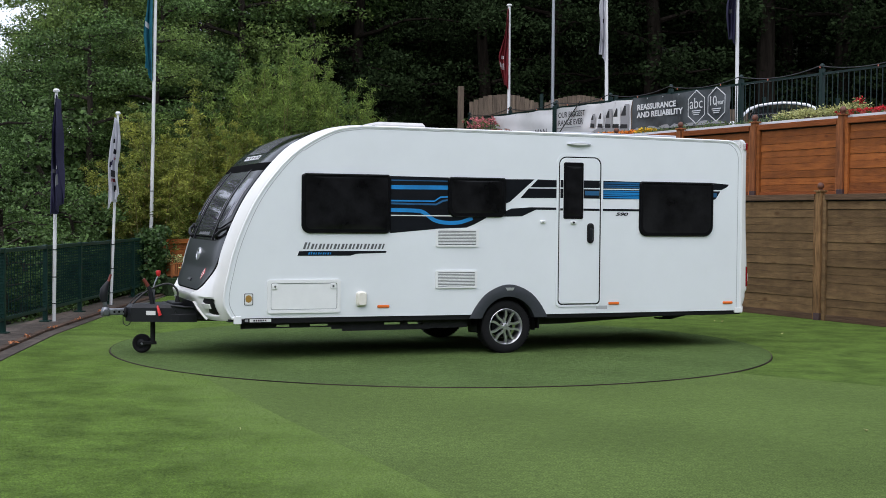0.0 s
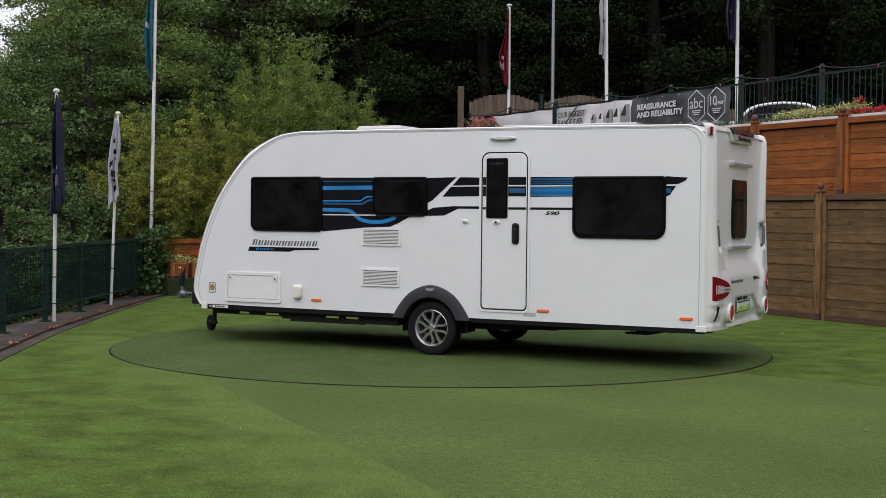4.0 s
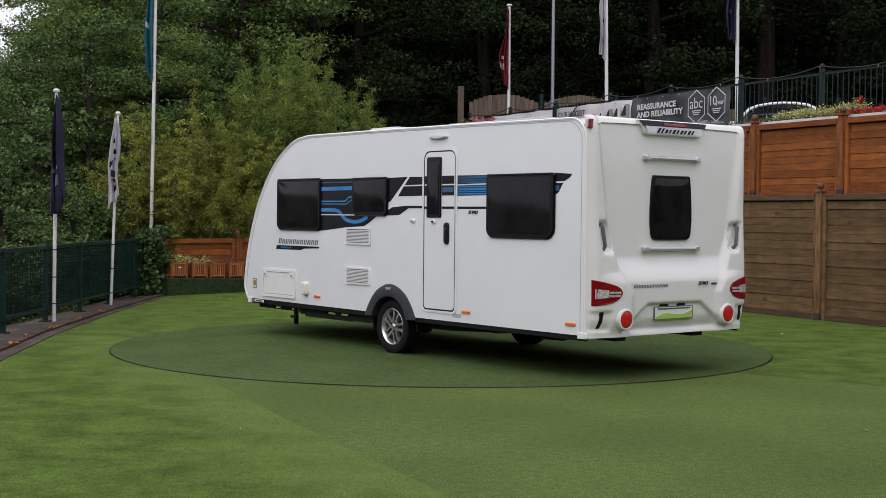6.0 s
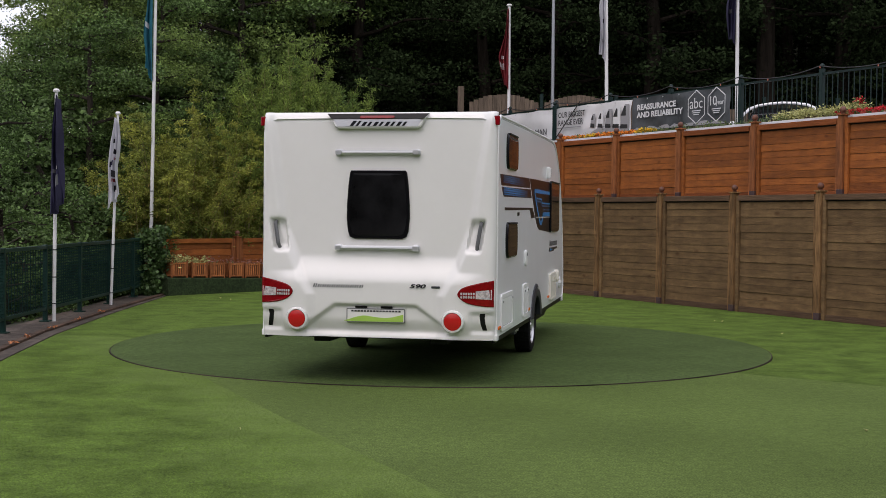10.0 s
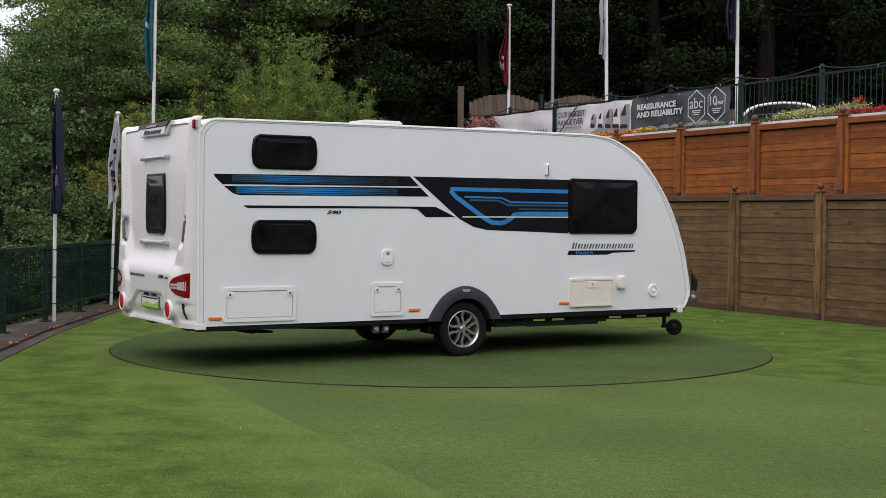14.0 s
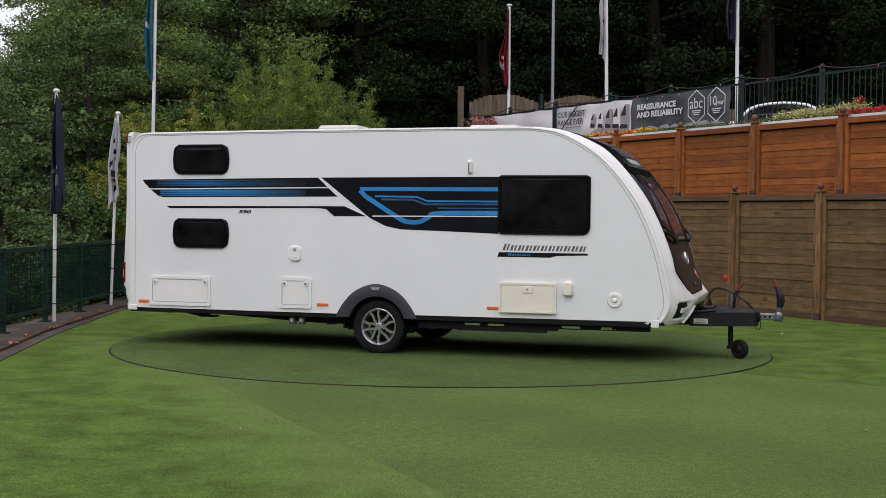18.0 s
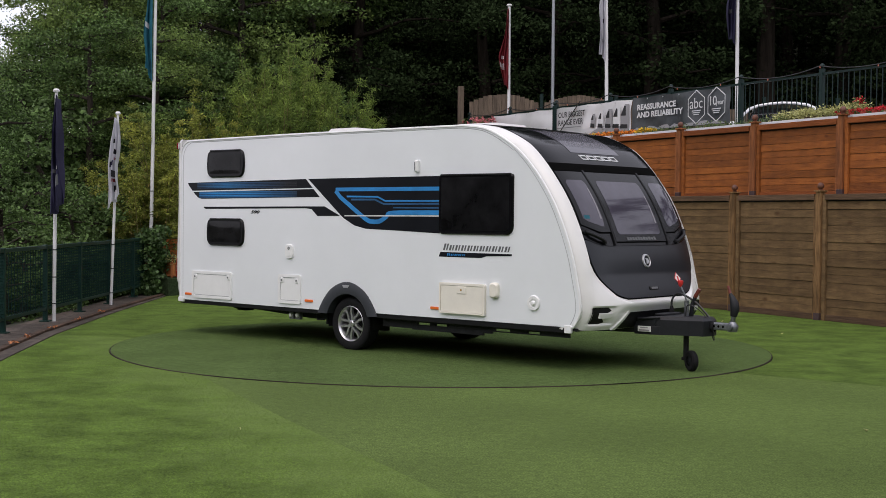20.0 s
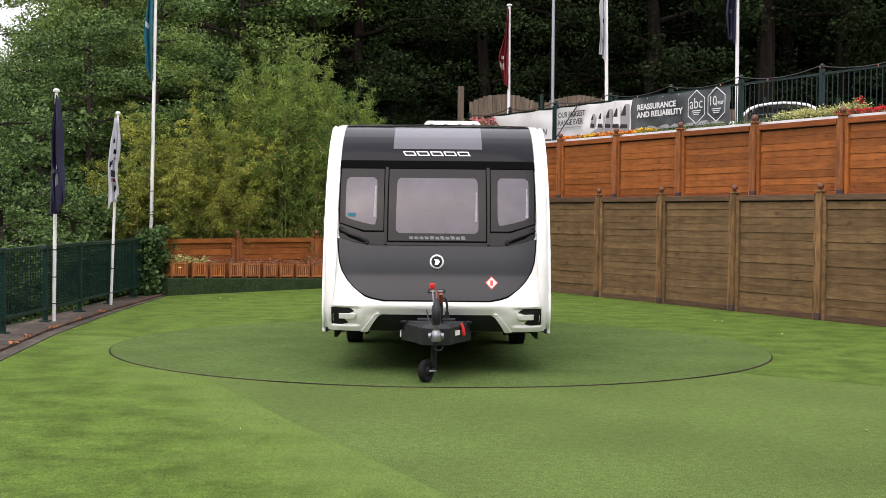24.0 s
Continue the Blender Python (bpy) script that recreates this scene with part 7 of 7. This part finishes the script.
def rear_end():
    P = stern
    # tail lamps
    for s in (-1, 1):
        q = lambda pts: [(s * a, b) for a, b in pts]
        shp = spline([(1.085, 0.712), (0.96, 0.722), (0.865, 0.742), (0.80, 0.775), (0.768, 0.815), (0.775, 0.85), (0.82, 0.888), (0.94, 0.923), (1.085, 0.952)], 4)
        tl = van("tail_lamp", slabbed(q(shp), P, -0.03, 0.012, 0.006), "red_lens", "red and clear tail lamp cluster")
        van("clear_lens", slabbed(q([(0.93, 0.786), (1.07, 0.778), (1.07, 0.868), (0.93, 0.855)]), P, 0.010, 0.016), "clear_lens", parent=tl)
        for k in range(6):
            for j in range(2):
                van("lamp_segment", slabbed(q(rrect(0.795 + k * 0.022, 0.79 + j * 0.03, 0.811 + k * 0.022, 0.812 + j * 0.03, 0.005, 2)), P, 0.010, 0.016), "clear_lens", parent=tl)
        cy, cz = s * 0.725, 0.578
        rl = van("reflector", lathed([(0, 0.022), (0.07, 0.020), (0.078, 0.016), (0.08, -0.02)], 28, lambda x, y, z: P(cy + x, cz + y, 0)[:0] + (P(cy, cz)[0] - z, cy + x, cz + y)), "reflector_red", "round red rear reflector lamp", smooth=True)
        van("lamp_ring", lathed([(0.08, 0.008), (0.084, 0.022), (0.098, 0.018), (0.106, -0.006), (0.106, -0.05)], 28, lambda x, y, z: (P(cy, cz)[0] - z, cy + x, cz + y)), "paint", parent=rl, smooth=True)
        van("corner_slot", slabbed(q([(1.012, 0.655), (0.965, 0.652), (0.96, 0.63), (0.968, 0.56), (0.985, 0.50), (1.025, 0.50), (1.012, 0.56), (1.005, 0.61)]), P, -0.02, 0.004), "black", "black slot in the bumper corner")
        hl = van("high_lamp", slabbed(rrect(-3.505, 2.345, -3.482, 2.43, 0.008), (near if s > 0 else off), -0.03, 0.022, 0.006), "red_lens", "small red and clear high marker lamp")
        van("front_lens", slabbed(rrect(-3.481, 2.347, -3.455, 2.428, 0.008), (near if s > 0 else off), -0.03, 0.020, 0.006), "clear_lens", parent=hl)
        # grips
        g = van("grab_handle", tubed([P(s * 0.962, 1.472, -0.01), P(s * 0.960, 1.44, 0.045), P(s * 0.930, 1.26, 0.045), P(s * 0.923, 1.222, -0.01)], 0.018, 8), "decal_grey", "grey rear grab handle", smooth=True)
    # spoiler with high brake lamp
    sp = van("rear_spoiler", slabbed([(-0.47, 2.455), (-0.40, 2.33), (-0.37, 2.315), (0.37, 2.315), (0.40, 2.33), (0.47, 2.455)], P, -0.02, 0.05, 0.012), "paint", "white rear spoiler moulding")
    van("spoiler_panel", slabbed([(-0.41, 2.40), (-0.375, 2.335), (0.375, 2.335), (0.41, 2.40)], P, 0.05, 0.054), "silver", parent=sp)
    van("spoiler_glass", slabbed([(-0.475, 2.452), (-0.43, 2.405), (0.43, 2.405), (0.475, 2.452)], P, 0.045, 0.062), "black", parent=sp)
    van("brake_lamp", slabbed(rrect(-0.16, 2.405, 0.16, 2.432, 0.012), P, 0.06, 0.07, 0.004), "red_lens", parent=sp)
    word_bars(P, 5, 0.27, -0.27, 2.338, 2.385, "decal_dark", 0.058, 0.8)
    word_bars(P, 11, 0.59, 0.11, 0.865, 0.90, "decal_grey", 0.004)
    lettering("590", 0.048, "decal_dark", CARAVAN, SHIFT @ Matrix.Translation((stern(-0.39, 0.888)[0] - 0.006, -0.39, 0.888)) @ Matrix.Rotation(radians(-90), 4, "Z") @ Matrix.Rotation(radians(82), 4, "X"), shear=0.25, bold=0.0015, squeeze=2.0)
    rounded_bar(P, -0.52, 0.872, -0.60, 0.892, 0.006, "model_mark", "arch_grey")
    for z0, z1 in ((2.075, 2.125), (1.205, 1.255)):
        b = van("handle_rail", tubed([P(-0.33, (z0 + z1) / 2, 0.03), P(0.33, (z0 + z1) / 2, 0.03)], 0.02, 10), "silver", "silver rail across the rear", smooth=True)
        for s in (-1, 1):
            van("rail_end", slabbed(rrect(s * 0.36 - 0.035, z0 - 0.004, s * 0.36 + 0.035, z1 + 0.004, 0.02), P, 0.0, 0.055, 0.012), "silver", parent=b)
    # rear window, its sides slightly bowed
    def PANE(m):
        h = 0.295 - m
        side = [(h - 0.075, 1.312 + m), (h - 0.03, 1.33 + m), (h - 0.012, 1.38 + m), (h, 1.50), (h - 0.002, 1.62), (h - 0.014, 1.80), (h - 0.028, 1.915 - m), (h - 0.04, 1.935 - m)]
        return [(u - 0.005, v) for u, v in side] + [(-u - 0.005, v) for u, v in side[::-1]]
    w = van("rear_window", slabbed(PANE(0.0), P, -0.01, 0.022, 0.008), "window_edge", "dark tinted rear window")
    van("pane", dome(PANE(0.028), P, 0.0222, 0.006), "window", parent=w, smooth=True)
    # plate
    X0 = min(stern(0, 0.555)[0], stern(0, 0.672)[0]) - 0.002
    P = lambda u, v, d: (X0 - d, u, v)
    pl = van("number_plate", slabbed(rrect(-0.27, 0.555, 0.265, 0.672, 0.008), P, -0.03, 0.012, 0.003), "plate_white", "show plate with a green wave and dark bar")
    van("plate_wave", slabbed(spline([(-0.26, 0.56), (0.255, 0.56), (0.255, 0.575), (0.12, 0.612), (0.0, 0.60), (-0.12, 0.595), (-0.26, 0.628)], 4), P, 0.012, 0.015), "plate_green", parent=pl)
    van("plate_frame", frame_slab(rrect(-0.275, 0.550, 0.270, 0.677, 0.01), rrect(-0.269, 0.556, 0.264, 0.671, 0.006), P, -0.03, 0.015), "decal_grey", parent=pl)
    for k in range(16):
        van("plate_bar", slabbed([(-0.235 + k * 0.0293, 0.647), (-0.214 + k * 0.0293, 0.647), (-0.214 + k * 0.0293, 0.661), (-0.235 + k * 0.0293, 0.661)], P, 0.012, 0.015), "print_black", parent=pl)
    P = stern
    for a in (-0.16, 0.08):
        van("plate_lamp", slabbed(rrect(a, 0.68, a + 0.11, 0.70, 0.006), P, 0.0, 0.02, 0.004), "black", "small plate lamp")



rear_end()


def roof_fittings():
    for x, y, lx, ly, h in ((0.66, 0.16, 0.60, 0.62, 0.085), (-1.1, -0.30, 0.50, 0.46, 0.085), (-2.6, -0.22, 0.46, 0.46, 0.04)):
        z = 2.455 + 0.03 * (x + 3.5) / 4.95 + 0.008
        r = van("rooflight", slabbed(rrect(x - lx / 2, y - ly / 2, x + lx / 2, y + ly / 2, 0.06), lambda u, v, d: (u, v, z + d), 0.0, h, 0.03), "rooflight", "pale plastic rooflight dome")
        van("frame", slabbed(rrect(x - lx / 2 - 0.04, y - ly / 2 - 0.04, x + lx / 2 + 0.04, y + ly / 2 + 0.04, 0.06), lambda u, v, d: (u, v, z + d), -0.01, 0.02, 0.005), "trim", parent=r)
        for k in range(4):
            van("clip", boxed(x + lx / 2 + 0.005, y - ly / 2 + 0.08 + k * (ly - 0.16) / 3, z + h * 0.4, 0.03, 0.035, 0.025), "decal_grey", parent=r)
    van("aerial", lathed([(0, 0.04), (0.07, 0.036), (0.11, 0.01), (0.11, 0)], 18, lambda a, b, c: (0.98 + a, -0.42 + b, 2.478 + c)), "plastic_white", "round white roof aerial", smooth=True)
    van("roof_bar", boxed(-1.9, 0.62, 2.49, 1.5, 0.55, 0.03, bevel=0.01), "silver", "flat solar panel on the roof")


roof_fittings()


def chassis():
    for s in (-1, 1):
        side = [(-3.2, 0.42), (-3.2, 0.38), (-2.3, 0.355), (-1.2, 0.30), (0.12, 0.29), (0.12, 0.42)]
        van("chassis_rail", slabbed(side, lambda u, v, d: (u, s * 0.86 + d, v), -0.012, 0.012), "chassis", "black pressed steel chassis rail")
        rail = bmesh.new()
        gaps = [(0.58, 0.76), (0.84, 1.03), (1.66, 1.86), (2.08, 2.24)]
        box(rail, 1.33, s * 0.98, 0.392, 2.54, 0.03, 0.05)
        for x0, x1, z0 in ((0.06, 0.5, 0.295), (0.5, 1.5, 0.285), (1.5, 1.62, 0.31), (1.62, 2.6, 0.333)):
            box(rail, (x0 + x1) / 2, s * 0.98, (z0 + 0.342) / 2, x1 - x0, 0.03, 0.342 - z0)
        cuts = [0.06] + [g for pair in gaps for g in pair] + [2.6]
        for x0, x1 in zip(cuts[::2], cuts[1::2]):
            box(rail, (x0 + x1) / 2, s * 0.98, 0.3545, x1 - x0, 0.03, 0.026)
        van("chassis_rail", rail, "chassis", "black pressed steel chassis rail with slots")
        van("steady", tubed([(-3.05, s * 0.7, 0.40), (-2.72, s * 0.7, 0.335), (-2.62, s * 0.72, 0.345)], 0.03, 8), "chassis", "folded corner steady")
        van("steady_foot", boxed(-2.6, s * 0.72, 0.325, 0.16, 0.14, 0.02, bevel=0.006), "black")
        van("steady", tubed([(2.45, s * 0.7, 0.40), (2.15, s * 0.7, 0.345)], 0.026, 8), "chassis", "folded corner steady")
        van("drawbar_beam", tubed([(2.2, s * 0.52, 0.40), (2.9, s * 0.26, 0.40), (3.55, s * 0.04, 0.42)], 0.035, 6), "chassis", "black drawbar beam")
        van("mud_flap", boxed(-0.80, s * 0.93, 0.33, 0.02, 0.2, 0.13), "rubber")
        van("shock_bracket", boxed(-0.1, s * 0.8, 0.29, 0.10, 0.08, 0.14, bevel=0.01), "chassis")
    van("axle", tubed([(-0.386, -0.9, 0.296), (-0.386, 0.9, 0.296)], 0.045, 12), "chassis", "steel axle tube", smooth=True)
    van("water_tank", boxed(-1.35, 0.2, 0.36, 0.7, 0.9, 0.13, bevel=0.03), "black", "black underslung tank")
    van("crossbeam", boxed(-3.05, 0, 0.385, 0.06, 1.8, 0.05), "chassis")
    for k in range(2):
        b = van("tank_outlet", boxed(-1.44 + k * 0.115, -0.98, 0.33, 0.075, 0.05, 0.09, bevel=0.008), "decal_grey", "grey waste outlet")
        van("outlet_cap", lathed([(0, 0.02), (0.022, 0.018), (0.026, 0)], 12, lambda x, y, z: (-1.44 + k * 0.115 + x, -1.005 - z, 0.335 + y)), "plate_white", parent=b)
    for u in (-1.05, -0.78):
        van("step_bracket", tubed([(u, -0.95, 0.40), (u + 0.02, -0.96, 0.30), (u + 0.14, -0.96, 0.31)], 0.012, 6), "chassis")
    van("tail_bracket", boxed(-3.2, -0.55, 0.375, 0.35, 0.16, 0.05, bevel=0.01), "chassis")
    van("tail_bracket", boxed(-3.2, 0.55, 0.375, 0.35, 0.16, 0.05, bevel=0.01), "chassis")


chassis()


def hitch():
    cov = bmesh.new()
    slab(cov, [(3.16, -0.30), (3.45, -0.17), (3.60, -0.13), (3.64, 0.0), (3.60, 0.13), (3.45, 0.17), (3.16, 0.30)], lambda u, v, d: (u, v, 0.36 + d), 0.0, 0.185, 0.035)
    slab(cov, [(2.93, -0.33), (3.12, -0.322), (3.20, -0.285), (3.20, 0.285), (3.12, 0.322), (2.93, 0.33)], lambda u, v, d: (u, v, 0.36 + d), 0.0, 0.10, 0.02)
    c = van("drawbar_cover", cov, "plastic_dark", "dark plastic drawbar cover with open side trays")
    for s in (-1, 1):
        van("tray_lip", tubed([(2.92, s * 0.33, 0.515), (3.06, s * 0.328, 0.52), (3.13, s * 0.315, 0.53), (3.20, s * 0.28, 0.535)], 0.014, 8), "plastic_dark", parent=c, smooth=True)
        van("tray_side", slabbed([(2.93, 0.45), (3.15, 0.45), (3.18, 0.52), (2.93, 0.505)], lambda u, v, d: (u, s * (0.322 - 0.10 * max(0, u - 3.06) + d), v), -0.008, 0.0), "plastic_dark", parent=c)
    lb = van("warning_label", boxed(3.05, -0.333, 0.415, 0.15, 0.008, 0.055), "plate_white", "small white printed label", parent=c)
    van("label_bars", boxed(3.05, -0.339, 0.402, 0.12, 0.004, 0.016), "print_grey", parent=c)
    van("label_bars", boxed(3.05, -0.339, 0.428, 0.09, 0.004, 0.010), "print_grey", parent=c)
    van("front_label", boxed(3.40, 0.196, 0.455, 0.10, 0.008, 0.045, Matrix.Rotation(radians(-24), 4, "Z")), "plate_white", parent=c)
    van("cover_latch", boxed(3.12, 0.0, 0.55, 0.10, 0.36, 0.03, bevel=0.012), "plastic_dark", parent=c)
    h = van("coupling", boxed(3.72, 0, 0.462, 0.24, 0.055, 0.075, bevel=0.014), "zinc", "zinc tow hitch coupling")
    for x in (3.66, 3.71, 3.76):
        for s in (-1, 1):
            van("coupling_hole", lathed([(0, 0.002), (0.012, 0.002), (0.013, 0)], 10, lambda u, v, d: (x + u, s * (0.0275 + d), 0.462 + v)), "gap_black", parent=h)
    van("bellows", lathed([(0.05, 3.545), (0.075, 3.56), (0.055, 3.58), (0.072, 3.60), (0.05, 3.62), (0.062, 3.64), (0.044, 3.66)], 18, lambda x, y, z: (z, x, 0.455 + y)), "rubber", "black rubber bellows", smooth=True)
    van("jockey_stem", tubed([(3.345, -0.02, 0.50), (3.345, -0.02, 0.70)], 0.024, 12), "zinc", "zinc jockey wheel stem", smooth=True)
    van("ball_socket", lathed([(0, 0.058), (0.03, 0.052), (0.05, 0.022), (0.052, -0.02), (0.046, -0.045), (0.036, -0.045)], 18, lambda x, y, z: (3.85 + x, y, 0.462 + z)), "zinc", parent=h, smooth=True)
    for s in (-1, 1):
        van("friction_pad", lathed([(0, 0.026), (0.03, 0.024), (0.034, 0)], 14, lambda x, y, z: (3.85 + x, s * (0.045 + z), 0.462 + y)), "zinc", parent=h, smooth=True)
    st = van("stabiliser_lever", tubed([(3.86, 0, 0.57), (3.873, 0, 0.63), (3.865, 0, 0.70), (3.84, 0, 0.755), (3.82, 0, 0.79)], [0.034, 0.044, 0.044, 0.026, 0.016], 12), "plastic_dark", "black stabiliser handle with a red-brown tip", smooth=True)
    van("lever_root", tubed([(3.84, 0, 0.47), (3.855, 0, 0.53), (3.862, 0, 0.585)], [0.026, 0.024, 0.026], 10), "zinc", parent=st, smooth=True)
    van("lever_tip", tubed([(3.822, 0, 0.785), (3.795, 0, 0.865)], [0.016, 0.013], 10), "grip_red", parent=st, smooth=True)
    br = van("handbrake", tubed([(3.36, 0.04, 0.52), (3.375, 0.04, 0.66), (3.41, 0.04, 0.74)], [0.024, 0.022, 0.020], 10), "plastic_dark", "handbrake lever with a red-brown grip", smooth=True)
    van("brake_grip", tubed([(3.405, 0.04, 0.735), (3.455, 0.04, 0.815)], [0.022, 0.019], 10), "grip_red", parent=br, smooth=True)
    rod = van("release_rod", tubed([(3.345, -0.02, 0.69), (3.325, -0.03, 0.76), (3.285, -0.04, 0.85)], 0.008, 8), "zinc", "thin release rod with a red knob", smooth=True)
    van("release_knob", lathed([(0, 0.05), (0.026, 0.046), (0.030, 0.03), (0.022, 0.0), (0.010, -0.02)], 14, lambda x, y, z: (3.283 + x, -0.04 + y, 0.855 + z)), "red_paint", parent=rod, smooth=True)
    van("red_lever", tubed([(3.335, 0.228, 0.535), (3.33, 0.245, 0.50), (3.31, 0.255, 0.43)], [0.010, 0.016, 0.018], 8), "red_paint", "small red lever", smooth=True)
    cb = van("plug_cable", tubed(spline([(3.10, 0.10, 0.60), (3.10, 0.10, 0.68), (3.15, 0.085, 0.745), (3.24, 0.06, 0.757), (3.42, 0.035, 0.68), (3.58, 0.03, 0.535)], 6), 0.011, 8), "cable", "black looped plug cable", smooth=True)
    van("plug", tubed([(3.10, 0.10, 0.47), (3.10, 0.10, 0.57), (3.10, 0.10, 0.63)], [0.034, 0.03, 0.014], 10), "rubber", parent=cb, smooth=True)
    van("breakaway_cable", tubed(spline([(3.36, -0.06, 0.55), (3.40, -0.09, 0.66), (3.52, -0.08, 0.62), (3.62, -0.04, 0.50)], 5), 0.006, 6), "cable", "thin black breakaway cable", smooth=True)
    van("safety_chain", tubed(spline([(3.60, 0.05, 0.42), (3.60, 0.06, 0.34), (3.63, 0.03, 0.315), (3.66, -0.02, 0.34), (3.66, -0.03, 0.42)], 4), 0.005, 6), "cable", "thin looped cable", smooth=True)
    # jockey wheel, at an angle under the nose
    def swing(x, y, z):
        c, k = math.cos(radians(-32)), math.sin(radians(-32))
        return (3.45 + x * c - y * k, -0.09 + x * k + y * c, 0.106 + z)

    j = van("jockey_wheel", tubed([(3.345, -0.02, 0.12), (3.345, -0.02, 0.50)], 0.028, 10), "chassis", "black jockey wheel on a steel stem", smooth=True)
    van("fork", boxed(3.38, -0.02, 0.115, 0.15, 0.05, 0.035, bevel=0.008), "chassis", parent=j)
    van("tyre", lathed([(0.05, -0.03), (0.088, -0.033), (0.103, -0.02), (0.105, 0.0), (0.103, 0.02), (0.088, 0.033), (0.05, 0.03)], 28, lambda x, y, z: swing(x, z, y)), "rubber", parent=j, smooth=True)
    van("wheel_disc", lathed([(0, -0.032), (0.02, -0.034), (0.05, -0.02), (0.05, 0.02), (0.02, 0.034), (0, 0.032)], 18, lambda x, y, z: swing(x, z, y)), "plastic_dark", parent=j)
    van("wheel_axle", tubed([(3.46, -0.11, 0.106), (3.46, 0.0, 0.106)], 0.01, 8), "zinc", parent=j)


hitch()


# ---- what moves: the turntable carries the caravan round ----
def motions():
    turns = [(0, 201.45), (1, 189.47), (2, 177.46), (3, 165.21), (4, 152.94), (5, 140.55), (6, 128.25), (7, 116.02), (8, 103.78), (9, 91.52), (10, 79.29), (11, 67.07), (12, 54.97),
             (13, 43.02), (14, 31.08), (15, 19.06), (16, 7.13), (17, -4.8), (18, -16.91), (19, -28.99), (20, -41.21), (21, -53.48), (22, -65.65), (23, -77.76), (24, -89.74)]
    rows = [(t, pose(0, 0, 0.006, 0, 0, a)) for t, a in turns]
    walk(CARAVAN, rows)
    walk(TABLE, [(t, pose(0, 0, 0, 0, 0, a)) for t, a in turns])


motions()
